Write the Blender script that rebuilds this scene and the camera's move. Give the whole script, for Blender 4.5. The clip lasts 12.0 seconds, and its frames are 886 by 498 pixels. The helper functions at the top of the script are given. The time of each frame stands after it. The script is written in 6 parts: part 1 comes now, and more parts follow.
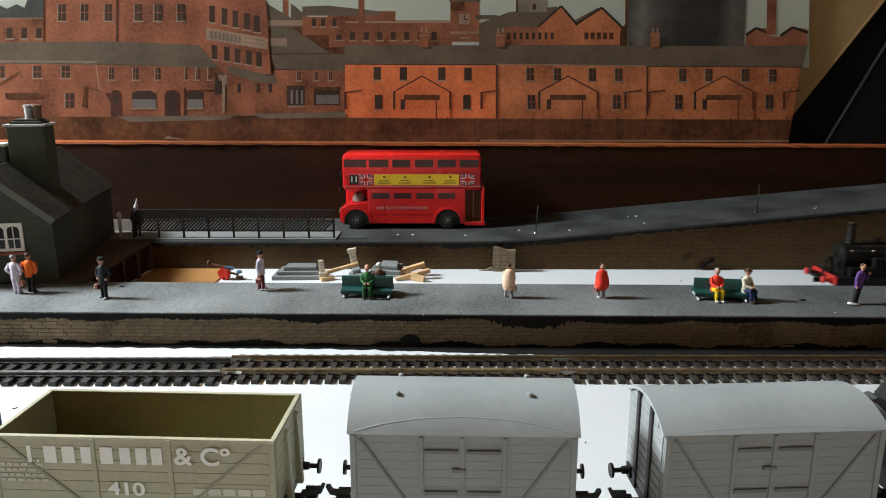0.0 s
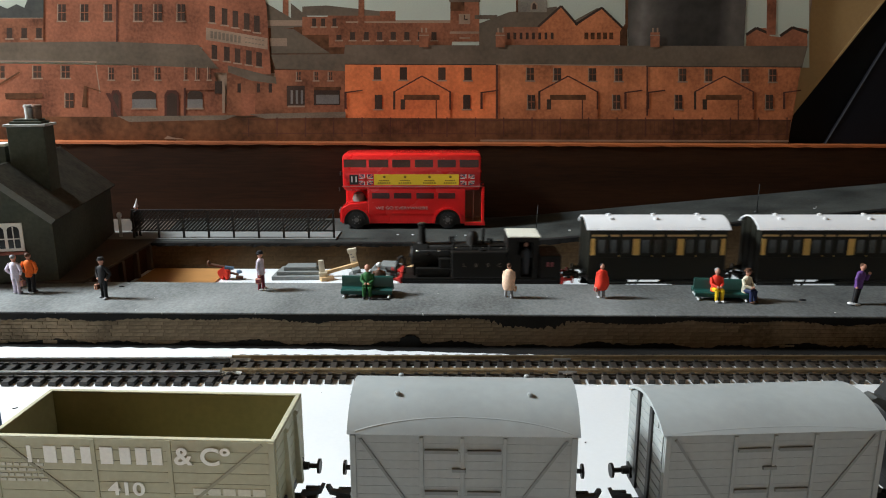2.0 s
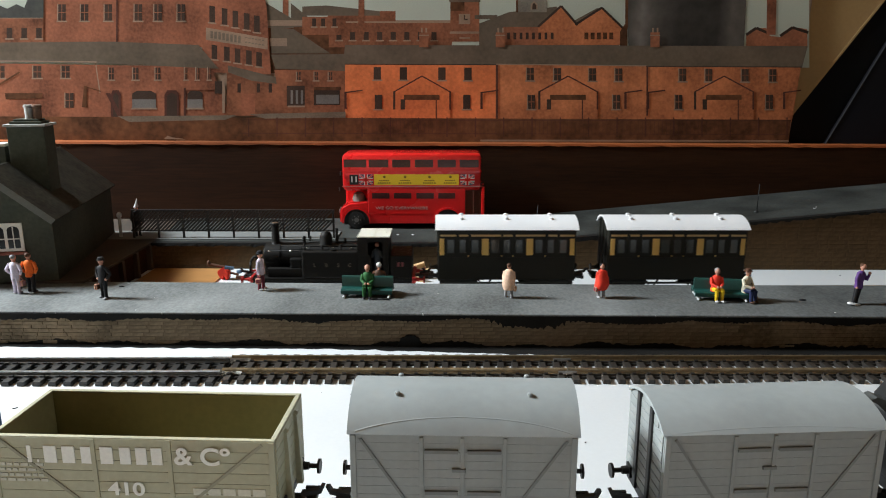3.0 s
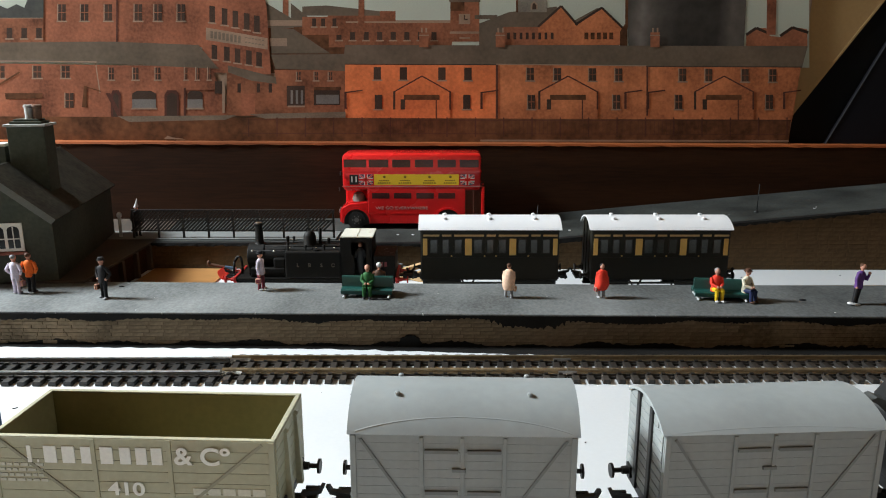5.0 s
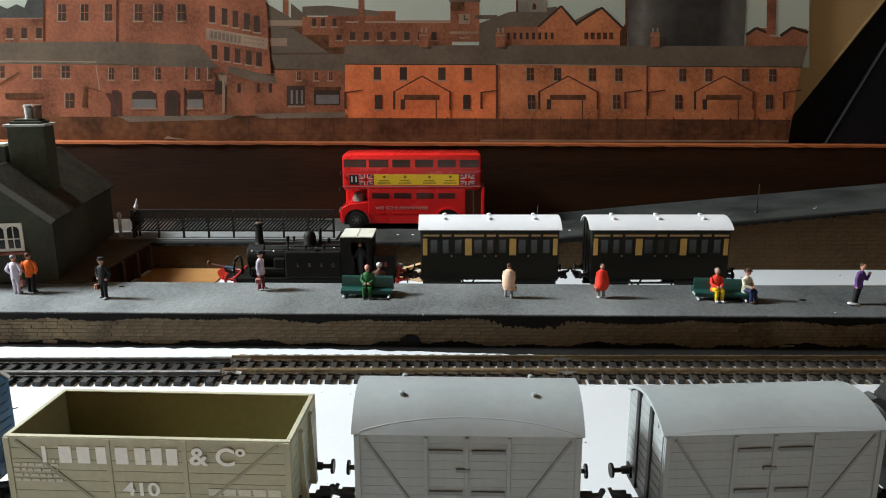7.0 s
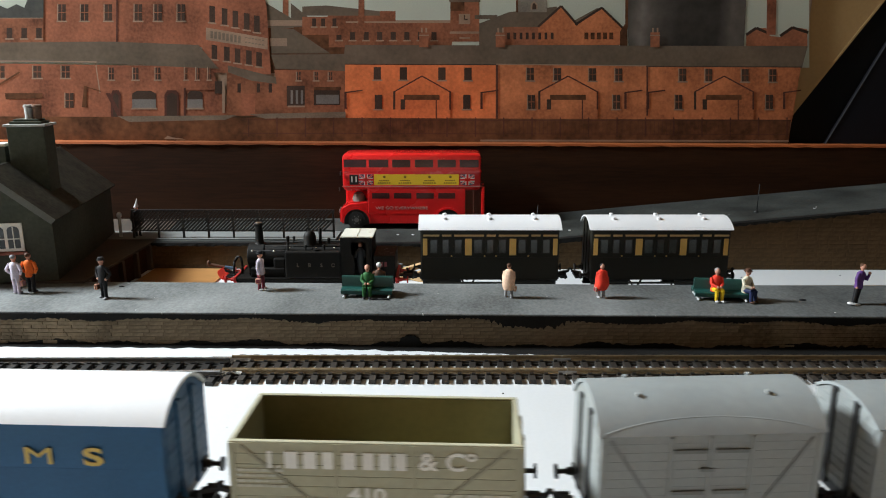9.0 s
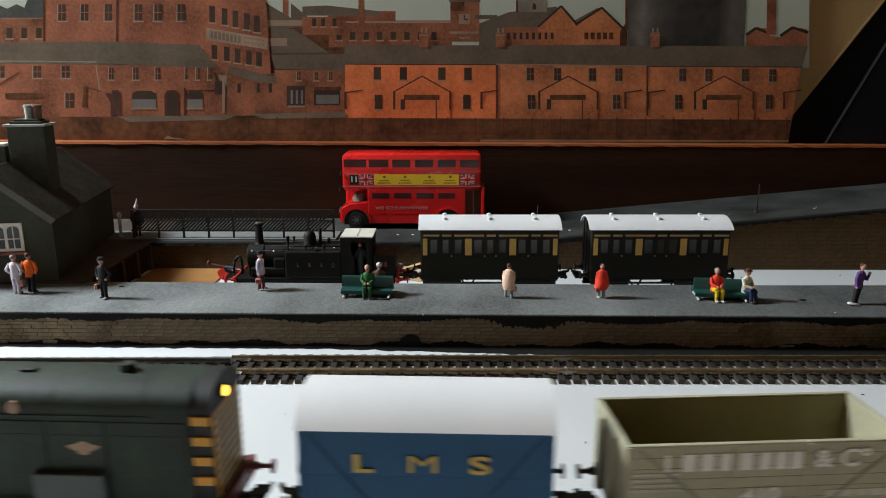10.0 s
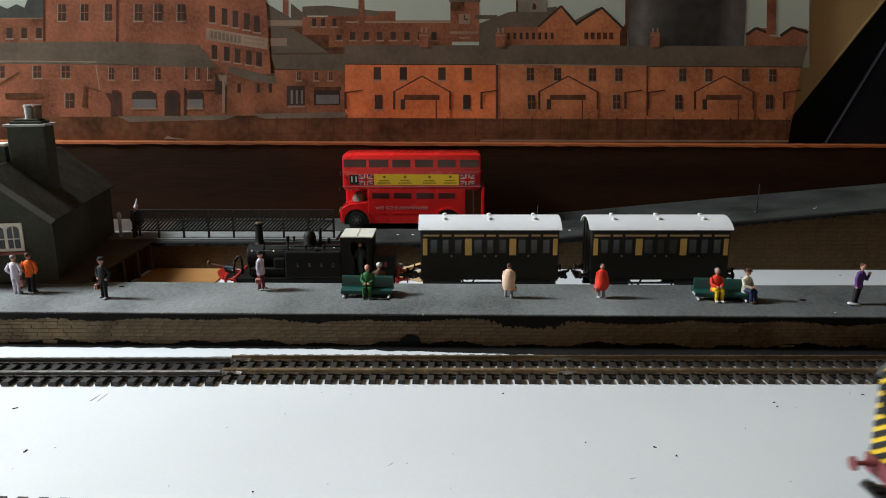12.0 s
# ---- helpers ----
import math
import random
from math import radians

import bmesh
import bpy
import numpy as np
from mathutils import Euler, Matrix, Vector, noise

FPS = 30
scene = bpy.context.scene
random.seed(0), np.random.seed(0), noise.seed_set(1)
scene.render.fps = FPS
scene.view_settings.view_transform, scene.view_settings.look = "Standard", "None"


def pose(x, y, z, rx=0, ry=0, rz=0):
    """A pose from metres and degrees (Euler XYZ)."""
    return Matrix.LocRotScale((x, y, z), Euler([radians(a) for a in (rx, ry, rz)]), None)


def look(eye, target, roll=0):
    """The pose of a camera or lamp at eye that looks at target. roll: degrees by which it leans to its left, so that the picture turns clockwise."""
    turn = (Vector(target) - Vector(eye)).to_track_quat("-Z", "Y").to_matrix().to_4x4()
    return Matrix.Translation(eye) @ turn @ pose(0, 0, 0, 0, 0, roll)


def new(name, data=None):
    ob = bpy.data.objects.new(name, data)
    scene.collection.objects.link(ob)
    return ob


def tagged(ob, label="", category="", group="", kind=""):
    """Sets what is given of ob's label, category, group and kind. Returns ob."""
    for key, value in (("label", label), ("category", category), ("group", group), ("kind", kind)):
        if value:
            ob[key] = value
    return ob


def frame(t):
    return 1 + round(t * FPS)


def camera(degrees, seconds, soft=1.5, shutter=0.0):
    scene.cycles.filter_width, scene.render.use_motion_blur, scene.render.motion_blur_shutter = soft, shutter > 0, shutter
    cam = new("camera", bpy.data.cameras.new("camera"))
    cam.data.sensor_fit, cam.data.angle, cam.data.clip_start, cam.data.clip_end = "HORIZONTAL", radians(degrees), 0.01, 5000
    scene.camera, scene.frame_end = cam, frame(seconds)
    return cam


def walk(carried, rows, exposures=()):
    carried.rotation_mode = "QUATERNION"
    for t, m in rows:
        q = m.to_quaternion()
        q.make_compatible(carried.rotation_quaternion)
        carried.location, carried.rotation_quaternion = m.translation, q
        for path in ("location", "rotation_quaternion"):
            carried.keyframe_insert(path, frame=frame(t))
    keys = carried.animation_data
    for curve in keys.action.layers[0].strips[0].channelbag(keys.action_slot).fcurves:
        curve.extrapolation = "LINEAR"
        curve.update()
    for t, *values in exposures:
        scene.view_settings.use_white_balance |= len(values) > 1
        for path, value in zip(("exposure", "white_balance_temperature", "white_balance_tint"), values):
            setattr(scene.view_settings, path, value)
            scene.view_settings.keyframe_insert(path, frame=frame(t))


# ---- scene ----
# A small railway layout on a white board: all lengths below are in millimetres unless noted.
MM = 0.001
cam = camera(62.92, 12.0, soft=1.05, shutter=0.5)
walk(cam, [(0.0, pose(0, 0, 0.1446, 76.5, 0, 0)), (12.0, pose(0, 0, 0.1446, 76.5, 0, 0))],
     exposures=[(0.0, 0.45), (6.8, 0.45), (8.8, 0.43), (9.2, 0.42), (9.6, 0.17), (10.0, 0.08), (10.4, 0.05), (12.0, 0.05)])

# ---- world, window light, exposure ----
world = bpy.data.worlds.new("sky")
scene.world = world
world.use_nodes = True
wn = world.node_tree.nodes
sky = wn.new("ShaderNodeTexSky")
sky.sky_type, sky.sun_disc = "NISHITA", False
sky.sun_elevation, sky.sun_rotation = radians(38), radians(-80)
world.node_tree.links.new(sky.outputs[0], wn["Background"].inputs[0])
wn["Background"].inputs[1].default_value = 0.1

lamp = bpy.data.lights.new("window_light", "AREA")
lamp.shape, lamp.size, lamp.size_y = "RECTANGLE", 0.20, 0.24
lamp.energy, lamp.color, lamp.spread = 21.5, (0.86, 0.95, 1.0), radians(150)
lamp_ob = new("window_light", lamp)
lamp_ob.matrix_world = look((-1.05, 0.47, 0.80), (-0.50, 0.25, 0.0))


# ---- materials ----
def mat(name, color, rough=0.6, metal=0.0, var=0.12, grain=900.0, bump=0.15, dark=None, big=25.0, glow=0.0, coat=0.0, alpha_glass=False, stretch=(1, 1, 1), rnd=0.0, spec=0.5):
    """A procedural surface: colour varied at two scales, fine relief and uneven gloss."""
    m = bpy.data.materials.new(name)
    m.use_nodes = True
    nt = m.node_tree
    b = nt.nodes["Principled BSDF"]
    co = nt.nodes.new("ShaderNodeTexCoord")
    mp = nt.nodes.new("ShaderNodeMapping")
    mp.inputs["Scale"].default_value = stretch
    nt.links.new(co.outputs["Object"], mp.inputs["Vector"])
    n1, n2 = nt.nodes.new("ShaderNodeTexNoise"), nt.nodes.new("ShaderNodeTexNoise")
    n1.inputs["Scale"].default_value, n1.inputs["Detail"].default_value = big, 5
    n2.inputs["Scale"].default_value, n2.inputs["Detail"].default_value = grain, 3
    for n in (n1, n2):
        nt.links.new(mp.outputs[0], n.inputs["Vector"])
    add = nt.nodes.new("ShaderNodeMath")
    add.operation = "MULTIPLY_ADD"
    add.inputs[1].default_value = 0.45
    nt.links.new(n2.outputs[0], add.inputs[0])
    nt.links.new(n1.outputs[0], add.inputs[2])
    ramp = nt.nodes.new("ShaderNodeMapRange")
    ramp.inputs["From Min"].default_value, ramp.inputs["From Max"].default_value = 0.45, 1.0
    nt.links.new(add.outputs[0], ramp.inputs["Value"])
    mix = nt.nodes.new("ShaderNodeMix")
    mix.data_type = "RGBA"
    dk = dark or tuple(c * (1 - 2 * var) for c in color)
    lt = tuple(min(1.0, c * (1 + var)) for c in color)
    mix.inputs["A"].default_value, mix.inputs["B"].default_value = (*dk, 1), (*lt, 1)
    nt.links.new(ramp.outputs[0], mix.inputs["Factor"])
    col = mix.outputs["Result"]
    if rnd:
        info = nt.nodes.new("ShaderNodeObjectInfo")
        hsv = nt.nodes.new("ShaderNodeHueSaturation")
        mr = nt.nodes.new("ShaderNodeMapRange")
        mr.inputs["To Min"].default_value, mr.inputs["To Max"].default_value = 1 - rnd, 1 + rnd
        nt.links.new(info.outputs["Random"], mr.inputs["Value"])
        nt.links.new(mr.outputs[0], hsv.inputs["Value"])
        nt.links.new(col, hsv.inputs["Color"])
        col = hsv.outputs[0]
    nt.links.new(col, b.inputs["Base Color"])
    rr = nt.nodes.new("ShaderNodeMapRange")
    rr.inputs["To Min"].default_value, rr.inputs["To Max"].default_value = max(0.03, rough - 0.12), min(1, rough + 0.12)
    nt.links.new(n1.outputs[0], rr.inputs["Value"])
    nt.links.new(rr.outputs[0], b.inputs["Roughness"])
    b.inputs["Metallic"].default_value = metal
    b.inputs["Specular IOR Level"].default_value = spec
    b.inputs["Coat Weight"].default_value = coat
    if bump:
        bp = nt.nodes.new("ShaderNodeBump")
        bp.inputs["Strength"].default_value, bp.inputs["Distance"].default_value = bump, 0.0004
        nt.links.new(n2.outputs[0], bp.inputs["Height"])
        nt.links.new(bp.outputs[0], b.inputs["Normal"])
    if glow:
        b.inputs["Emission Color"].default_value = (*color, 1)
        b.inputs["Emission Strength"].default_value = glow
    if alpha_glass:
        b.inputs["Transmission Weight"].default_value = 1.0
        b.inputs["IOR"].default_value = 1.1
    return m


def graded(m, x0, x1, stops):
    """Tints a printed or painted colour along its length: stops of (share, tone)."""
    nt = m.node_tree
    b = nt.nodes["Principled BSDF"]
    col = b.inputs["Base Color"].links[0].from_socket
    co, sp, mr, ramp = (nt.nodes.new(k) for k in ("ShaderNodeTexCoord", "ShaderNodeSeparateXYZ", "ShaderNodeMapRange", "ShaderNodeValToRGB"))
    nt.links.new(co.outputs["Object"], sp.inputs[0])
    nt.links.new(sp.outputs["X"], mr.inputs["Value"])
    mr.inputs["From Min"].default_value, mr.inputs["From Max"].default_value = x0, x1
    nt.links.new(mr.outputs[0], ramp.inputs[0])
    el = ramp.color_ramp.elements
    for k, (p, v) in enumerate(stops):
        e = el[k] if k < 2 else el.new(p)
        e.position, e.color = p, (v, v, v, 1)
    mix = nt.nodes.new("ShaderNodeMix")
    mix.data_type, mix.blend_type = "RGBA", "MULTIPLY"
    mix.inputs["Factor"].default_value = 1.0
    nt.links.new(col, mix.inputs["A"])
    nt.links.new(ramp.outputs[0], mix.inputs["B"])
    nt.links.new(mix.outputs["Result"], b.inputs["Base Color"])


WHITE_BOARD = mat("white_painted_board", (0.66, 0.68, 0.695), 0.45, var=0.03, grain=500, big=8, bump=0.05)
GREY_TOP = mat("slate_grey_paint_falloff", (0.175, 0.184, 0.182), 0.8, var=0.36, grain=500, big=14, stretch=(1.3, 0.8, 1), bump=0.1, spec=0.2)
# Darker to the right: duller paint there, plus the window light's falloff painted in.
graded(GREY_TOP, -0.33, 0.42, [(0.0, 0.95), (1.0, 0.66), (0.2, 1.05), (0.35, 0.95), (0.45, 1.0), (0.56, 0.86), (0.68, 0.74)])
BLACK_PAINT = mat("black_edge_paint", (0.009, 0.008, 0.007), 0.8, var=0.3, bump=0.5, spec=0.2)
MORTAR = mat("dark_mortar", (0.165, 0.122, 0.08), 0.9, var=0.3, spec=0.15)
STONE = mat("brown_stone", (0.215, 0.165, 0.108), 0.85, var=0.36, grain=500, big=45, bump=0.5, rnd=0.10, spec=0.15)
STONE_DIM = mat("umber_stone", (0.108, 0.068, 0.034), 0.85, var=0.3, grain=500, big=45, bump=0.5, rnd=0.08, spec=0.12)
ROAD = mat("blue_grey_road", (0.048, 0.051, 0.047), 0.85, var=0.35, grain=600, big=30, bump=0.4, spec=0.12)
BROWN_WOOD = mat("dark_varnished_wood", (0.036, 0.0135, 0.0050), 0.75, var=0.35, grain=200, big=8, stretch=(0.2, 1, 3), spec=0.12)
# Top edge of the brown board; the orange light on it is in the colour.
LEDGE_WOOD = mat("lit_orange_wood_edge", (0.33, 0.085, 0.02), 0.5, var=0.3, grain=200, big=20, stretch=(0.15, 1, 1))
ORANGE_CARD = mat("orange_card", (0.36, 0.17, 0.05), 0.55, var=0.15, grain=300, big=15, stretch=(0.3, 1, 1))
PLASTER = mat("beige_plaster", (0.33, 0.215, 0.092), 0.8, var=0.08, grain=300, big=4)
# Tones of the unseen room, raised to bounce warm fill light.
ROOM_WALL = mat("room_wall_paint", (0.87, 0.67, 0.48), 0.85, var=0.05, grain=200, big=2)
# Tone for an unseen wall, kept dark to cut light bounced from the right.
EAST_WALL = mat("bounce_absorbing_paint", (0.11, 0.075, 0.048), 0.85, var=0.1, grain=200, big=2)
CEILING = mat("ceiling_paint", (0.88, 0.76, 0.60), 0.9, var=0.03, grain=200, big=2)
CARPET = mat("brown_carpet", (0.24, 0.16, 0.10), 0.95, var=0.2, grain=400, big=4)
GLOSS_BLACK = mat("black_plastic", (0.003, 0.003, 0.0035), 0.7, var=0.2, spec=0.12)
DARK_PLASTIC = mat("charcoal_plastic", (0.006, 0.006, 0.009), 0.7, var=0.2, spec=0.15)
RAIL_OLD = mat("tarnished_rail", (0.46, 0.35, 0.21), 0.36, 0.85, var=0.3, big=60)
RAIL_NEW = mat("nickel_rail", (0.66, 0.66, 0.65), 0.32, 0.9, var=0.12)
SLEEPER = mat("black_plastic_sleeper", (0.02, 0.019, 0.018), 0.55, var=0.3, rnd=0.3)
SLEEPER_BROWN = mat("brown_black_sleeper", (0.030, 0.024, 0.019), 0.6, var=0.35, rnd=0.3)
BLACK = mat("black_plastic_part", (0.012, 0.012, 0.012), 0.5, var=0.2)
RAIL_SIDE = mat("dull_rail_web", (0.13, 0.12, 0.105), 0.55, 0.5, var=0.3)
RUSTY_SIDE = mat("tan_rail_web", (0.36, 0.27, 0.16), 0.5, 0.5, var=0.3)
METAL = mat("dull_steel", (0.45, 0.44, 0.42), 0.4, 0.9)
BRIGHT = mat("bright_metal", (0.7, 0.68, 0.62), 0.25, 1.0)


# ---- mesh tools ----
def box(bm, x0, x1, y0, y1, z0, z1, mi=0, bev=0.0):
    r = bmesh.ops.create_cube(bm, size=1.0, matrix=Matrix.Translation(((x0 + x1) / 2, (y0 + y1) / 2, (z0 + z1) / 2)) @ Matrix.Diagonal((x1 - x0, y1 - y0, z1 - z0, 1)))
    vs = r["verts"]
    fs = {f for v in vs for f in v.link_faces}
    for f in fs:
        f.material_index = mi
    if bev:
        es = list({e for v in vs for e in v.link_edges})
        bmesh.ops.bevel(bm, geom=es, offset=bev, segments=2, affect="EDGES", profile=0.5)
    return vs


def rbox(bm, m, sx, sy, sz, mi=0):
    """A box of that size, centred on the pose m (in millimetres)."""
    r = bmesh.ops.create_cube(bm, size=1.0, matrix=m @ Matrix.Diagonal((sx, sy, sz, 1)))
    for f in {f for v in r["verts"] for f in v.link_faces}:
        f.material_index = mi
    return r["verts"]


def cyl(bm, a, b, r0, r1=None, seg=14, mi=0, smooth=True):
    a, b = Vector(a), Vector(b)
    r1 = r0 if r1 is None else r1
    q = (b - a).to_track_quat("Z", "Y").to_matrix().to_4x4()
    r = bmesh.ops.create_cone(bm, cap_ends=True, segments=seg, radius1=r0, radius2=r1, depth=(b - a).length, matrix=Matrix.Translation((a + b) / 2) @ q)
    for f in {f for v in r["verts"] for f in v.link_faces}:
        f.material_index = mi
        f.smooth = smooth and len(f.verts) == 4
    return r["verts"]


def ball(bm, c, r, sx=1, sy=1, sz=1, mi=0, seg=12):
    q = bmesh.ops.create_uvsphere(bm, u_segments=seg, v_segments=max(6, seg // 2), radius=r, matrix=Matrix.Translation(c) @ Matrix.Diagonal((sx, sy, sz, 1)))
    for f in {f for v in q["verts"] for f in v.link_faces}:
        f.material_index, f.smooth = mi, True
    return q["verts"]


def prism(bm, pts, a0, a1, axis="x", mi=0, smooth=False):
    """A closed outline drawn out along an axis. pts: (y, z) for x, (x, z) for y, (x, y) for z."""
    def at(p, a):
        return {"x": (a, p[0], p[1]), "y": (p[0], a, p[1]), "z": (p[0], p[1], a)}[axis]
    v0, v1 = [bm.verts.new(at(p, a0)) for p in pts], [bm.verts.new(at(p, a1)) for p in pts]
    fs = [bm.faces.new(v0), bm.faces.new(v1)]
    n = len(pts)
    for i in range(n):
        f = bm.faces.new((v0[i], v0[(i + 1) % n], v1[(i + 1) % n], v1[i]))
        f.smooth = smooth
        fs.append(f)
    for f in fs:
        f.material_index = mi
    bmesh.ops.recalc_face_normals(bm, faces=fs)
    return v0 + v1


def lathe(bm, rings, c=(0, 0, 0), seg=16, mi=0):
    """A turned or swept body from rings (z, rx, ry) or (z, rx, ry, dx, dy), closed at both ends."""
    loops = []
    for rg in rings:
        z, rx, ry = rg[:3]
        dx, dy = rg[3:5] if len(rg) > 3 else (0, 0)
        loops.append([bm.verts.new((c[0] + dx + rx * math.cos(2 * math.pi * k / seg), c[1] + dy + ry * math.sin(2 * math.pi * k / seg), c[2] + z)) for k in range(seg)])
    fs = [bm.faces.new(loops[0][::-1]), bm.faces.new(loops[-1])]
    for l0, l1 in zip(loops, loops[1:]):
        for k in range(seg):
            f = bm.faces.new((l0[k], l0[(k + 1) % seg], l1[(k + 1) % seg], l1[k]))
            f.smooth = True
            fs.append(f)
    for f in fs:
        f.material_index = mi


def mesh_of(name, bm, materials):
    bmesh.ops.scale(bm, vec=(MM, MM, MM), verts=bm.verts[:])
    for e in bm.edges:
        if len(e.link_faces) == 2 and e.calc_face_angle(0.0) > 0.62:
            e.smooth = False
    me = bpy.data.meshes.new(name)
    bm.to_mesh(me)
    bm.free()
    for m in (materials if isinstance(materials, (list, tuple)) else [materials]):
        me.materials.append(m)
    return me


def part(name, bm, materials, parent=None, label="", at=None):
    """Links a bmesh, drawn in millimetres, as one mesh object under its thing."""
    ob = new(name, mesh_of(name, bm, materials) if isinstance(bm, bmesh.types.BMesh) else bm)
    ob.parent = parent
    if at is not None:
        ob.matrix_basis = at
    return tagged(ob, label)


def at_mm(x, y, z, rx=0, ry=0, rz=0):
    return pose(x * MM, y * MM, z * MM, rx, ry, rz)


def thing(name, m, label, category, group="", kind=""):
    ob = new(name)
    ob.empty_display_size = 0.01
    ob.matrix_basis = m
    return tagged(ob, label, category, group, kind)


def B():
    return bmesh.new()


def lettering(text, size, material, m, parent, depth=0.12, name="lettering", width=None, bold=0.03):
    """Raised letters in the built-in font, standing up in the x-z plane of the pose m (millimetres), centred; width squeezes them to a length."""
    cu = bpy.data.curves.new(name, "FONT")
    cu.body, cu.size, cu.extrude, cu.align_x, cu.align_y = text, size * 1.4, depth, "CENTER", "CENTER"
    cu.offset = bold * size
    tmp = bpy.data.objects.new(name, cu)
    me = bpy.data.meshes.new_from_object(tmp)
    bpy.data.objects.remove(tmp)
    xs = [v.co.x for v in me.vertices]
    sx = width / (max(xs) - min(xs)) if width else 1.0
    mid = (max(xs) + min(xs)) / 2
    for v in me.vertices:
        v.co.x = (v.co.x - mid) * sx
    me.transform(Matrix.Diagonal((MM, MM, MM, 1)) @ m @ pose(0, 0, 0, 90))
    me.materials.clear()
    me.materials.append(material)
    ob = new(name, me)
    ob.parent = parent
    return ob


# ---- the room: unseen, added; its tones tune the bounced light ----
def setting(name, bm, material, label, category):
    return tagged(part(name, bm, material), label, category, kind="structure")


def room():
    bm = B(); box(bm, -1230, 1650, -1450, 850, -770, -750)
    setting("floor", bm, CARPET, "mid-brown carpeted floor of the room", "floor")
    bm = B(); box(bm, -1230, 1650, -1450, 850, 1650, 1700)
    setting("ceiling", bm, CEILING, "unseen cream ceiling, tone raised to bounce light", "ceiling")
    bm = B(); box(bm, -1180, 1600, 700, 760, -750, 1650)
    setting("wall_north", bm, PLASTER, "beige painted plaster wall behind the layout", "wall")
    bm = B(); box(bm, -1180, 1600, -1400, -1350, -750, 1650)
    setting("wall_south", bm, ROOM_WALL, "unseen warm painted wall, tone raised to bounce light", "wall")
    bm = B(); box(bm, 1600, 1650, -1400, 760, -750, 1650)
    setting("wall_east", bm, EAST_WALL, "unseen room wall, darkened to cut bounced light", "wall")
    bm = B()
    for q in ((-1400, 290), (650, 770)):
        box(bm, -1230, -1180, q[0], q[1], -750, 1650)
    box(bm, -1230, -1180, 290, 650, -750, 620)
    box(bm, -1230, -1180, 290, 650, 1000, 1650)
    w = setting("wall_west", bm, ROOM_WALL, "unseen warm painted wall with a small window opening", "wall")
    win = thing("window_1", at_mm(-1205, 470, 620), "white framed small window that lets in daylight", "window", kind="structure")
    for s in (-1, 1):
        fr = B(); box(fr, -20, 20, min(s * 180, s * 160), max(s * 180, s * 160), 0, 380)
        part("window_frame", fr, WHITE_BOARD, win)
    for z in (0, 360):
        fr = B(); box(fr, -20, 20, -160, 160, z, z + 20)
        part("window_frame", fr, WHITE_BOARD, win)
    return w


def baseboard():
    bm = B(); box(bm, -700, 640, 60, 690, -18, 0)
    b = setting("ground", bm, WHITE_BOARD, "white painted baseboard of the layout, dusty, with specks", "baseboard")
    bm = B()
    for x in (-600, 560):
        for y in (110, 640):
            box(bm, x, x + 45, y - 22, y + 22, -750, -18, bev=2)
    box(bm, -690, 630, 100, 140, -60, -18); box(bm, -690, 630, 620, 660, -60, -18)
    setting("trestle", bm, BROWN_WOOD, "dark wooden legs and rails under the baseboard", "table frame")
    rnd = random.Random(4)
    bm = B()
    # loose crumbs and scratches on the open part of the board
    for x, y, l, a in ((-190.9, 297.6, 4.4, 40), (-165.1, 259.7, 4.0, 80), (84.7, 262.8, 2.6, 140), (91.2, 256.2, 2.0, 60), (57.6, 266.5, 1.4, 80), (150.3, 303.4, 2.2, 30), (149.8, 299.3, 1.2, 10), (195.3, 311.7, 2.4, 170), (28, 313, 1.4, 150), (-67.9, 231, 1.2, 30)):
        rbox(bm, pose(x, y, 0.12, 0, 0, a), l * 0.5, 0.55, 0.3)
    for i in range(26):
        x, y = rnd.uniform(-240, 240), rnd.uniform(215, 318)
        rbox(bm, pose(x, y, 0.1, 0, 0, rnd.uniform(0, 180)), rnd.uniform(0.2, 0.5), 0.2, 0.15)
    for i in range(9):
        rbox(bm, pose(rnd.uniform(-160, 330), rnd.uniform(497, 534), 0.15, 0, 0, rnd.uniform(0, 180)), rnd.uniform(0.4, 1.6), 0.4, 0.4)
    tagged(part("crumbs", bm, BLACK_PAINT), "dark crumbs and bits lying on the white board", "debris", kind="stuff")
    bm = B()
    for x, y, l, a in ((-160.3, 308.5, 6.5, 78), (-157.2, 308.7, 8, 84), (-20, 250, 3, 60), (70, 240, 2.5, 20)):
        rbox(bm, pose(x, y, 0.05, 0, 0, a), l, 0.3, 0.28)
    tagged(part("paint_ridges", bm, WHITE_BOARD), "raised brush marks in the white paint of the board", "brush marks", kind="stuff")


room()
baseboard()


# ---- tracks ----
def rail_outline(y, z):
    return [(y - 1.0, z), (y + 1.0, z), (y + 1.0, z + 0.35), (y + 0.3, z + 0.6), (y + 0.3, z + 1.7), (y + 0.5, z + 1.9), (y + 0.5, z + 2.6), (y - 0.5, z + 2.6), (y - 0.5, z + 1.9), (y - 0.3, z + 1.7), (y - 0.3, z + 0.6), (y - 1.0, z + 0.35)]


def bright_head(bm):
    """Gives the worn top of a rail its second material; the web stays dull."""
    for f in bm.faces:
        if f.calc_center_median().z > 4.6 and abs(f.normal.x) < 0.9:
            f.material_index = 1


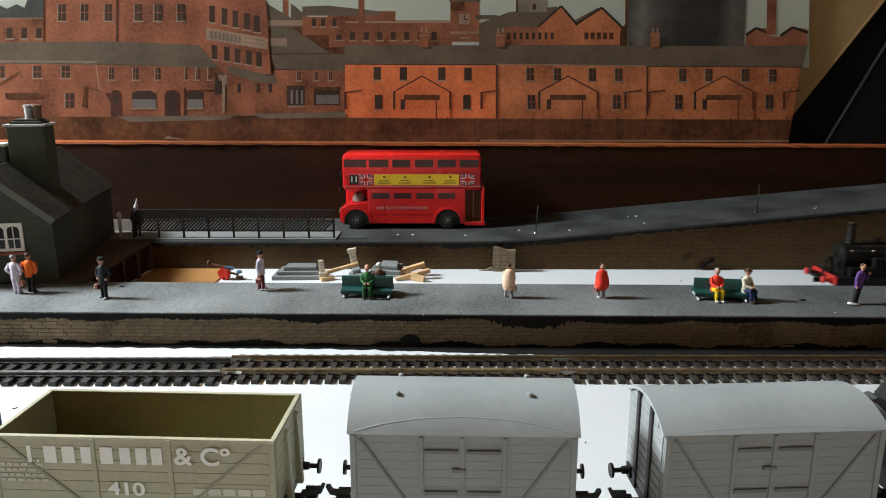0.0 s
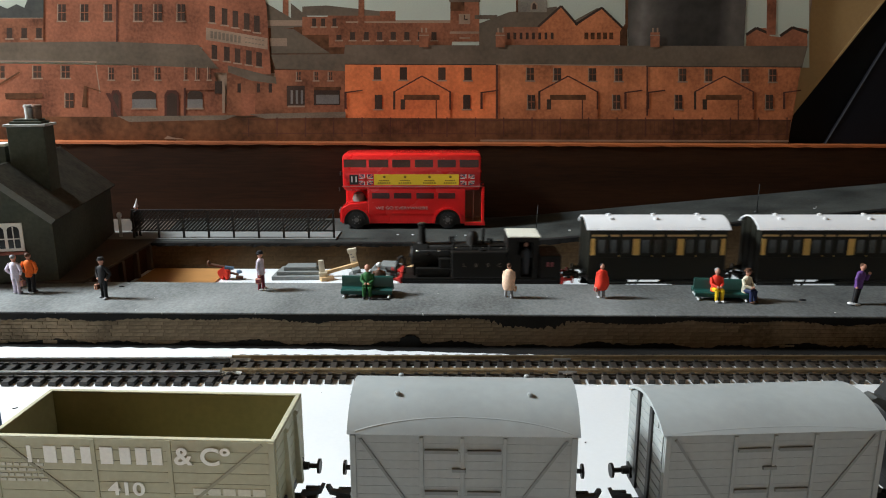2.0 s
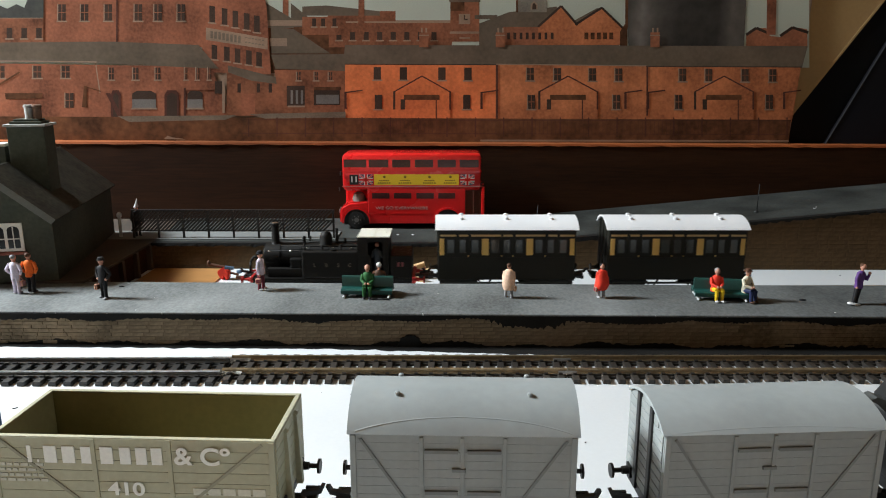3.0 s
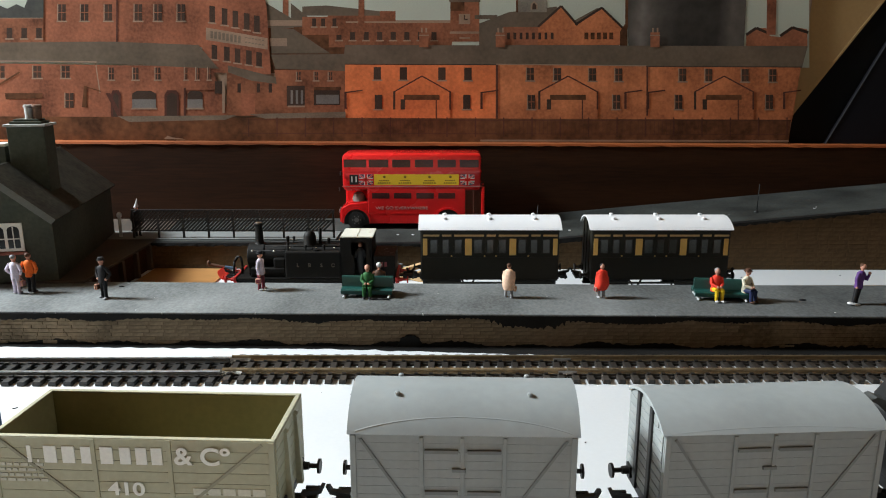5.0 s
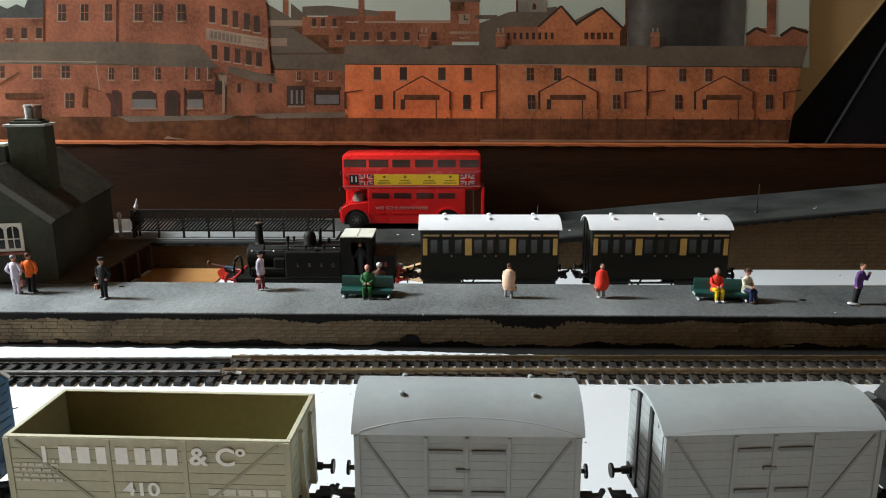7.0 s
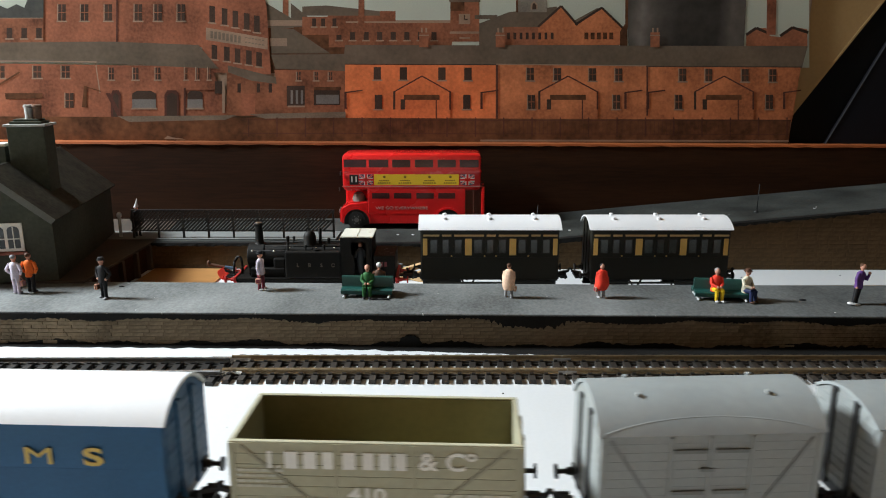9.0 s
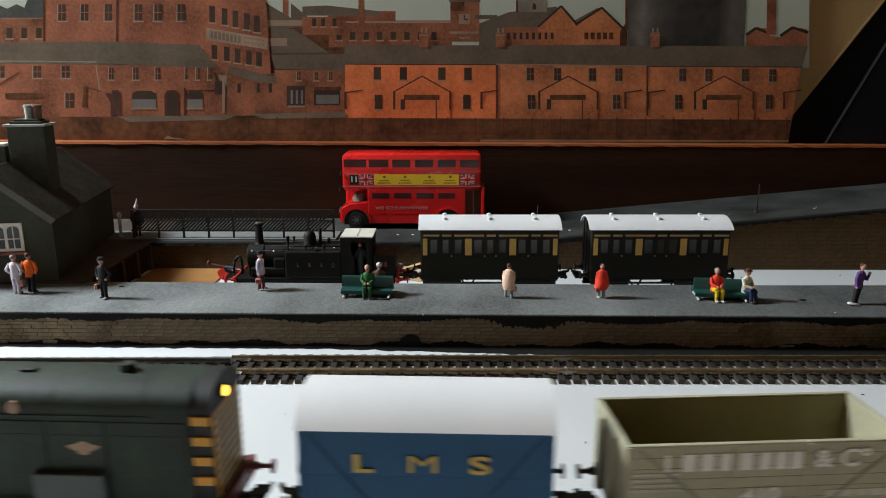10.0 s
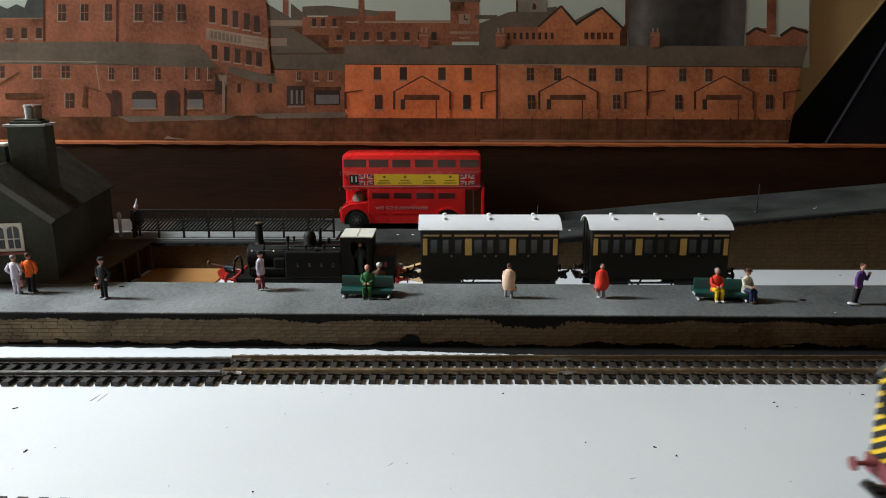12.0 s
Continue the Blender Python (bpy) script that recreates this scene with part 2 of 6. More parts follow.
def sleeper_mesh(material, length=30.0, width=3.5):
    bm = B()
    h = length / 2
    prism(bm, [(-width / 2, 0.1), (width / 2, 0.1), (width / 2 - 0.25, 2.3), (-width / 2 + 0.25, 2.3)], -h, h, "y")
    for s in (-8.25, 8.25):
        for d in (-1.6, 1.6):
            box(bm, -0.9, 0.9, s + d - 0.6, s + d + 0.6, 2.2, 3.1)
    return mesh_of("sleeper", bm, material)


def straight_track(x0, x1, y, pitch, rail_mat, sl_mesh, label, rz=0.0):
    t = thing("railway_track", at_mm(0, y, 0, 0, 0, rz), label, "track", "lengths of track")
    for s in (-8.25, 8.25):
        bm = B(); prism(bm, rail_outline(s, 2.4), x0 + 0.15, x1 - 0.15)
        bright_head(bm)
        part("rail", bm, [RAIL_SIDE if rail_mat is RAIL_NEW else RUSTY_SIDE, rail_mat], t)
        bm = B(); box(bm, x0 + 0.3, x1 - 0.3, s - 2.3, s + 2.3, 0.1, 1.3)
        part("rail_web", bm, sl_mesh.materials[0], t)
    n = int((x1 - x0) / pitch)
    for i in range(n):
        jog = random.uniform(-0.12, 0.12)
        part("sleeper", sl_mesh, None, t, at=at_mm(x0 + (i + 0.5) * (x1 - x0) / n + jog, 0, 0))
    return t


SL_BLACK, SL_BROWN = sleeper_mesh(SLEEPER, 31.5, 3.9), sleeper_mesh(SLEEPER_BROWN, 32.5)
straight_track(-370, -108.3, 337.5, 7.45, RAIL_NEW, SL_BLACK, "length of track with nickel rails on black sleepers", 0.25)
tr_mid = straight_track(-108.3, 61, 339.8, 7.05, RAIL_OLD, SL_BROWN, "length of track with tarnished rails on brown-black sleepers")
straight_track(61, 370, 339.8, 7.05, RAIL_OLD, SL_BROWN, "length of track with tarnished rails on brown-black sleepers")
for x, long in ((-108.3, 20), (61, 9)):
    for s in (-8.25, 8.25):
        bm = B()
        box(bm, x - long / 2, x + long / 2, s - 1.25, s - 0.75, 2.5, 3.9, bev=0.1); box(bm, x - long / 2, x + long / 2, s + 0.75, s + 1.25, 2.5, 3.9, bev=0.1); box(bm, x - long / 2, x + long / 2, s - 1.25, s + 1.25, 2.2, 2.55)
        part("rail_joiner", bm, BRIGHT if x < 0 else METAL, tr_mid)
straight_track(-370, 470, 466.5, 7.05, RAIL_OLD, SL_BROWN, "length of track with tarnished rails behind the platform")


def siding_y(x):
    """The centre line of the front siding, which bends gently towards the viewer."""
    a, b = math.tan(radians(-2.6)), math.tan(radians(3.7))
    k = 16.0
    u = (x - 42) / k
    return 200.6 + a * (x - 42) + (b - a) * k * (math.log1p(math.exp(u)) if u < 30 else u) - 4.0 * (b - a)


def siding_turn(x):
    return math.degrees(math.atan((siding_y(x + 28) - siding_y(x - 28)) / 56))


siding = thing("railway_track", at_mm(0, 0, 0), "curving siding track with nickel rails on black sleepers", "track", "lengths of track")
for s in (-8.25, 8.25):
    bm = B()
    prev = None
    xs = [-420 + 12 * i for i in range(84)]
    for x in xs:
        a = radians(siding_turn(x))
        ring = [bm.verts.new((x - p[0] * math.sin(a), siding_y(x) + p[0] * math.cos(a), p[1])) for p in rail_outline(s, 2.4)]
        if prev:
            for i in range(12):
                bm.faces.new((prev[i], prev[(i + 1) % 12], ring[(i + 1) % 12], ring[i]))
        prev = ring
    bmesh.ops.recalc_face_normals(bm, faces=bm.faces[:])
    bright_head(bm)
    part("rail", bm, [RAIL_SIDE, RAIL_NEW], siding)
for i in range(100):
    x = -370 + 7.45 * i
    part("sleeper", SL_BLACK, None, siding, at=at_mm(x, siding_y(x), 0, 0, 0, siding_turn(x)))


# ---- platform ----
def strip_with_ragged_edge(bm, x0, x1, step, y0, y1, top, low, rnd):
    """A thin painted band whose lower edge runs unevenly."""
    x = x0
    h0 = low(x) + rnd.uniform(-0.7, 0.7)
    while x < x1:
        n = min(x1, x + step * rnd.uniform(0.6, 1.5))
        h1 = low(n) + rnd.uniform(-0.4, 0.4) + 0.5 * noise.noise((n * 0.2, 4, 0)) - (rnd.uniform(0, 1.35) ** 4 if 24 < n < 70 else rnd.uniform(0, 0.9) ** 3)
        h0, h1 = min(h0, top - 0.3), min(h1, top - 0.3)
        v = [bm.verts.new(p) for p in ((x, y0, h0), (n, y0, h1), (n, y0, top), (x, y0, top), (x, y1, h0), (n, y1, h1), (n, y1, top), (x, y1, top))]
        for q in ((0, 1, 2, 3), (4, 7, 6, 5), (3, 2, 6, 7), (0, 4, 5, 1), (1, 5, 6, 2), (0, 3, 7, 4)):
            bm.faces.new([v[k] for k in q])
        x, h0 = n, h1


def brick_meshes(material, length, height, count=4):
    out = []
    rnd = random.Random(int(length * 10))
    for i in range(count):
        bm = B()
        l, h, d = length / 2 - 0.06, height / 2 - 0.05, 0.20 + 0.05 * i
        prism(bm, [(-l, -h), (l, -h), (l, h), (-l, h)], -d, 0.4, "y")
        for v in bm.verts:
            if v.co.y < 0:
                v.co.x *= 1 - 0.25 / l
                v.co.z *= 1 - 0.15 / h
            v.co += Vector((rnd.uniform(-0.12, 0.12), 0, rnd.uniform(-0.08, 0.08)))
        out.append(mesh_of("brick", bm, material))
    return out


def platform():
    p = thing("station_platform", at_mm(0, 373.2, 0, 0, 0, -1.05), "long grey station platform faced with brown stone, black-edged", "platform")
    bm = B(); box(bm, -330, 420, -0.2, 56.9, 0, 17.4)
    part("core", bm, MORTAR, p)
    bm = B()
    rnd = random.Random(2)
    # the painted top, with slightly wavy edges
    n = 90
    rows = []
    for i in range(n + 1):
        x = -331 + 752 * i / n
        w = 0.35 * noise.noise((x * 0.03, 0, 3)) + rnd.uniform(-0.12, 0.12)
        rows.append([bm.verts.new(q) for q in ((x, -1.2 + w, 17.4), (x, -1.3 + w, 18.9), (x, -0.8 + w, 19.25), (x, 57.3 + w, 19.2), (x, 57.5 + w, 17.4))])
    for a, b in zip(rows, rows[1:]):
        for k in range(4):
            bm.faces.new((a[k], a[k + 1], b[k + 1], b[k]))
    bmesh.ops.recalc_face_normals(bm, faces=bm.faces[:])
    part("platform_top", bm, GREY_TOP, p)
    bm = B()

    def drip(x):
        h = 15.6 + 0.8 * math.sin(x * 0.11) + 0.7 * math.sin(x * 0.043 + 1)
        for c, w, d in ((40, 13, 1.9), (52, 9, 2.4), (62, 3, 1.2), (-150, 14, 0.8), (118, 10, 1.0)):
            h -= d * math.exp(-((x - c) / w) ** 2)
        return h
    strip_with_ragged_edge(bm, -330, 420, 0.8, -1.75, -1.0, 18.3, drip, rnd)
    part("black_edging", bm, BLACK_PAINT, p, "uneven black painted edge")
    bm = B()

    def foot(x):
        return 1.9 + 0.9 * math.sin(x * 0.17) + 0.9 * math.sin(x * 0.061 + 2)
    prev = None
    for i in range(420):
        x = -330 + 750 * i / 419
        h = max(0.4, foot(x) + 1.1 * noise.noise((x * 0.35, 2, 0)) + rnd.uniform(-0.4, 0.4))
        w = 4.6 + 0.058 * min(170.0, max(0.0, x + 60)) + 1.6 * noise.noise((x * 0.12, 7, 0)) + rnd.uniform(-0.3, 0.3)
        ring = [bm.verts.new(q) for q in ((x, 0.2, h), (x, -0.85, h), (x, -1.0, 0.5), (x, -w, 0.18), (x, -w - 0.2, 0.0))]
        if prev:
            for k in range(4):
                bm.faces.new((prev[k], prev[k + 1], ring[k + 1], ring[k]))
        prev = ring
    bmesh.ops.recalc_face_normals(bm, faces=bm.faces[:])
    prism(bm, [((6.2 + rnd.uniform(-0.7, 0.7)) * math.cos(a) - 18.5 + 1.2 * math.sin(a), 0.4 + (6.4 + rnd.uniform(-0.5, 0.5)) * math.sin(a) ** 0.7) for a in [math.pi * k / 16 for k in range(17)]], -1.9, -0.5, "y")
    part("painted_foot", bm, BLACK_PAINT, p, "smear of black paint along the foot")
    ms = brick_meshes(STONE, 8.2, 2.15)
    far = B()
    for c in range(7):
        z = 1.7 + 2.15 * c
        x = -326 + (4.1 if c % 2 else 0)
        while x < 330:
            l = rnd.choice((0.72, 1.0, 1.0, 1.35))
            cx = x + 4.1 * l
            if abs(cx + 10) < 172:
                o = part("brick", ms[rnd.randrange(4)], None, p, at=at_mm(cx, 0, z))
                o.scale = (l, 1, 1)
            else:
                box(far, cx - 4.1 * l + 0.15, cx + 4.1 * l - 0.15, -0.5 - rnd.uniform(0, 0.5), 0.3, z - 0.95, z + 0.95)
            x += 8.2 * l
    tagged(part("far_bricks", far, STONE, p), kind="stuff")


# ---- retaining wall, road, raised yard ----
def ramp_z(x):
    """Height of the road along the retaining wall: level, then climbing."""
    u = (x - 48) / 14.0
    return 20.3 + 0.0925 * 14.0 * (math.log1p(math.exp(u)) if u < 30 else u)


def hill():
    w = thing("retaining_wall", at_mm(0, 536.5, 0, 0, 0, -0.4), "brown stone retaining wall that rises beside a ramped road", "wall", kind="structure")
    xs = [-232 + 8 * i for i in range(95)]
    bm = B()
    prism(bm, [(xs[0], 0), (xs[-1], 0)] + [(x, ramp_z(x) - 1.0) for x in reversed(xs)], -0.18, 3.5, "y")
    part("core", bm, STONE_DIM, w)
    bm = B()
    rnd = random.Random(9)
    prev = None
    for x in [-232 + 2.5 * i for i in range(300)]:
        h = ramp_z(x)
        d = (2.0 if x < 0 else 3.2 if x < 130 else 1.6) + rnd.uniform(-0.5, 0.9) + 0.6 * noise.noise((x * 0.05, 1, 0))
        ring = [bm.verts.new(q) for q in ((x, -1.5 - rnd.uniform(0, 0.5), h - d), (x, -1.4, h + 0.1), (x, 3.9, h + 0.25), (x, 3.9, h - 2.0))]
        if prev:
            for k in range(4):
                bm.faces.new((prev[k], prev[(k + 1) % 4], ring[(k + 1) % 4], ring[k]))
        prev = ring
    bmesh.ops.recalc_face_normals(bm, faces=bm.faces[:])
    part("black_coping", bm, BLACK_PAINT, w, "black painted uneven top edge")
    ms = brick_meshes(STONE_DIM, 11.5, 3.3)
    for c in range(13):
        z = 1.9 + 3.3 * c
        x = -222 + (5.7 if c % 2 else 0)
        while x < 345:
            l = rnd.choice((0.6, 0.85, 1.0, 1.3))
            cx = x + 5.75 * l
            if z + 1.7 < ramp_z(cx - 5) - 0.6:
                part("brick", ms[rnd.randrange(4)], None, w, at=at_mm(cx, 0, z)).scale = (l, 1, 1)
            x += 11.5 * l
    r = B()
    grid = []
    for x in [-232 + 10 * i for i in range(76)]:
        grid.append([r.verts.new((x, y, ramp_z(x) - 0.1 + 0.35 * noise.noise((x * 0.02, y * 0.03, 5)) + (0.3 if y > 600 else 0))) for y in (538.5, 552, 566, 580, 594, 608, 622, 634)])
    for a, b in zip(grid, grid[1:]):
        for k in range(7):
            r.faces.new((a[k], b[k], b[k + 1], a[k + 1])).smooth = True
    bmesh.ops.recalc_face_normals(r, faces=r.faces[:])
    road = tagged(part("road", r, ROAD), "blue-grey painted road climbing a ramp behind the wall", "road", kind="structure")
    bm = B()
    for i in range(7):
        x, y = rnd.uniform(-60, 330), rnd.uniform(541, 600)
        ball(bm, (x, y, ramp_z(x) + 0.1), rnd.uniform(0.25, 0.7), 1.6, 1, 0.5, seg=6)
    for x, y in ((-24, 566), (-36, 566), (18, 563), (62, 575), (160, 590), (100, 560)):
        ball(bm, (x, y, ramp_z(x) + 0.2), 0.9, 1.5, 1, 0.5, seg=6)
    tagged(part("plaster_chips", bm, WHITE_BOARD), "white plaster chips scattered on the road", "debris", kind="stuff")
    s = thing("broken_wall_stub", at_mm(46, 528.5, 0, 0, 0, -6), "short leaning stub of pale stone against the wall", "wall stub")
    bm = B(); prism(bm, [(-8.6, 0), (8.6, 0), (8.6, 17.0), (2, 16.6), (-4, 18.4), (-8.2, 18.9)], 0, 4, "y")
    part("core", bm, STONE, s)
    ms2 = brick_meshes(STONE, 5.6, 2.6)
    for c in range(6):
        for i in range(3):
            part("brick", ms2[(c + i) % 4], None, s, at=at_mm(-5.7 + 5.7 * i, 0, 1.6 + 2.65 * c))
    bm = B(); prism(bm, [(-9, 0), (-19, 0), (-15, 0.4), (-9, 2.8)], 1, 4, "y")
    part("plaster_fillet", bm, STONE, s, "smear of pale plaster")
    y = thing("raised_yard", at_mm(-219, 431, 0), "raised dark brown yard beside the platform with post-lined side", "yard", kind="structure")
    bm = B(); prism(bm, [(-6, 0), (-220, 0), (-220, 209), (-22, 209), (-6, 116)], 0, 19.0, "z")
    part("core", bm, BROWN_WOOD, y)
    bm = B(); prism(bm, [(-3.5, 0), (-220, -1), (-220, 200), (-12, 200), (-3.5, 116)], 19.02, 20.6, "z")
    part("deck", bm, YARD, y, "dark brown weathered deck")
    for i in range(5):
        bm = B(); box(bm, -6.2, -2.8, 6 + 24 * i, 10 + 24 * i, 0, 18.9, bev=0.3)
        part("post", bm, POSTWOOD, y)
    bm = B(); box(bm, 0, 58, 60, 104.5, 0.05, 1.0, bev=0.15); 
    o = tagged(part("card_sheet", bm, ORANGE_CARD), "orange-brown card sheet lying on the board", "card")
    o.matrix_basis = at_mm(-222, 431, 0, 0, 0, -1)
    for x, y0, h, lean in ((73.3, 560, 23, 3), (249, 566, 22, 1)):
        q = thing("wire_post", at_mm(x, y0, ramp_z(x)), "thin dark wire post standing on the road", "post", "wire posts")
        bm = B(); cyl(bm, (0, 0, 0), (lean * 0.4, 0, h), 0.35, 0.3, 8)
        part("rod", bm, BLACK, q)
        bm = B(); lathe(bm, [(0, 1.7, 1.4), (0.8, 1.4, 1.2), (1.4, 0.5, 0.5)], seg=10)
        part("foot", bm, METAL if x < 100 else BLACK, q)


YARD = mat("dark_brown_card", (0.050, 0.032, 0.020), 0.8, var=0.3, grain=300, big=25)
POSTWOOD = mat("brown_post", (0.06, 0.036, 0.020), 0.7, var=0.2)
platform()
hill()


# ---- back board, printed backdrop, right-hand panel ----
def back():
    bm = B(); prism(bm, [(-430, 0), (560, 0), (560, 83.5), (-430, 88.3)], 634.5, 642, "y")
    tagged(part("wall_backboard", bm, BROWN_WOOD), "dark brown wooden board behind the road", "board", kind="structure")
    bm = B()
    rnd = random.Random(5)
    prev = None
    for x in [-430 + 9 * i for i in range(111)]:
        z = 88.35 - 0.00485 * (x + 430)
        w = rnd.uniform(-0.35, 0.35)
        ring = [bm.verts.new(q) for q in ((x, 633.6 + w, z - 1.3 + w), (x, 633.8 + w, z + 0.6), (x, 649, z + 0.7 + 0.4 * w), (x, 649, z))]
        if prev:
            for k in range(4):
                bm.faces.new((prev[k], prev[(k + 1) % 4], ring[(k + 1) % 4], ring[k]))
        prev = ring
    bmesh.ops.recalc_face_normals(bm, faces=bm.faces[:])
    tagged(part("trim", bm, LEDGE_WOOD), "rough wood edge along the board's top, orange light in its colour", "trim", kind="structure")
    p = thing("leaning_black_panel", at_mm(300, 655, 84.6), "black leaning panel at the end of the backdrop", "panel")
    bm = B(); prism(bm, [(4, 0), (8, 22), (110, 168), (260, 168), (260, 0)], 0, 30, "y")
    part("panel", bm, GLOSS_BLACK, p)
    bm = B(); prism(bm, [(41, 0), (98, 115), (240, 115), (240, 0)], -6, -0.5, "y")
    part("front_plate", bm, DARK_PLASTIC, p, "charcoal plate with a pale edge")
    bm = B(); prism(bm, [(40.2, 0), (41, 0), (98, 115), (97.2, 115)], -6.4, -5, "y")
    part("pale_edge", bm, EDGE_GREY, p, "thin grey edge")
    bm = B(); prism(bm, [(8.5, 25), (10, 24), (112.4, 169.2), (111, 170)], -1.5, 2, "y")
    part("rim", bm, PLASTER, p, "beige rim")
    bm = B(); prism(bm, [(7.4, 2), (8.3, 24), (111, 170), (16.5, 170)], -1.0, -0.2, "y")
    part("beige_board", bm, PLASTER, p, "plain beige board behind the panel")


EDGE_GREY = mat("worn_grey_edge", (0.025, 0.024, 0.026), 0.7, spec=0.2)
back()

P_SKY = mat("print_pale_sky", (0.41, 0.44, 0.375), 0.9, var=0.08, big=9, bump=0, spec=0.1)
P_BRICK = mat("print_red_brick", (0.270, 0.098, 0.054), 0.9, var=0.34, grain=420, big=22, bump=0, spec=0.1)
P_BRICK2 = mat("print_dull_brick", (0.250, 0.095, 0.050), 0.9, var=0.34, grain=420, big=30, bump=0, spec=0.1)
P_ORANGE = mat("print_orange_brick", (0.64, 0.178, 0.065), 0.9, var=0.26, grain=420, big=22, bump=0, spec=0.1)
P_SLATE = mat("print_slate_roof", (0.122, 0.092, 0.066), 0.9, var=0.2, grain=300, big=22, bump=0, spec=0.1)
P_DARK = mat("print_dark", (0.058, 0.036, 0.026), 0.9, var=0.3, bump=0, spec=0.1)
P_SHADE = mat("print_brown", (0.125, 0.052, 0.024), 0.9, var=0.38, grain=200, big=25, bump=0, spec=0.1)
P_PALE = mat("print_pale_stone", (0.275, 0.185, 0.130), 0.9, var=0.2, bump=0, spec=0.1)
P_LINE = mat("print_dull_line", (0.09, 0.035, 0.025), 0.9, var=0.3, bump=0, spec=0.1)
P_STEEL = mat("print_gasholder", (0.165, 0.145, 0.128), 0.9, var=0.3, grain=120, big=14, bump=0, spec=0.1)


graded(P_STEEL, 0.158, 0.262, [(0.0, 0.35), (1.0, 0.45), (0.12, 0.85), (0.25, 0.42), (0.42, 0.24), (0.75, 0.24), (0.86, 0.55)])
P_WALK = mat("print_pavement", (0.170, 0.130, 0.095), 0.9, var=0.25, bump=0, spec=0.1)
PRINT = [P_SKY, P_BRICK, P_BRICK2, P_ORANGE, P_SLATE, P_DARK, P_SHADE, P_PALE, P_LINE, P_STEEL, P_WALK]
SKY, BRK, DUL, ORG, SLT, DRK, SHD, PAL, LIN, STL, WLK = range(11)


def backdrop():
    """A printed townscape on a flat card. Drawn on the camera view's pixel grid, about half a millimetre each, u to the
    right and v down from the view's top; pt fits it to the card.
    """
    p = thing("backdrop_print", at_mm(0, 650, 0), "printed backdrop of red brick mills and terraced houses", "backdrop", kind="structure")
    bm = B(); prism(bm, [(-420, 84.5), (307.5, 84.5), (317, 240), (-420, 240)], 0, 3, "y")
    part("card", bm, P_PALE, p)

    def pt(u, v):
        q = (250 - v) / 250
        return (u - 784) * (0.5036 - 0.0217 * q), 87.5 + 119.6 * q + 5.2 * q * (1 - q)
    state = {"bm": B(), "lay": 0}

    def poly(pts, c, lay):
        b = state["bm"]
        state["lay"] += 1
        vs = [b.verts.new((pt(u, v)[0], -0.05 - 0.004 * state["lay"], pt(u, v)[1])) for u, v in pts]
        f = b.faces.new(vs)
        f.material_index = c
        if f.normal.y > 0:
            f.normal_flip()

    def rect(u0, u1, v0, v1, c, lay):
        poly([(u0, v1), (u1, v1), (u1, v0), (u0, v0)], c, lay)

    def line(a, b, w, c, lay):
        d = Vector((b[0] - a[0], b[1] - a[1])).normalized() * w / 2
        n = Vector((-d.y, d.x))
        poly([(a[0] + n.x, a[1] + n.y), (b[0] + n.x, b[1] + n.y), (b[0] - n.x, b[1] - n.y), (a[0] - n.x, a[1] - n.y)], c, lay)

    def win(u, v, w, h, lay=6, bars=True, sill=True, skew=0.0):
        poly([(u - w / 2, v - skew), (u + w / 2, v + skew), (u + w / 2, v + h + skew), (u - w / 2, v + h - skew)], DRK, lay)
        if bars:
            rect(u - w / 2 - 1.2, u - w / 2 + 0.6, v - 1, v + h, PAL, lay + 1)
            rect(u - 0.6, u + 0.6, v, v + h, DUL, lay + 1)
            rect(u - w / 2, u + w / 2, v + h * 0.5 - 0.7, v + h * 0.5 + 0.7, DUL, lay + 1)
        if sill:
            poly([(u - w / 2 - 2.5, v + h - skew), (u + w / 2 + 2.5, v + h + skew), (u + w / 2 + 2.5, v + h + 2.6 + skew), (u - w / 2 - 2.5, v + h + 2.6 - skew)], PAL, lay + 1)

    def done(name, label=""):
        part(name, state["bm"], PRINT, p, label)
        state["bm"] = B()
    rnd = random.Random(3)
    rect(-40, 1432, -66, 120, SKY, 0)
    done("printed_sky")
    # far works and chimneys
    rect(466, 612, 44, 130, SHD, 0); rect(582, 800, 38, 84, DUL, 1); rect(580, 802, 36, 41, PAL, 2)
    rect(580, 700, 20, 38, DUL, 1); poly([(535, 12), (578, 10), (672, 20), (672, 28), (535, 28)], SLT, 2)
    for i in range(8):
        win(600 + 24 * i, 57, 9, 14, 3, False, True)
    for u0, u1 in ((500, 511), (634, 645)):
        poly([(u0, 60), (u1, 60), (u1 - 1, -66), (u0 + 1, -66)], DUL, 3)
    poly([(470, 5), (520, 35), (520, 50), (470, 50)], SLT, 1); poly([(515, 6), (545, 30), (545, 48), (515, 48)], SLT, 1)
    rect(468, 545, 36, 46, PAL, 2); rect(535, 612, 30, 62, DUL, 2)
    for u in (556, 572, 592):
        win(u, 33, 7, 14, 4, False)
    poly([(480, 48), (520, 52), (585, 95), (480, 95)], SLT, 3); rect(478, 508, 68, 82, PAL, 4)
    done("printed_works")
    rect(797, 848, -2, 74, DUL, 3); rect(795, 850, -4, 4, SLT, 4); rect(796, 849, 56, 60, PAL, 4)
    rect(812, 832, 25, 43, PAL, 4); rect(821, 823, 27, 35, DRK, 5); rect(822, 828, 34, 36, DRK, 5); rect(813, 832, 66, 69, PAL, 4)
    rect(797, 822, 4, 20, SHD, 4); rect(840, 880, 27, 34, SLT, 1)
    done("printed_clock_tower")
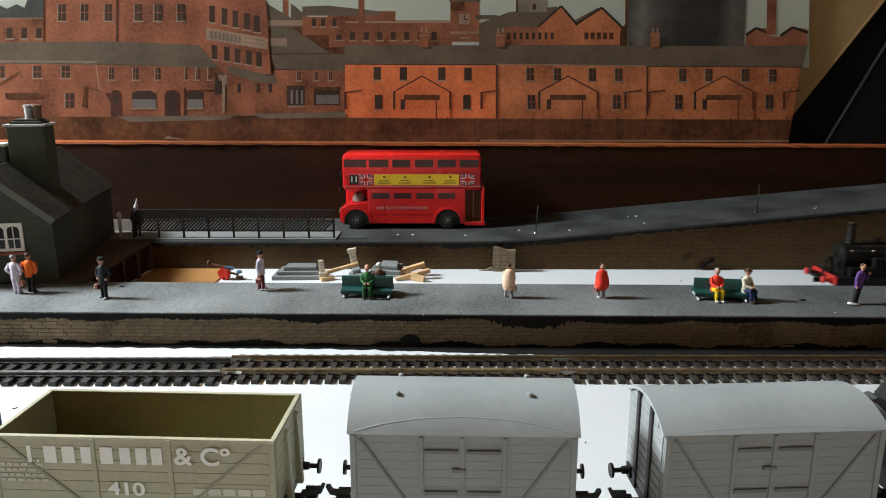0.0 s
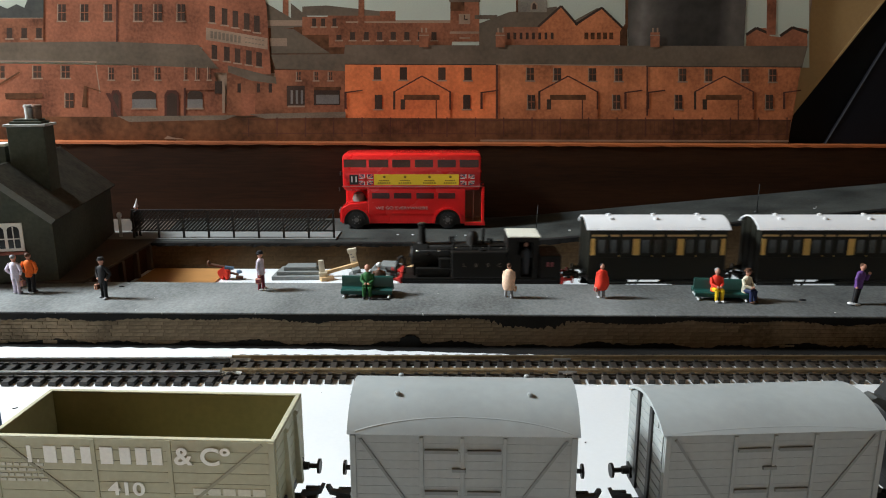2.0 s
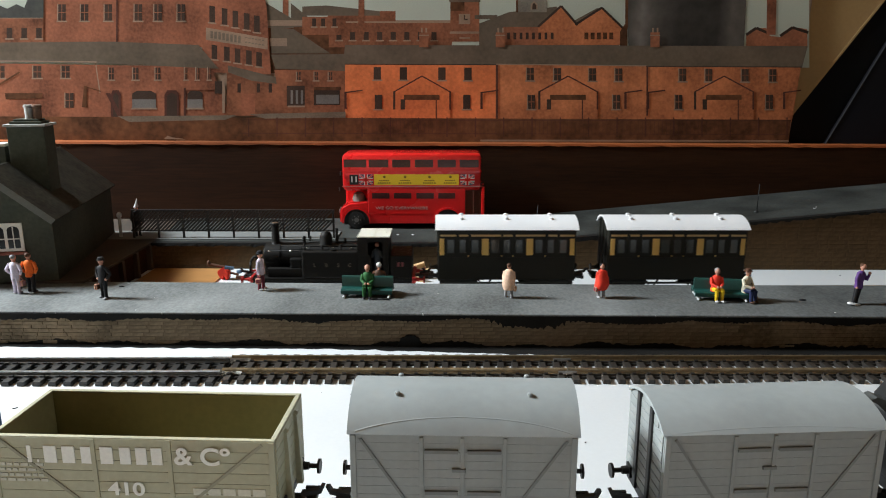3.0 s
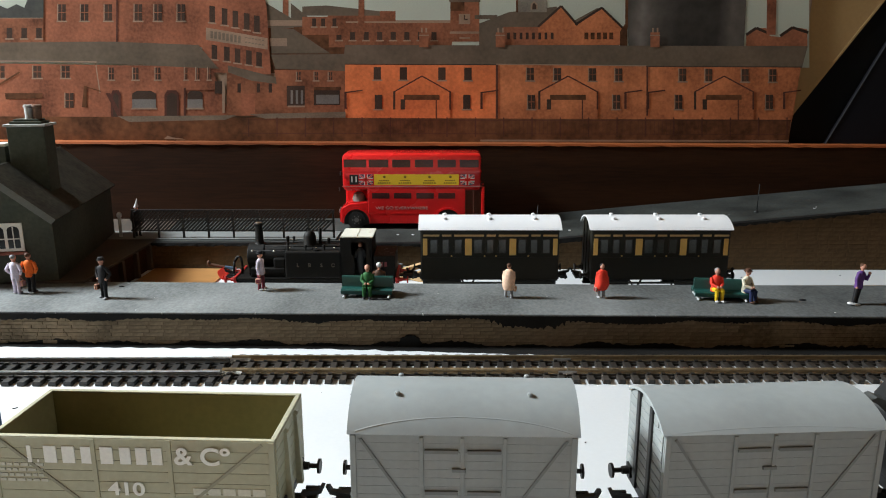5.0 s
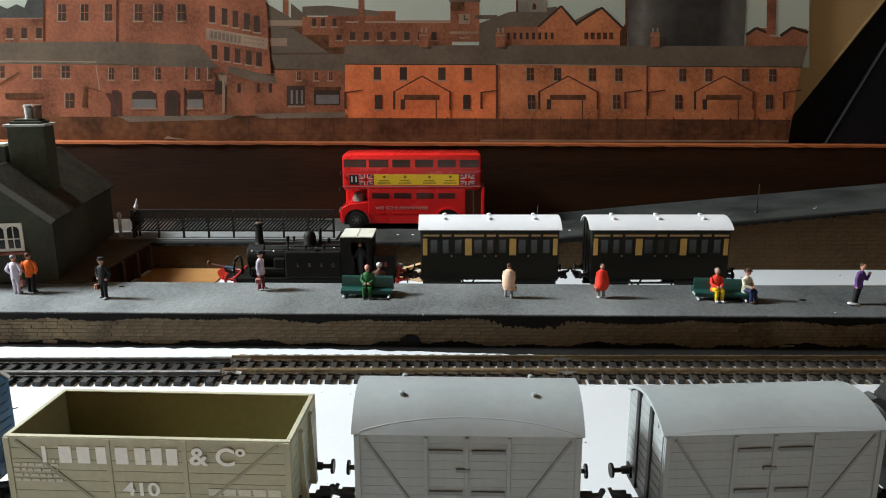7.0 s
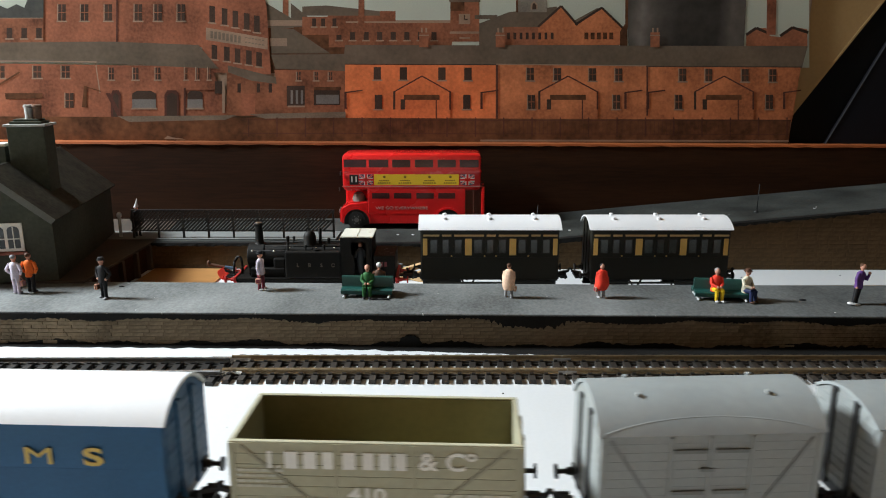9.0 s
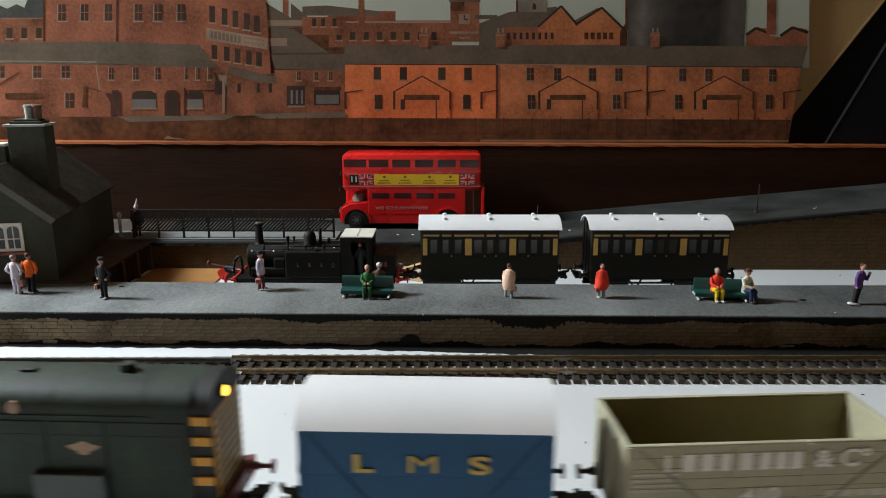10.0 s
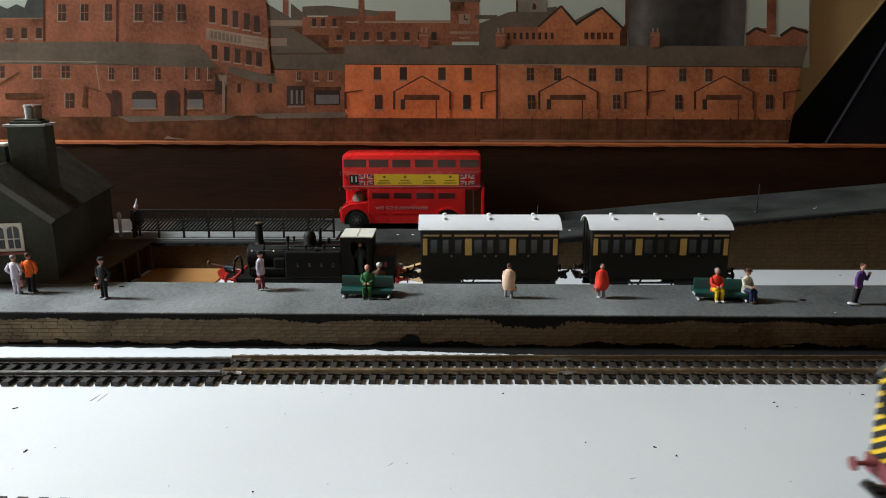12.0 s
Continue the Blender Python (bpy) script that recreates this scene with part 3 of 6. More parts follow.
    poly([(848, 42), (900, 22), (985, 12), (1010, 40), (1058, 14), (1096, 46), (1096, 84), (848, 84)], SLT, 2)
    poly([(952, 48), (993, 11), (1020, 42), (1065, 14), (1102, 50), (1102, 80), (952, 80)], P_ORANGE_DIM, 3)
    line((952, 48), (993, 11), 4, DRK, 4); line((993, 11), (1022, 45), 4, DRK, 4); line((1018, 44), (1065, 14), 4, DRK, 4); line((1065, 14), (1102, 50), 4, DRK, 4)
    rect(890, 952, 48, 80, DUL, 3)
    for i in range(8):
        win(900 + 11 * i, 58, 5, 12, 5, False, False)
    for i in range(5):
        rect(1034 + 11 * i, 1041 + 11 * i, 58, 70, SHD, 5)
    rect(915, 968, -66, 22, P_TOWER, 1); rect(913, 917, -66, 22, SHD, 2)
    poly([(939, 17), (951, 17), (951, 8), (945, 2), (939, 8)], PAL, 3); poly([(942, 17), (949, 17), (949, 9), (945, 5), (942, 9)], DRK, 4)
    done("printed_factory")
    poly([(1112, 86), (1316, 86), (1324, -66), (1104, -66)], STL, 2)
    poly([(1106, 50), (1111, 50), (1113, -66), (1107, -66)], SHD, 3); poly([(1097, 56), (1110, 36), (1110, 84), (1097, 84)], SHD, 3)
    done("printed_gasholder")
    poly([(1320, 62), (1338, 50), (1355, 50), (1362, 64), (1380, 66), (1402, 48), (1428, 52), (1428, 84), (1320, 84)], DUL, 3)
    line((1320, 62), (1338, 50), 5, DRK, 4); line((1338, 50), (1362, 60), 5, DRK, 4); line((1380, 64), (1402, 49), 5, DRK, 4); line((1402, 49), (1430, 58), 5, DRK, 4)
    poly([(1356, 62), (1372, 62), (1376, -66), (1358, -66)], BRK, 4)
    done("printed_roofs")
    # the tall mill with its side wing
    poly([(76, 84), (362, 84), (370, -66), (70, -66)], BRK, 3)
    for u in (110, 150, 192, 245, 280, 321):
        win(u, 8, 14, 29, 5)
        win(u, -40, 14, 29, 5)
    rect(206, 209, -66, 76, LIN, 4)
    poly([(360, 128), (480, 132), (472, 10), (455, -66), (352, -66)], BRK, 4)
    for i, u in enumerate((376, 398, 417, 437, 455)):
        win(u, 11 + 4.3 * i, 10, 29, 6, False, True, 0.8)
        win(u + 4, 80 + 3.2 * i, 10, 25, 6, False, True, 0.8)
    poly([(365, 49), (474, 68), (474, 88), (365, 71)], PAL, 7)
    for i in range(8):
        u = 373 + 7 * i
        rect(u, u + 4.5, 55 + 1.25 * i, 68 + 1.25 * i, WLK, 8)
    for i in range(6):
        u = 434 + 6 * i
        rect(u, u + 4, 66 + i, 68 + i, WLK, 8); rect(u, u + 4, 74 + i, 76 + i, WLK, 8)
    done("printed_mill", "tall brick mill with rows of windows and a pale sign")
    rect(-40, 78, 32, 86, DUL, 2); rect(-40, 78, 30, 33, PAL, 3); poly([(-40, 14), (0, 10), (14, 16), (30, 8), (44, 14), (52, -6), (60, -66), (78, -66), (78, 32), (-40, 32)], P_TREE, 2)
    for u in (18, 44, 70):
        win(u, 50, 10, 18, 4, False)
    done("printed_annexe")
    # the near row, left
    poly([(-40, 112), (375, 118), (408, 205), (-40, 215)], BRK, 5)
    poly([(-40, 76), (200, 74), (352, 80), (388, 122), (172, 112), (-40, 109)], SLT, 6)
    line((170, 110), (178, 165), 2, PAL, 7); line((-40, 108), (172, 110), 2, PAL, 7)
    for u in (2, 67, 117):
        win(u, 117, 15, 21, 7)
    for u, w in ((198, 9), (241, 10), (280, 9), (330, 5), (350, 5), (371, 5)):
        win(u, 120, w, 21, 7)
    win(124, 165, 15, 26, 7, True, False)
    for u, w in ((256, 42), (346, 27)):
        poly([(u - w / 2, 192), (u + w / 2, 192), (u + w / 2, 166), (u + w * 0.3, 161), (u - w * 0.3, 161), (u - w / 2, 166)], DRK, 7)
        rect(u - w / 2, u + w / 2, 176, 191, P_GLASS, 8); rect(u - w / 2 - 2, u + w / 2 + 2, 191, 194, PAL, 8)
    for u, w in ((305, 26), (206, 18)):
        poly([(u - w / 2, 207), (u + w / 2, 207), (u + w / 2, 168), (u + w * 0.3, 160), (u - w * 0.3, 160), (u - w / 2, 168)], LIN, 7)
        poly([(u - w / 2 + 4, 207), (u + w / 2 - 4, 207), (u + w / 2 - 4, 170), (u, 164), (u - w / 2 + 4, 170)], DRK, 8)
    poly([(188, 165), (196, 165), (222, 215), (214, 215)], LIN, 8); poly([(10, 165), (76, 165), (76, 174), (12, 176)], SHD, 7)
    poly([(150, 152), (155, 152), (155, 190), (146, 190)], SHD, 7); line((150, 153), (180, 162), 2, SHD, 7)
    rect(326, 330, 156, 212, LIN, 8); rect(330, 380, 152, 160, BRK, 7); rect(381, 394, 144, 166, DRK, 7); rect(394, 399, 144, 200, PAL, 7)
    line((0, 150), (36, 128), 3, SHD, 7)
    poly([(402, 130), (432, 122), (510, 152), (510, 205), (402, 205)], DUL, 7); poly([(404, 116), (510, 142), (508, 151), (446, 143), (404, 128)], SLT, 8)
    rect(428, 452, 166, 205, BRK, 8)
    for u in (424, 458, 479, 499):
        win(u, 148, 6, 16, 9, False, False)
    done("printed_shops", "row of brick shops and cottages")
    poly([(486, 124), (616, 124), (616, 204), (500, 204)], DUL, 4); poly([(480, 97), (612, 96), (612, 126), (488, 122)], SLT, 5)
    for u in (529, 560, 585):
        win(u, 128, 7, 14, 6)
    rect(508, 540, 152, 188, DRK, 6); rect(556, 602, 156, 186, DRK, 6); rect(560, 600, 168, 184, P_GLASS, 7); rect(556, 604, 154, 160, SHD, 7); rect(510, 540, 187, 190, PAL, 7)
    for u in (515, 524, 533):
        rect(u, u + 4, 160, 184, P_GLASS, 7)
    done("printed_corner_shops")
    # the long terrace
    poly([(611, 216), (1400, 216), (1416, 117), (878, 114), (611, 113)], ORG, 5)
    # Right-hand houses duller, partly from the light's falloff put into the print.
    poly([(878, 216), (1400, 216), (1416, 117), (878, 114)], P_ORANGE_DIM, 6)
    poly([(611, 80), (1428, 82), (1418, 120), (1143, 118), (878, 115), (608, 114)], SLT, 6)
    line((611, 114), (878, 115), 1.6, DRK, 7); line((878, 114), (1143, 117), 1.8, PAL, 7); line((1143, 118), (1418, 119), 1.6, DRK, 7)
    for i, u in enumerate((668, 714, 782, 828, 938, 986, 1048, 1094, 1207, 1253, 1317, 1366)):
        win(u, 119 + i * 0.35, 13, 22, 7, i > 3, True)
    for u in (670, 826, 940, 1090, 1200, 1360):
        win(u, 168, 13, 25, 7, u > 900, True)
    rect(877, 881, 115, 215, LIN, 7); rect(1143, 1146, 118, 205, LIN, 7)
    for c, w in ((747, 50), (1005, 52), (1280, 52)):
        poly([(c - w, 214), (c + w, 214), (c + w, 162), (c, 135), (c - w, 162)], ORG if c < 878 else P_ORANGE_DIM, 8)
        line((c - w, 163), (c, 135), 2.4, LIN, 9); line((c, 135), (c + w, 163), 2.4, LIN, 9)
        rect(c - w - 1, c - w + 3, 162, 194, DRK, 9); rect(c + w - 2, c + w + 1, 162, 194, LIN, 9)
        rect(c - 32, c + 31, 168, 177, SHD, 9); rect(c - 38, c - 30, 176, 194, DRK, 9); rect(c + 24, c + 26, 177, 212, LIN, 9)
    for u in (626, 866, 1120, 1160, 1400):
        line((u - 14, 164), (u + 16, 160), 2.4, LIN, 9); rect(u - 16, u - 12, 163, 193, LIN, 9)
    for u in (750, 885, 1158):
        rect(u - 8, u + 8, 58, 84, DUL, 8); rect(u - 9, u + 9, 62, 64, PAL, 9)
        for d in (-5, 3):
            rect(u + d, u + d + 3, 50, 58, PAL, 9)
    done("printed_terrace", "long orange-red terrace with slate roof and chimneys")
    # yard wall, railings and pavement in front
    poly([(-40, 206), (1398, 212), (1394, 252), (-40, 252)], SHD, 7)
    poly([(210, 206), (420, 204), (400, 212), (230, 216)], WLK, 8); poly([(440, 202), (612, 198), (612, 208), (470, 210)], WLK, 8)
    poly([(850, 247), (1394, 248), (1394, 251.5), (850, 250.5)], PAL, 9)
    line((430, 212), (1394, 214), 1.2, LIN, 9); line((430, 236), (1394, 238), 1.2, LIN, 9)
    for i in range(20):
        u = 440 + 50 * i
        rect(u, u + 2.2, 208, 242, LIN, 9)
    for i in range(110):
        u = 618 + 7 * i
        rect(u, u + 0.5, 214, 237, LIN, 9)
    poly([(292, 246), (298, 240), (306, 243), (322, 245), (330, 247)], PAL, 9)
    done("printed_yard", "yard wall with railings")


PRINT += [mat("print_dull_glass", (0.16, 0.14, 0.125), 0.9, var=0.3, bump=0), mat("print_grey_stone", (0.19, 0.165, 0.13), 0.9, var=0.3, bump=0), mat("print_orange_brick_dim", (0.46, 0.158, 0.068), 0.9, var=0.34, grain=420, big=20, bump=0, spec=0.1)]
PRINT.append(mat("print_dark_trees", (0.038, 0.036, 0.028), 0.9, var=0.4, grain=200, big=40, bump=0))
P_GLASS, P_TOWER, P_ORANGE_DIM, P_TREE = 11, 12, 13, 14
backdrop()


# ---- station house ----
H_WALL = mat("olive_grey_card", (0.068, 0.076, 0.058), 0.8, var=0.25, grain=420, big=26, bump=0.4, spec=0.15)
H_ROOF = mat("umber_roof_card", (0.058, 0.055, 0.041), 0.85, var=0.42, grain=420, big=34, bump=0.6, spec=0.15)
CREAM = mat("cream_white_plastic", (0.72, 0.70, 0.62), 0.45, var=0.08)
SILL_RED = mat("brick_red_sill", (0.22, 0.06, 0.035), 0.6)
GLASS_DK = mat("dark_glass", (0.02, 0.021, 0.022), 0.12, var=0.2, bump=0)
POT = mat("brown_pot", (0.13, 0.075, 0.05), 0.6)


def house():
    h = thing("station_house", at_mm(-239, 434, 20.6, 0, 0, 10.7), "dark olive card station house with steep roof and stepped chimney", "building")
    w, e, r, d = 68.0, 39.0, 67.5, 140.0
    bm = B(); prism(bm, [(-w, 0), (0, 0), (0, e), (-w / 2, r - 1.5), (-w, e)], 0, d, "y")
    part("wall", bm, H_WALL, h)
    sl = math.degrees(math.atan2(r - e, w / 2))
    for s in (-1, 1):
        bm = B()
        length = math.hypot(r - e, w / 2) + 4
        box(bm, -length / 2, length / 2, -3, d + 3, -0.1, 1.7, bev=0.3)
        o = part("roof", bm, H_ROOF, h)
        o.matrix_basis = at_mm(-w / 2 + s * (w / 4 + 1.0), 0, (r + e) / 2 - 0.4, 0, s * sl, 0)
    bm = B(); cyl(bm, (-w / 2, -3, r + 0.9), (-w / 2, d + 3, r + 0.9), 1.4, seg=8)
    part("ridge", bm, H_ROOF, h)
    for s in (-1, 1):
        bm = B()
        box(bm, -length / 2 + 0.6, length / 2 - 0.4, -4.0, -3.0, -2.2, 1.6, bev=0.2)
        o = part("bargeboard", bm, TRIM_GREY, h, "paler grey bargeboard")
        o.matrix_basis = at_mm(-w / 2 + s * (w / 4 + 1.0), 0, (r + e) / 2 - 0.4, 0, s * sl, 0)
    bm = B()
    box(bm, -32, -10, 37, 57, 40, 92, bev=0.4)
    c = part("chimney", bm, H_WALL, h)
    for i, (o2, z0, z1) in enumerate(((1.6, 92.1, 93.6), (-1.5, 93.7, 95.2), (-3.4, 95.3, 96.6))):
        bm = B(); box(bm, -32 - o2, -10 + o2, 37 - o2, 57 + o2, z0, z1, bev=0.3)
        part("chimney_cap", bm, CAP_GREY if i == 0 else H_WALL, c)
    for i, x in enumerate((-20.6, -15.4)):
        bm = B(); lathe(bm, [(96.5, 2.6, 3.4), (98.0, 2.3, 3.1), (103.6, 2.4, 3.2), (104.0, 2.9, 3.7), (105.2, 2.8, 3.6), (105.5, 2.0, 2.8)], (x, 46.5, 0), 16)
        part("chimney_pot", bm, POT if i else CAP_GREY, c)
    bm = B(); box(bm, -45.5, -35.0, 39, 49, 60, 79.5, bev=0.3)
    st = part("vent_stack", bm, H_WALL, h)
    bm = B(); box(bm, -46.6, -34.0, 38, 50, 79.6, 81.6, bev=0.4)
    part("stack_cap", bm, CREAM, st, "white cap")
    for i, x in enumerate((-26.5, -46)):
        wn_ = B()
        box(wn_, x - 9.6, x + 9.6, -0.8, -0.1, 19.6, 37)
        f = part("window", wn_, CREAM, h, "cream window frame with arched lights")
        for k in (-1, 1):
            bm = B()
            a0 = x + k * 4.3
            pts = [(a0 - 3.4, 21.4), (a0 + 3.4, 21.4), (a0 + 3.4, 32.5)] + [(a0 + 3.4 * math.cos(math.pi * q / 8), 32.5 + 2.6 * math.sin(math.pi * q / 8)) for q in range(1, 8)] + [(a0 - 3.4, 32.5)]
            prism(bm, pts, -0.95, -0.7, "y")
            part("pane", bm, GLASS_DK, f)
            bm = B(); box(bm, a0 - 0.3, a0 + 0.3, -1.15, -0.9, 21.4, 35); box(bm, a0 - 3.4, a0 + 3.4, -1.15, -0.9, 27, 27.6)
            part("glazing_bar", bm, CREAM, f)
        bm = B(); box(bm, x - 11, x + 11, -2.0, -0.1, 17.4, 19.3, bev=0.3)
        part("sill", bm, SILL_RED, h, "brick red sill")
    return h


TRIM_GREY = mat("grey_trim_card", (0.12, 0.125, 0.11), 0.7, var=0.15)
CAP_GREY = mat("pale_cement_cap", (0.40, 0.40, 0.38), 0.6, var=0.2)
house()


# ---- lattice fence ----
FENCE = mat("brown_black_fence", (0.019, 0.015, 0.012), 0.5, var=0.4)


def fence():
    f = thing("lattice_fence", at_mm(-242, 552, 20.6, 0, 0, -0.3), "dark brown diagonal lattice fence along the road edge", "fence")
    L = 158.0
    for z, t in ((22.6, 1.0), (14.3, 1.0), (6.2, 1.0)):
        bm = B(); box(bm, 0, L, -0.5, 0.5, z - t / 2, z + t / 2, bev=0.15)
        part("fence_rail", bm, FENCE, f)
    bm = B(); box(bm, -0.75, 0.75, -0.8, 0.8, 0, 23.0, bev=0.2)
    pm = mesh_of("post", bm, FENCE)
    for i in range(9):
        part("post", pm, None, f, at=at_mm(1 + (L - 2) * i / 8, 0.2, 0))
    bm = B(); rbox(bm, pose(0, 0, 0, 0, 46, 0), 1.35, 0.7, 11.8)
    sm = mesh_of("slat", bm, FENCE)
    for i in range(53):
        for z in (18.4, 10.2):
            part("slat", sm, None, f, at=at_mm(4.0 + 2.86 * i, -0.7, z))
    bm = B(); box(bm, -26, L + 1, -3.4, 26, -0.3, 0.5, bev=0.1)
    tagged(part("kerb", bm, PALE_STRIP), "pale grey card pavement under and behind the fence", "kerb", kind="structure").matrix_basis = at_mm(-242, 552, 20.6, 0, 0, -0.3)


PALE_STRIP = mat("pale_grey_card", (0.17, 0.178, 0.172), 0.7, var=0.15)
fence()

# ---- double-decker bus ----
BUS_RED = mat("bus_red_enamel", (0.72, 0.014, 0.015), 0.28, var=0.06, grain=400, bump=0.02, coat=0.6)
SLOGAN = mat("faded_rose_lettering", (0.62, 0.42, 0.40), 0.5, bump=0)
BUS_DARK = mat("bus_inside", (0.30, 0.17, 0.13), 0.6)
# The dark red of the reflections is put into the glass colour.
BUS_GLASS = mat("bus_window", (0.085, 0.028, 0.026), 0.18, var=0.3, bump=0, coat=0.3)
AD_YELLOW = mat("yellow_advert", (0.88, 0.60, 0.03), 0.4, var=0.05, bump=0)
PRINT_BLACK = mat("black_print", (0.01, 0.01, 0.01), 0.4, bump=0)
PRINT_WHITE = mat("white_print", (0.75, 0.72, 0.70), 0.4, var=0.05, bump=0)
FLAG_BLUE = mat("blue_print", (0.10, 0.04, 0.085), 0.4, bump=0)
TYRE = mat("black_tyre", (0.012, 0.012, 0.012), 0.7, var=0.2)
HUB = mat("dull_grey_hub", (0.16, 0.16, 0.16), 0.5, 0.4)
RIM = mat("grey_wheel_rim", (0.03, 0.03, 0.03), 0.45, 0.3)
TAN_FLOOR = mat("tan_platform_floor", (0.35, 0.18, 0.08), 0.6)
SMOKE_GLASS = mat("milky_cab_glass", (0.20, 0.16, 0.15), 0.2, var=0.1, bump=0)


def bus():
    b = thing("double_decker_bus", at_mm(-25, 608, 20.5), "red double-decker bus with open rear platform and yellow advert", "bus")
    Y = -18.5
    bm = B()
    box(bm, -57.5, 56.5, -18.5, 18.5, 31.5, 61.9, bev=3.4)
    for f in bm.faces:
        f.smooth = True
    body = part("upper_deck", bm, BUS_RED, b)
    bm = B()
    box(bm, -37, 43.5, -18.5, 18.5, 4.2, 33.5, bev=0.6)
    box(bm, -57.5, -36.6, 1, 18.5, 4.2, 33.5, bev=1.2)
    box(bm, 43, 59, 2, 18.5, 4.2, 33.5, bev=0.6)
    box(bm, 56.8, 59.2, -18.4, 18.5, 4.2, 35, bev=0.5)
    box(bm, 43, 60, -18.5, 18.5, 2.6, 5.6, bev=0.4)
    low = part("lower_deck", bm, BUS_RED, b)
    bm = B()
    pts = [(-60.5, 4), (-60.8, 14), (-59, 18.2), (-52, 21.6), (-36, 23), (-36, 4)]
    prism(bm, pts, -17.5, 1.2, "y")
    bmesh.ops.bevel(bm, geom=bm.edges[:], offset=1.4, segments=3, affect="EDGES")
    for f in bm.faces:
        f.smooth = True
    part("bonnet", bm, BUS_RED, b)
    bm = B(); lathe(bm, [(0, 5.6, 6), (3, 5.4, 5.6), (6, 4.2, 4.4), (7.4, 2.0, 2.0)], (-45, -9, 22.2), 16)
    part("cab_window", bm, SMOKE_GLASS, b, "milky rounded cab glass")
    for z in (47.8, 35.4):
        bm = B(); box(bm, -57.7, 56.7, Y - 0.25, Y + 0.3, z - 0.35, z + 0.35, bev=0.1)
        part("waist_moulding", bm, BUS_RED if z > 40 else BUS_TRIM, b)
    for x0, x1 in ((-56, -37.5), (-35.5, -19.5), (-16.5, -1.5), (2, 17), (20.5, 35.5), (38.5, 54)):
        bm = B(); box(bm, x0, x1, Y - 0.12, Y + 0.4, 50.9, 57.2, bev=0.25)
        part("window", bm, BUS_GLASS, b)
        bm = B(); box(bm, x0 - 0.4, x1 + 0.4, Y - 0.3, Y + 0.3, 57.5, 58.1); box(bm, x0 - 0.4, x1 + 0.4, Y - 0.3, Y + 0.3, 49.9, 50.5)
        part("window_frame", bm, BUS_RED, b)
    for x0, x1 in ((-33.5, -19), (-15.5, -1), (3, 17.5), (21, 35)):
        bm = B(); box(bm, x0, x1, Y - 0.12, Y + 0.4, 25.2, 30.0, bev=0.25)
        part("window", bm, BUS_GLASS, b)
    for x in (-34, -14, 5, 24, 42):
        bm = B(); box(bm, x - 0.3, x + 0.3, -14.5, 14.5, 61.7, 62.15)
        part("roof_rib", bm, BUS_RED, b)
    bm = B(); box(bm, 44, 57.6, -17.8, 1.6, 5.7, 5.95)
    part("platform_floor", bm, TAN_FLOOR, b, "tan platform floor")
    bm = B(); box(bm, 43.6, 58, 1.2, 1.9, 6, 31.4)
    part("stair_panel", bm, BUS_DARK, b, "dark stairwell panel")
    bm = B(); cyl(bm, (50, -16.5, 6), (50, -16.5, 32), 0.35, seg=8)
    part("grab_pole", bm, BUS_DARK, b)
    # wheels in black arches
    for x in (-46.5, 29):
        bm = B()
        prism(bm, [(x + 10.4 * math.cos(a), 6.2 + 10.4 * math.sin(a)) for a in [math.pi * k / 16 for k in range(17)]] + [(x - 10.4, 3.6), (x + 10.4, 3.6)], Y - 0.3, Y + 1.2, "y")
        part("wheel_arch", bm, PRINT_BLACK, b)
        bm = B(); prism(bm, [(x + q * math.cos(a), 6.2 + q * math.sin(a)) for q, rng in ((11.8, range(17)), (10.3, range(16, -1, -1))) for a in [math.pi * k / 16 for k in rng]], Y - 0.9, Y + 0.5, "y")
        part("arch_lip", bm, BUS_RED, b)
        for s in (-1, 1):
            bm = B(); cyl(bm, (0, -2.2, 0), (0, 2.2, 0), 7.6, seg=28)
            bmesh.ops.bevel(bm, geom=[e for e in bm.edges if len(e.link_faces) == 2 and any(len(f.verts) > 6 for f in e.link_faces)], offset=0.8, segments=2, affect="EDGES")
            wh = part("wheel", bm, TYRE, b, at=at_mm(x, s * 17.2, 7.6))
            bm = B(); cyl(bm, (0, -2.45 * 1, 0), (0, 2.45, 0), 4.6, 4.6, seg=20)
            part("rim", bm, RIM, wh)
            bm = B(); cyl(bm, (0, -2.9, 0), (0, 2.9, 0), 2.0, seg=12)
            for k in range(6):
                a = k * math.pi / 3
                cyl(bm, (3.2 * math.cos(a), -2.7, 3.2 * math.sin(a)), (3.2 * math.cos(a), 2.7, 3.2 * math.sin(a)), 0.6, seg=6)
            part("hub", bm, HUB, wh)
    # advert panel with unreadable lines, and printed flags
    bm = B(); box(bm, -31.5, 38, Y - 0.1, Y + 0.3, 36.5, 45.3)
    ad = part("advert_panel", bm, AD_YELLOW, b, "yellow advert with lines of small print")
    bm = B()
    for i, x in enumerate((-23, -6, 14, 31)):
        cyl(bm, (x, Y - 0.16, 43.2), (x, Y - 0.02, 43.2), 1.1, seg=10)
        for k, z in enumerate((40.2, 38.2)):
            wd = 5.4 if k else 4.2
            for q in range(6):
                x0 = x - wd + q * wd / 3
                box(bm, x0, x0 + wd / 3 * 0.72, Y - 0.16, Y, z - 0.45, z + 0.45)
    part("small_print", bm, BROWN_PRINT, ad)
    for x0 in (-43.8, 39.2):
        bm = B(); box(bm, x0, x0 + 11.6, Y - 0.1, Y + 0.3, 36.5, 45.3)
        fl = part("printed_flag", bm, FLAG_BLUE, b, "small blue, white and red printed flag")
        bm = B()
        cx, cz = x0 + 5.8, 40.9
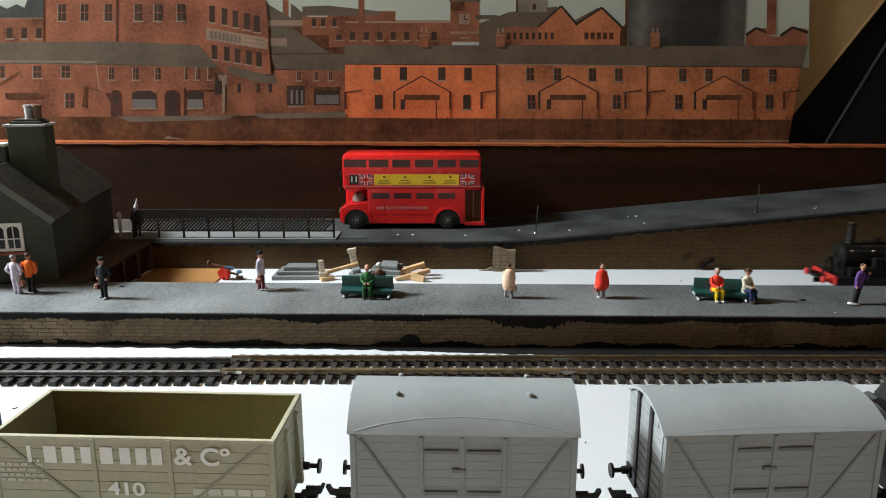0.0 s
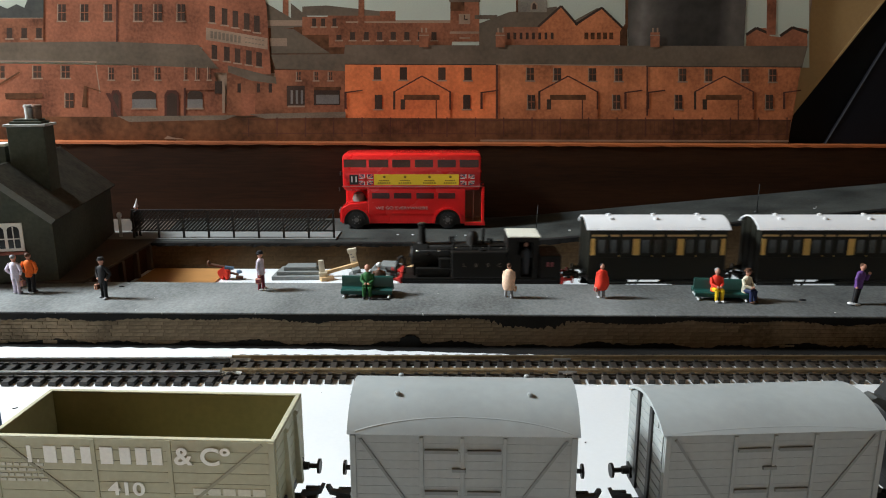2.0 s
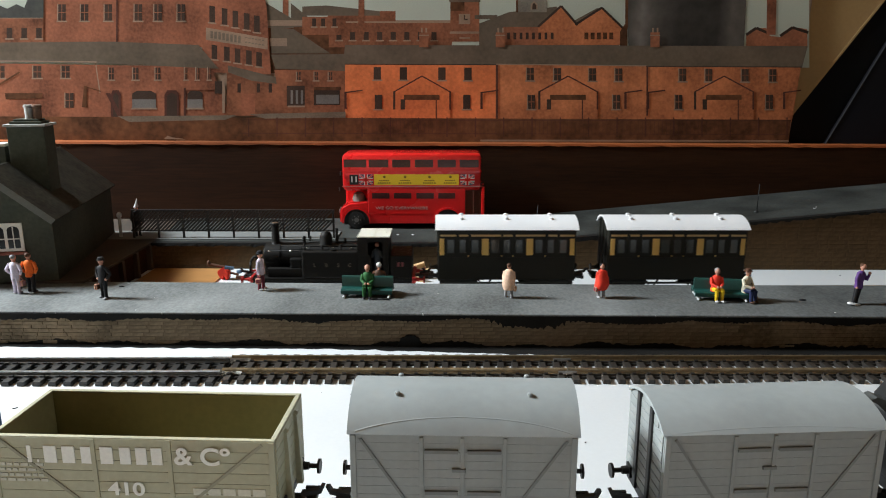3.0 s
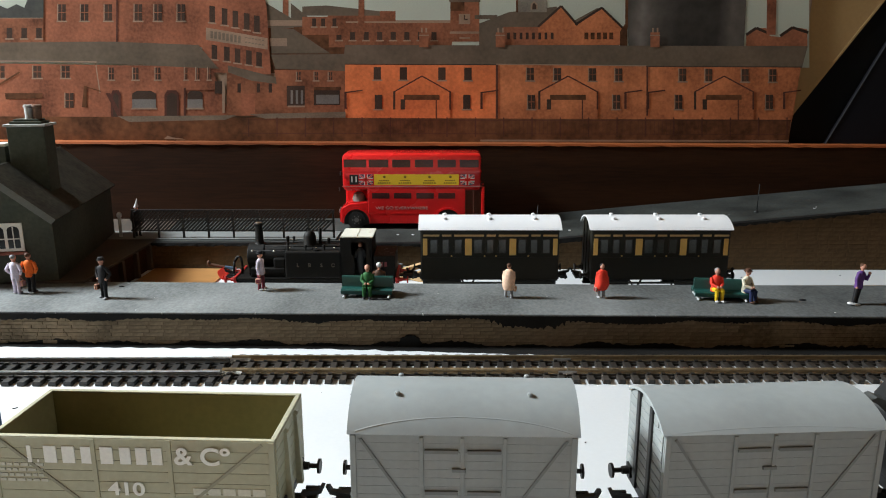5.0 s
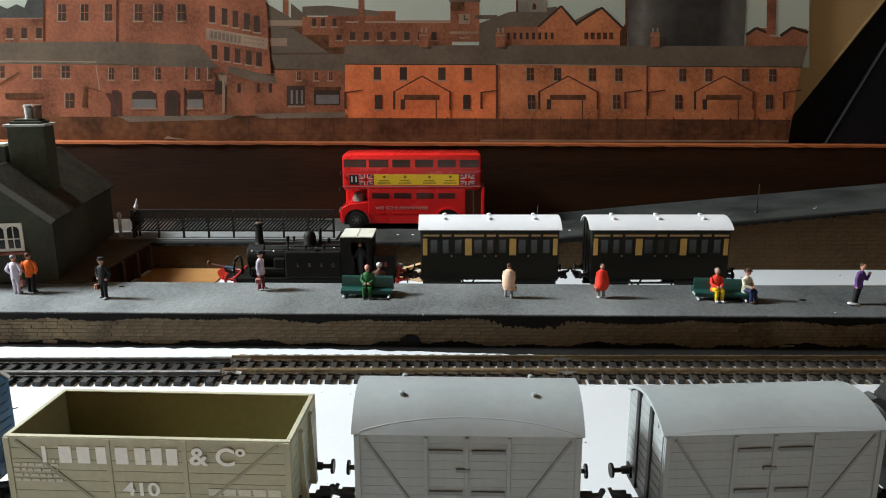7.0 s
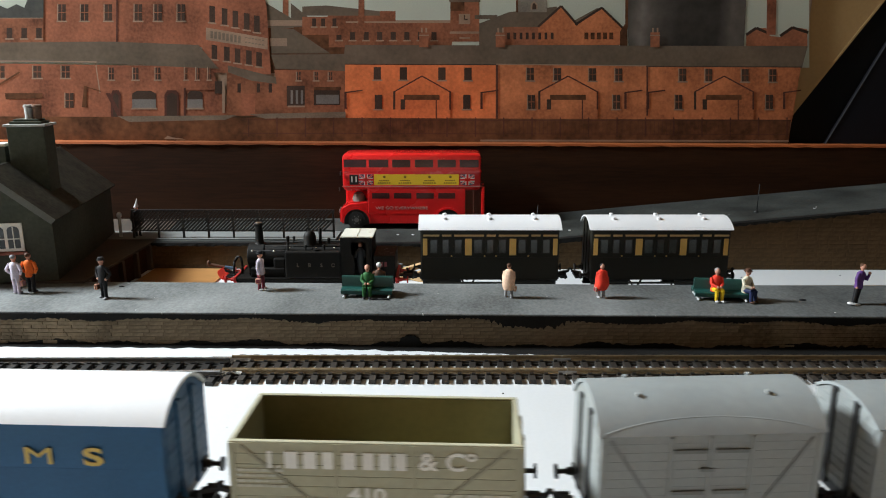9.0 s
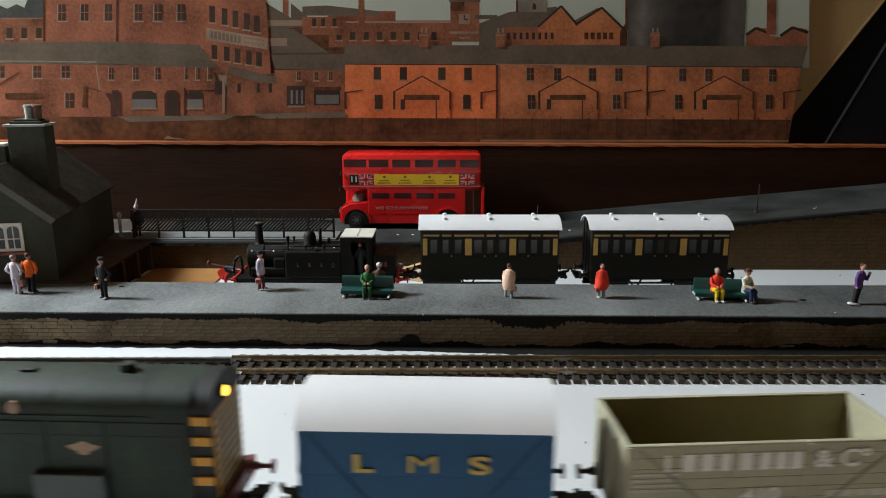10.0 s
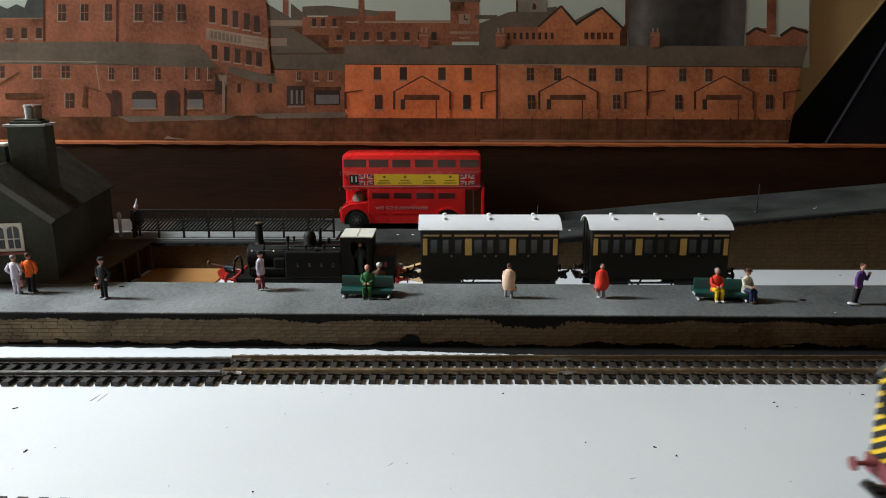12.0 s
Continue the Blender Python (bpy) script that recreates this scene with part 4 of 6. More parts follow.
        for a in (36, -36):
            rbox(bm, pose(cx, Y - 0.12, cz, 0, a, 0), 14, 0.1, 1.7)
        box(bm, cx - 1.6, cx + 1.6, Y - 0.2, Y, 36.5, 45.3); box(bm, x0, x0 + 11.6, Y - 0.2, Y, cz - 1.5, cz + 1.5)
        for v in bm.verts:
            v.co.x, v.co.z = min(max(v.co.x, x0), x0 + 11.6), min(max(v.co.z, 36.5), 45.3)
        part("white_cross", bm, PRINT_WHITE, fl)
        bm = B()
        for a in (36, -36):
            rbox(bm, pose(cx, Y - 0.2, cz, 0, a, 0), 13.6, 0.1, 0.7)
        box(bm, cx - 0.9, cx + 0.9, Y - 0.28, Y, 36.5, 45.3); box(bm, x0, x0 + 11.6, Y - 0.28, Y, cz - 0.85, cz + 0.85)
        for v in bm.verts:
            v.co.x, v.co.z = min(max(v.co.x, x0), x0 + 11.6), min(max(v.co.z, 36.5), 45.3)
        part("red_cross", bm, BUS_RED, fl)
    bm = B(); box(bm, -51.5, -44.2, Y - 0.1, Y + 0.3, 36.8, 45)
    rb = part("route_blind", bm, PRINT_BLACK, b, "black route blind")
    lettering("11", 4.6, PRINT_WHITE, pose(-47.8, Y - 0.15, 41), rb, name="route_number", width=4.4)
    lettering("WE GO EVERYWHERE", 2.4, SLOGAN, pose(-9, Y - 0.1, 17.3), low, name="slogan", width=43, bold=0.0)
    bm = B(); box(bm, -32, 24, Y - 0.2, Y + 0.2, 12.7, 13.2)
    part("skirt_moulding", bm, BUS_RED, b)
    bm = B(); cyl(bm, (-61.6, -12.5, 14), (-59.6, -12.5, 14), 1.6, seg=14); cyl(bm, (-61.6, -3, 14), (-59.6, -3, 14), 1.6, seg=14)
    part("headlamp", bm, METAL, b)
    bm = B(); rbox(bm, pose(-59.6, -19.4, 33, 0, 0, 20), 0.8, 1.6, 3.0); rbox(bm, pose(-58.6, -19, 46, 0, 0, 20), 0.8, 1.6, 3.2)
    part("mirror", bm, BLACK, b)


BUS_TRIM = mat("dull_rose_trim", (0.55, 0.16, 0.14), 0.35)
BROWN_PRINT = mat("brown_print", (0.22, 0.12, 0.01), 0.5, bump=0)
bus()


# ---- rolling stock: built about the middle, rail top at zero, camera side at minus y ----
HACK = mat("olive_drab_plastic", (0.385, 0.368, 0.248), 0.55, var=0.1, grain=500, big=30, bump=0.2)
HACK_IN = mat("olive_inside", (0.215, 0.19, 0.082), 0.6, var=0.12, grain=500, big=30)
LETTER_GREY = mat("pale_grey_lettering", (0.80, 0.79, 0.73), 0.5, var=0.1, bump=0)
VAN_GREY = mat("wagon_grey_plastic", (0.285, 0.305, 0.298), 0.5, var=0.08, grain=500, big=30, bump=0.2)
VAN_ROOF = mat("wagon_roof_grey", (0.33, 0.36, 0.365), 0.45, var=0.07, grain=300, big=30, bump=0.12)
STRAP = mat("shadow_grey_iron", (0.075, 0.08, 0.078), 0.55)
VAN_BLUE = mat("railway_blue", (0.026, 0.098, 0.205), 0.45, var=0.12, bump=0.1, spec=0.2)
ROOF_WHITE = mat("white_roof", (0.76, 0.77, 0.79), 0.5, var=0.03, bump=0.08)
LETTER_YEL = mat("straw_yellow_lettering", (0.60, 0.42, 0.08), 0.5, var=0.1, bump=0)
WHEEL = mat("dark_wheel_steel", (0.06, 0.06, 0.06), 0.45, 0.6)


WHEELSETS = []


def wheelset(t, x, r, crank=False):
    bm = B(); cyl(bm, (0, -10.6, 0), (0, 10.6, 0), 0.8, seg=8)
    ax = part("axle", bm, METAL, t, at=at_mm(x, 0, r))
    for s in (-1, 1):
        bm = B(); cyl(bm, (0, s * 8.3 - 1.2, 0), (0, s * 8.3 + 1.2, 0), r, seg=26); cyl(bm, (0, s * 7.3 - 0.3, 0), (0, s * 7.3 + 0.3, 0), r + 0.7, seg=26)
        for k in range(8 if crank else 3):
            q = math.pi * 2 * k / (8 if crank else 3)
            cyl(bm, (0.2 * r * math.cos(q), s * 9.7, 0.2 * r * math.sin(q)), (0.82 * r * math.cos(q), s * 9.7, 0.82 * r * math.sin(q)), 0.5, seg=6)
        if crank:
            cyl(bm, (0, s * 9.3, 0), (0, s * 10.3, 0), 2.2, seg=12)
        part("wheel", bm, WHEEL, ax)
    WHEELSETS.append((ax, t, x, r))
    return ax


def underframe(t, L, wheelbase, mat_sole=BLACK):
    for s in (-1, 1):
        bm = B(); box(bm, -L / 2, L / 2, s * 12.5 - 0.8, s * 12.5 + 0.8, 10.2, 13.6, bev=0.2)
        part("solebar", bm, mat_sole, t)
        bm = B(); box(bm, -s * L / 2 - 0.9, -s * L / 2 + 0.9, -15, 15, 10, 13.8, bev=0.2)
        part("headstock", bm, mat_sole, t)
        for x in (-wheelbase / 2, wheelbase / 2):
            bm = B(); prism(bm, [(x - 4, 10.4), (x + 4, 10.4), (x + 1.4, 4.6), (x - 1.4, 4.6)], s * 11.6 - 0.5, s * 11.6 + 0.5, "y")
            box(bm, x - 1.8, x + 1.8, s * 12.3 - 0.8, s * 12.3 + 0.8, 5, 8, bev=0.2)
            part("axle_guard", bm, BLACK, t)
    for x in (-wheelbase / 2, wheelbase / 2):
        wheelset(t, x, 6.2)
    bm = B(); box(bm, -L / 2 + 1, L / 2 - 1, -14.5, 14.5, 12.6, 14.2)
    part("wagon_floor", bm, BLACK, t)


def buffers(t, L, z=14.6, reach=6.0, stock=BLACK):
    for e in (-1, 1):
        for s in (-1, 1):
            x = e * L / 2
            bm = B()
            box(bm, min(x, x + e * 1), max(x, x + e * 1), s * 11 - 2, s * 11 + 2, z - 2, z + 2, bev=0.2)
            cyl(bm, (x, s * 11, z), (x + e * 3, s * 11, z), 1.5, 1.25, seg=10)
            cyl(bm, (x + e * 3, s * 11, z), (x + e * reach, s * 11, z), 0.8, seg=8)
            cyl(bm, (x + e * reach, s * 11, z), (x + e * (reach + 0.8), s * 11, z), 2.4, seg=16)
            part("buffer", bm, stock, t)


def coupling(t, L):
    for e in (-1, 1):
        x = e * L / 2
        bm = B()
        box(bm, min(x - e * 2, x + e * 7), max(x - e * 2, x + e * 7), -2, 2, 9.2, 10.4, bev=0.2)
        box(bm, min(x + e * 6.6, x + e * 7.8), max(x + e * 6.6, x + e * 7.8), -6.2, 6.2, 9.0, 10.6, bev=0.3)
        for s in (-5.6, 5.6):
            box(bm, min(x + e * 3, x + e * 7.6), max(x + e * 3, x + e * 7.6), s - 0.6, s + 0.6, 9.2, 10.4)
        h = part("coupling", bm, BLACK, t, "black tension-lock coupling")
        bm = B()
        prism(bm, [(x + e * 3, 10.6), (x + e * 9.4, 12.0), (x + e * 10.6, 14.6), (x + e * 9.4, 14.8), (x + e * 8.6, 13.2), (x + e * 3, 12.2)], -0.9, 0.9, "y")
        part("hook", bm, BLACK, h)


def planked_side(t, L, z0, z1, n, y, thick, material, name="side", gap=0.04):
    """One wagon side or end as a backing with single planks on it."""
    s = -1 if y < 0 else 1
    bm = B(); box(bm, -L / 2, L / 2, min(y, y - s * thick), max(y, y - s * thick), z0, z1)
    side = part(name, bm, material, t)
    ph = (z1 - z0) / n
    bm = B(); box(bm, -L / 2 + 0.1, L / 2 - 0.1, -0.2, 0.2, -ph / 2 + gap, ph / 2 - gap, bev=0.1 if gap > 0.03 else 0.05)
    pm = mesh_of("plank", bm, material)
    for i in range(n):
        part("plank", pm, None, side, at=at_mm(0, y + s * 0.12, z0 + ph * (i + 0.5)))
    return side


def open_wagon(m):
    t = thing("open_wagon", m, "olive drab plank-sided open coal wagon with pale lettering, empty", "wagon", "goods wagons")
    L, W, z0, z1 = 84.0, 32.0, 13.8, 37.6
    underframe(t, L - 2, 42)
    for s in (-1, 1):
        sd = planked_side(t, L, z0, z1, 7, s * W / 2, 0.9, HACK)
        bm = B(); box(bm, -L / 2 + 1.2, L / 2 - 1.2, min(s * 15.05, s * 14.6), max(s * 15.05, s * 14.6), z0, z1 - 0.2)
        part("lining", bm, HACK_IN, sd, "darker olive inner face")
        Y = s * (W / 2 + 0.42)
        for x in (-11.2, 11.2):
            bm = B(); box(bm, x - 0.7, x + 0.7, Y - 0.25, Y + 0.25, z0, z1, bev=0.1)
            part("door_strap", bm, HACK, sd)
        for e in (-1, 1):
            bm = B()
            a, b2 = Vector((e * 38.5, Y, z1 - 0.8)), Vector((e * 13, Y, z0 + 0.8))
            ang = math.degrees(math.atan2(b2.z - a.z, b2.x - a.x))
            rbox(bm, pose(*((a + b2) / 2), 0, -ang, 0), (b2 - a).length, 0.4, 0.9)
            part("diagonal_strap", bm, STRAP_OLIVE, sd)
            bm = B(); box(bm, e * 41.2 - 0.9, e * 41.2 + 0.9, Y - 0.3, Y + 0.3, z0, z1, bev=0.1)
            part("corner_plate", bm, HACK, sd)
    for e in (-1, 1):
        bm = B(); box(bm, min(e * 42, e * 40.9), max(e * 42, e * 40.9), -15.1, 15.1, z0, z1)
        en = part("end", bm, HACK, t)
        bm = B(); box(bm, -0.22, 0.22, -15.4, 15.4, -1.6, 1.6, bev=0.12)
        pm = mesh_of("plank", bm, HACK)
        for i in range(7):
            part("plank", pm, None, en, at=at_mm(e * 42.1, 0, z0 + 3.4 * (i + 0.5)))
        for y in (-6, 6):
            bm = B(); prism(bm, [(e * 42.2, z0 - 2), (e * 44.2, z0 - 2), (e * 43.3, z1 - 2), (e * 42.2, z1 - 1)], y - 1.1, y + 1.1, "y")
            part("stanchion", bm, HACK, en)
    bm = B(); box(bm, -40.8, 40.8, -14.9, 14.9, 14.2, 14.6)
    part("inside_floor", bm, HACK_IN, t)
    bm = B()
    for s in (-1, 1):
        box(bm, -42.1, 42.1, s * 15.4 - 0.75, s * 15.4 + 0.75, z1 - 0.1, z1 + 0.35, bev=0.15)
        box(bm, s * 41.4 - 0.75, s * 41.4 + 0.75, -14.6, 14.6, z1 - 0.1, z1 + 0.33, bev=0.15)
    part("top_capping", bm, HACK_EDGE, t, "pale olive top edge")
    # the firm's name as plain bars, the rest lettered
    Y = -W / 2 - 0.45
    xs = [(-35.2, 1.5, 0), (-32.6, 0.7, 1), (-28.6, 4.4, 0), (-22.9, 4.4, 0), (-17.0, 4.4, 0), (-11.0, 4.4, 0), (-5.2, 3.8, 0), (-0.2, 3.8, 0), (4.6, 3.8, 0)]
    for x, w, dot in xs:
        x, w = 3.2 + 0.95 * x, 0.86 * w
        bm = B(); box(bm, x - w / 2, x + w / 2, Y - 0.2, Y + 0.1, 29.8, 30.8 if dot else 35.2, bev=0.1)
        part("lettering_bar", bm, LETTER_GREY, t)
    lettering("& Cº", 5.4, LETTER_GREY, pose(21, Y - 0.3, 32.6), t, name="lettering", width=16.5)
    lettering("410", 4.2, LETTER_GREY, pose(-2.3, Y - 0.3, 21.8), t, name="wagon_number", width=11)
    bm = B()
    for z in (28.6, 26.9, 25.2, 23.6):
        x = -40
        for k in range(6):
            w = random.uniform(1.2, 2.6)
            box(bm, x, x + w, Y - 0.12, Y + 0.1, z, z + 0.9)
            x += w + 0.5
    for k in range(5):
        box(bm, 17.5 + 4.4 * k, 21.2 + 4.4 * k, Y - 0.12, Y + 0.1, 20.4, 22.6)
    tagged(part("small_print", bm, LETTER_DIM, t, "small unreadable lines of lettering"), kind="stuff")
    buffers(t, L); coupling(t, L)
    return t


STRAP_OLIVE = mat("olive_iron_strap", (0.27, 0.258, 0.178), 0.55)
VAN_STRAP = mat("dull_grey_iron", (0.19, 0.20, 0.195), 0.55)
HACK_EDGE = mat("pale_olive_edge", (0.47, 0.45, 0.32), 0.5, var=0.15)
LETTER_DIM = mat("faint_lettering", (0.56, 0.55, 0.45), 0.6, var=0.2, bump=0)


def bow(w, rise, n=20):
    """Points of a flat circular bow of half width w."""
    R = (w * w + rise * rise) / (2 * rise)
    a = math.asin(min(1.0, w / R))
    return [(R * math.sin(a * (1 - 2 * k / n)), R * math.cos(a * (1 - 2 * k / n)) - R + rise) for k in range(n + 1)]


def bow_z(w, rise, y):
    R = (w * w + rise * rise) / (2 * rise)
    return math.sqrt(R * R - y * y) - R + rise


def roof_arc(w, z, rise, n=36, thick=0.9):
    return [(y, z + h) for y, h in bow(w, rise, n)] + [(y * 0.95, z - 0.5 + h) for y, h in reversed(bow(w, rise - 0.5, n))]


def rain_strip(roof, L, w, eave, rise, s, swing, inset, material):
    """A thin raised strip that bows over one side of a rounded roof of half width w."""
    bm = B()
    prev = None
    for k in range(25):
        x = (-1 + 2 * k / 24) * (L / 2 - 1.5)
        yy = s * (w - inset - swing * (1 - (x / (L / 2)) ** 2))
        z = eave + bow_z(w, rise, yy) + 0.05
        ring = [bm.verts.new(q) for q in ((x, yy + s * 0.2, z - 0.6), (x, yy + s * 0.2, z - 0.12), (x, yy - s * 0.2, z + 0.08), (x, yy - s * 0.3, z - 0.6))]
        if prev:
            for q in range(4):
                bm.faces.new((prev[q], prev[(q + 1) % 4], ring[(q + 1) % 4], ring[q]))
        prev = ring
    bmesh.ops.recalc_face_normals(bm, faces=bm.faces[:])
    part("rain_strip", bm, material, roof)


def covered_van(m, L, W, body, roof, label, strap, letters="", vents=True, eave=41.0, rise=9.0, strips=True):
    t = thing("covered_van", m, label, "wagon", "goods wagons")
    z0 = 13.8
    underframe(t, L - 2, L * 0.55)
    for s in (-1, 1):
        sd = planked_side(t, L, z0, eave, 2 if letters else 10, s * W / 2, 1.0, body, gap=0.01 if letters else 0.012)
        Y = s * (W / 2 + 0.5)
        for x in (() if letters else (-11.8, -0.2, 11.8)):
            bm = B(); box(bm, x - 0.55, x + 0.55, Y - 0.3, Y + 0.3, z0 + 0.3, eave - 0.8, bev=0.1)
            part("door_post", bm, body, sd)
        for z in (() if letters else (eave - 5.2, z0 + 9.0)):
            for x0, x1 in ((-11, -1.4), (1.2, 10.8)):
                bm = B(); box(bm, x0, x1, Y - 0.45, Y + 0.45, z - 0.6, z + 0.6, bev=0.15)
                part("hinge_bar", bm, VAN_STRAP, sd)
        if not letters:
          bm = B(); box(bm, -3.2, 0.8, Y - 0.6, Y + 0.6, eave - 11.5, eave - 10.4, bev=0.2)
          part("door_catch", bm, VAN_STRAP, sd)
        for e in (-1, 1):
            a, b2 = Vector((e * (L / 2 - 3), Y, eave - 1.5)), Vector((e * 13, Y, z0 + 1))
            bm = B(); rbox(bm, pose(*((a + b2) / 2), 0, -math.degrees(math.atan2(b2.z - a.z, b2.x - a.x)), 0), (b2 - a).length, 0.35, 0.8)
            part("diagonal_strap", bm, VAN_STRAP if not letters else body, sd)
            bm = B(); box(bm, e * (L / 2 - 0.9) - 0.8, e * (L / 2 - 0.9) + 0.8, Y - 0.3, Y + 0.3, z0, eave - 0.3, bev=0.1)
            part("corner_plate", bm, body, sd)
    for e in (-1, 1):
        n = 14
        arc = [(y, eave - 0.3 + q) for y, q in bow(W / 2 - 0.8, rise - 1.0, n)]
        bm = B(); prism(bm, [(-(W / 2 - 0.8), z0), (W / 2 - 0.8, z0)] + arc, min(e * L / 2, e * (L / 2 - 1.2)), max(e * L / 2, e * (L / 2 - 1.2)))
        en = part("end", bm, body, t)
        bm = B(); box(bm, -0.2, 0.2, -W / 2 + 1, W / 2 - 1, -1.35, 1.35, bev=0.12)
        pm = mesh_of("plank", bm, body)
        for i in range(10):
            part("plank", pm, None, en, at=at_mm(e * (L / 2 + 0.1), 0, z0 + 1.5 + 2.95 * i)).scale = (1, 1 if z0 + 2.85 + 2.95 * i < eave else 0.72, 1)
        for y in (-5.6, 5.6):
            bm = B(); box(bm, min(e * L / 2, e * (L / 2 + 0.9)), max(e * L / 2, e * (L / 2 + 0.9)), y - 1.2, y + 1.2, z0 - 2, eave + 3.5, bev=0.2)
            part("stanchion", bm, BLACK if not letters else body, en)
    bm = B(); prism(bm, roof_arc(W / 2 + 0.9, eave, rise), -L / 2 - 0.7, L / 2 + 0.7, smooth=True)
    rf = part("roof", bm, roof, t)
    if strips:
        for s in (-1, 1):
            rain_strip(rf, L, W / 2 + 0.9, eave, rise, s, 3.2 if rise > 6 else 1.45, 0.3, roof)
    if vents:
        for x in (-L * 0.30, L * 0.30):
            for y in (-6.5, 6.5):
                z = eave + bow_z(W / 2 + 0.9, rise, y)
                bm = B(); lathe(bm, [(-0.4, 0.7, 0.7), (0.2, 0.6, 0.6), (0.3, 0.85, 0.85), (0.8, 0.75, 0.75), (1.0, 0.3, 0.3)], (x, y, z), 12)
                part("roof_vent", bm, roof, rf)
    if letters:
        for ch, x in zip(letters, (-17.6, -0.7, 15.6)):
            lettering(ch, 5.5, LETTER_YEL, pose(x, -W / 2 - 0.8, 31.6), t, name="letter", width=5.9 if ch != "M" else 8.0, bold=0.04 if ch != "M" else 0.0)
    buffers(t, L); coupling(t, L)
    return t


D_GREEN = mat("loco_dark_green", (0.026, 0.041, 0.030), 0.62, var=0.35, big=60, bump=0.2, spec=0.3)
D_ROOF = mat("cab_roof_grey", (0.095, 0.105, 0.103), 0.6, var=0.2, big=60, bump=0.1, spec=0.3)
D_BLACK = mat("loco_black", (0.010, 0.011, 0.011), 0.65, var=0.2)
D_YELLOW = mat("warning_yellow", (0.75, 0.50, 0.02), 0.45, var=0.06, bump=0.05)
D_ORANGE = mat("warning_orange", (0.62, 0.29, 0.02), 0.45, var=0.06, bump=0.05)
D_CORAL = mat("coral_panel", (0.62, 0.10, 0.085), 0.5, var=0.05)
D_MAROON = mat("maroon_beam", (0.20, 0.045, 0.05), 0.5)
D_TAN = mat("tan_crest", (0.38, 0.24, 0.15), 0.5, var=0.2, bump=0)
D_GREY = mat("grey_handrail", (0.22, 0.24, 0.24), 0.4)
LAMP_ON = mat("lit_headlamp", (1.0, 0.60, 0.08), 0.3, bump=0, glow=3.2)


GLASS_SMOKED = mat("smoked_cab_glass", (0.006, 0.007, 0.008), 0.3, var=0.2, bump=0, spec=0.25)


def clipped(pts, edge):
    """The part of an outline that lies inside a convex edge, which runs anticlockwise."""
    for (ax, ay), (bx, by) in zip(edge, edge[1:] + edge[:1]):
        if abs(ax - bx) + abs(ay - by) < 1e-6:
            continue
        out = []
        for p, q in zip(pts, pts[1:] + pts[:1]):
            dp = (bx - ax) * (p[1] - ay) - (by - ay) * (p[0] - ax)
            dq = (bx - ax) * (q[1] - ay) - (by - ay) * (q[0] - ax)
            if dp >= 0:
                out.append(p)
            if dp * dq < 0:
                f = dp / (dp - dq)
                out.append((p[0] + f * (q[0] - p[0]), p[1] + f * (q[1] - p[1])))
        pts = out
        if len(pts) < 3:
            return []
    return pts


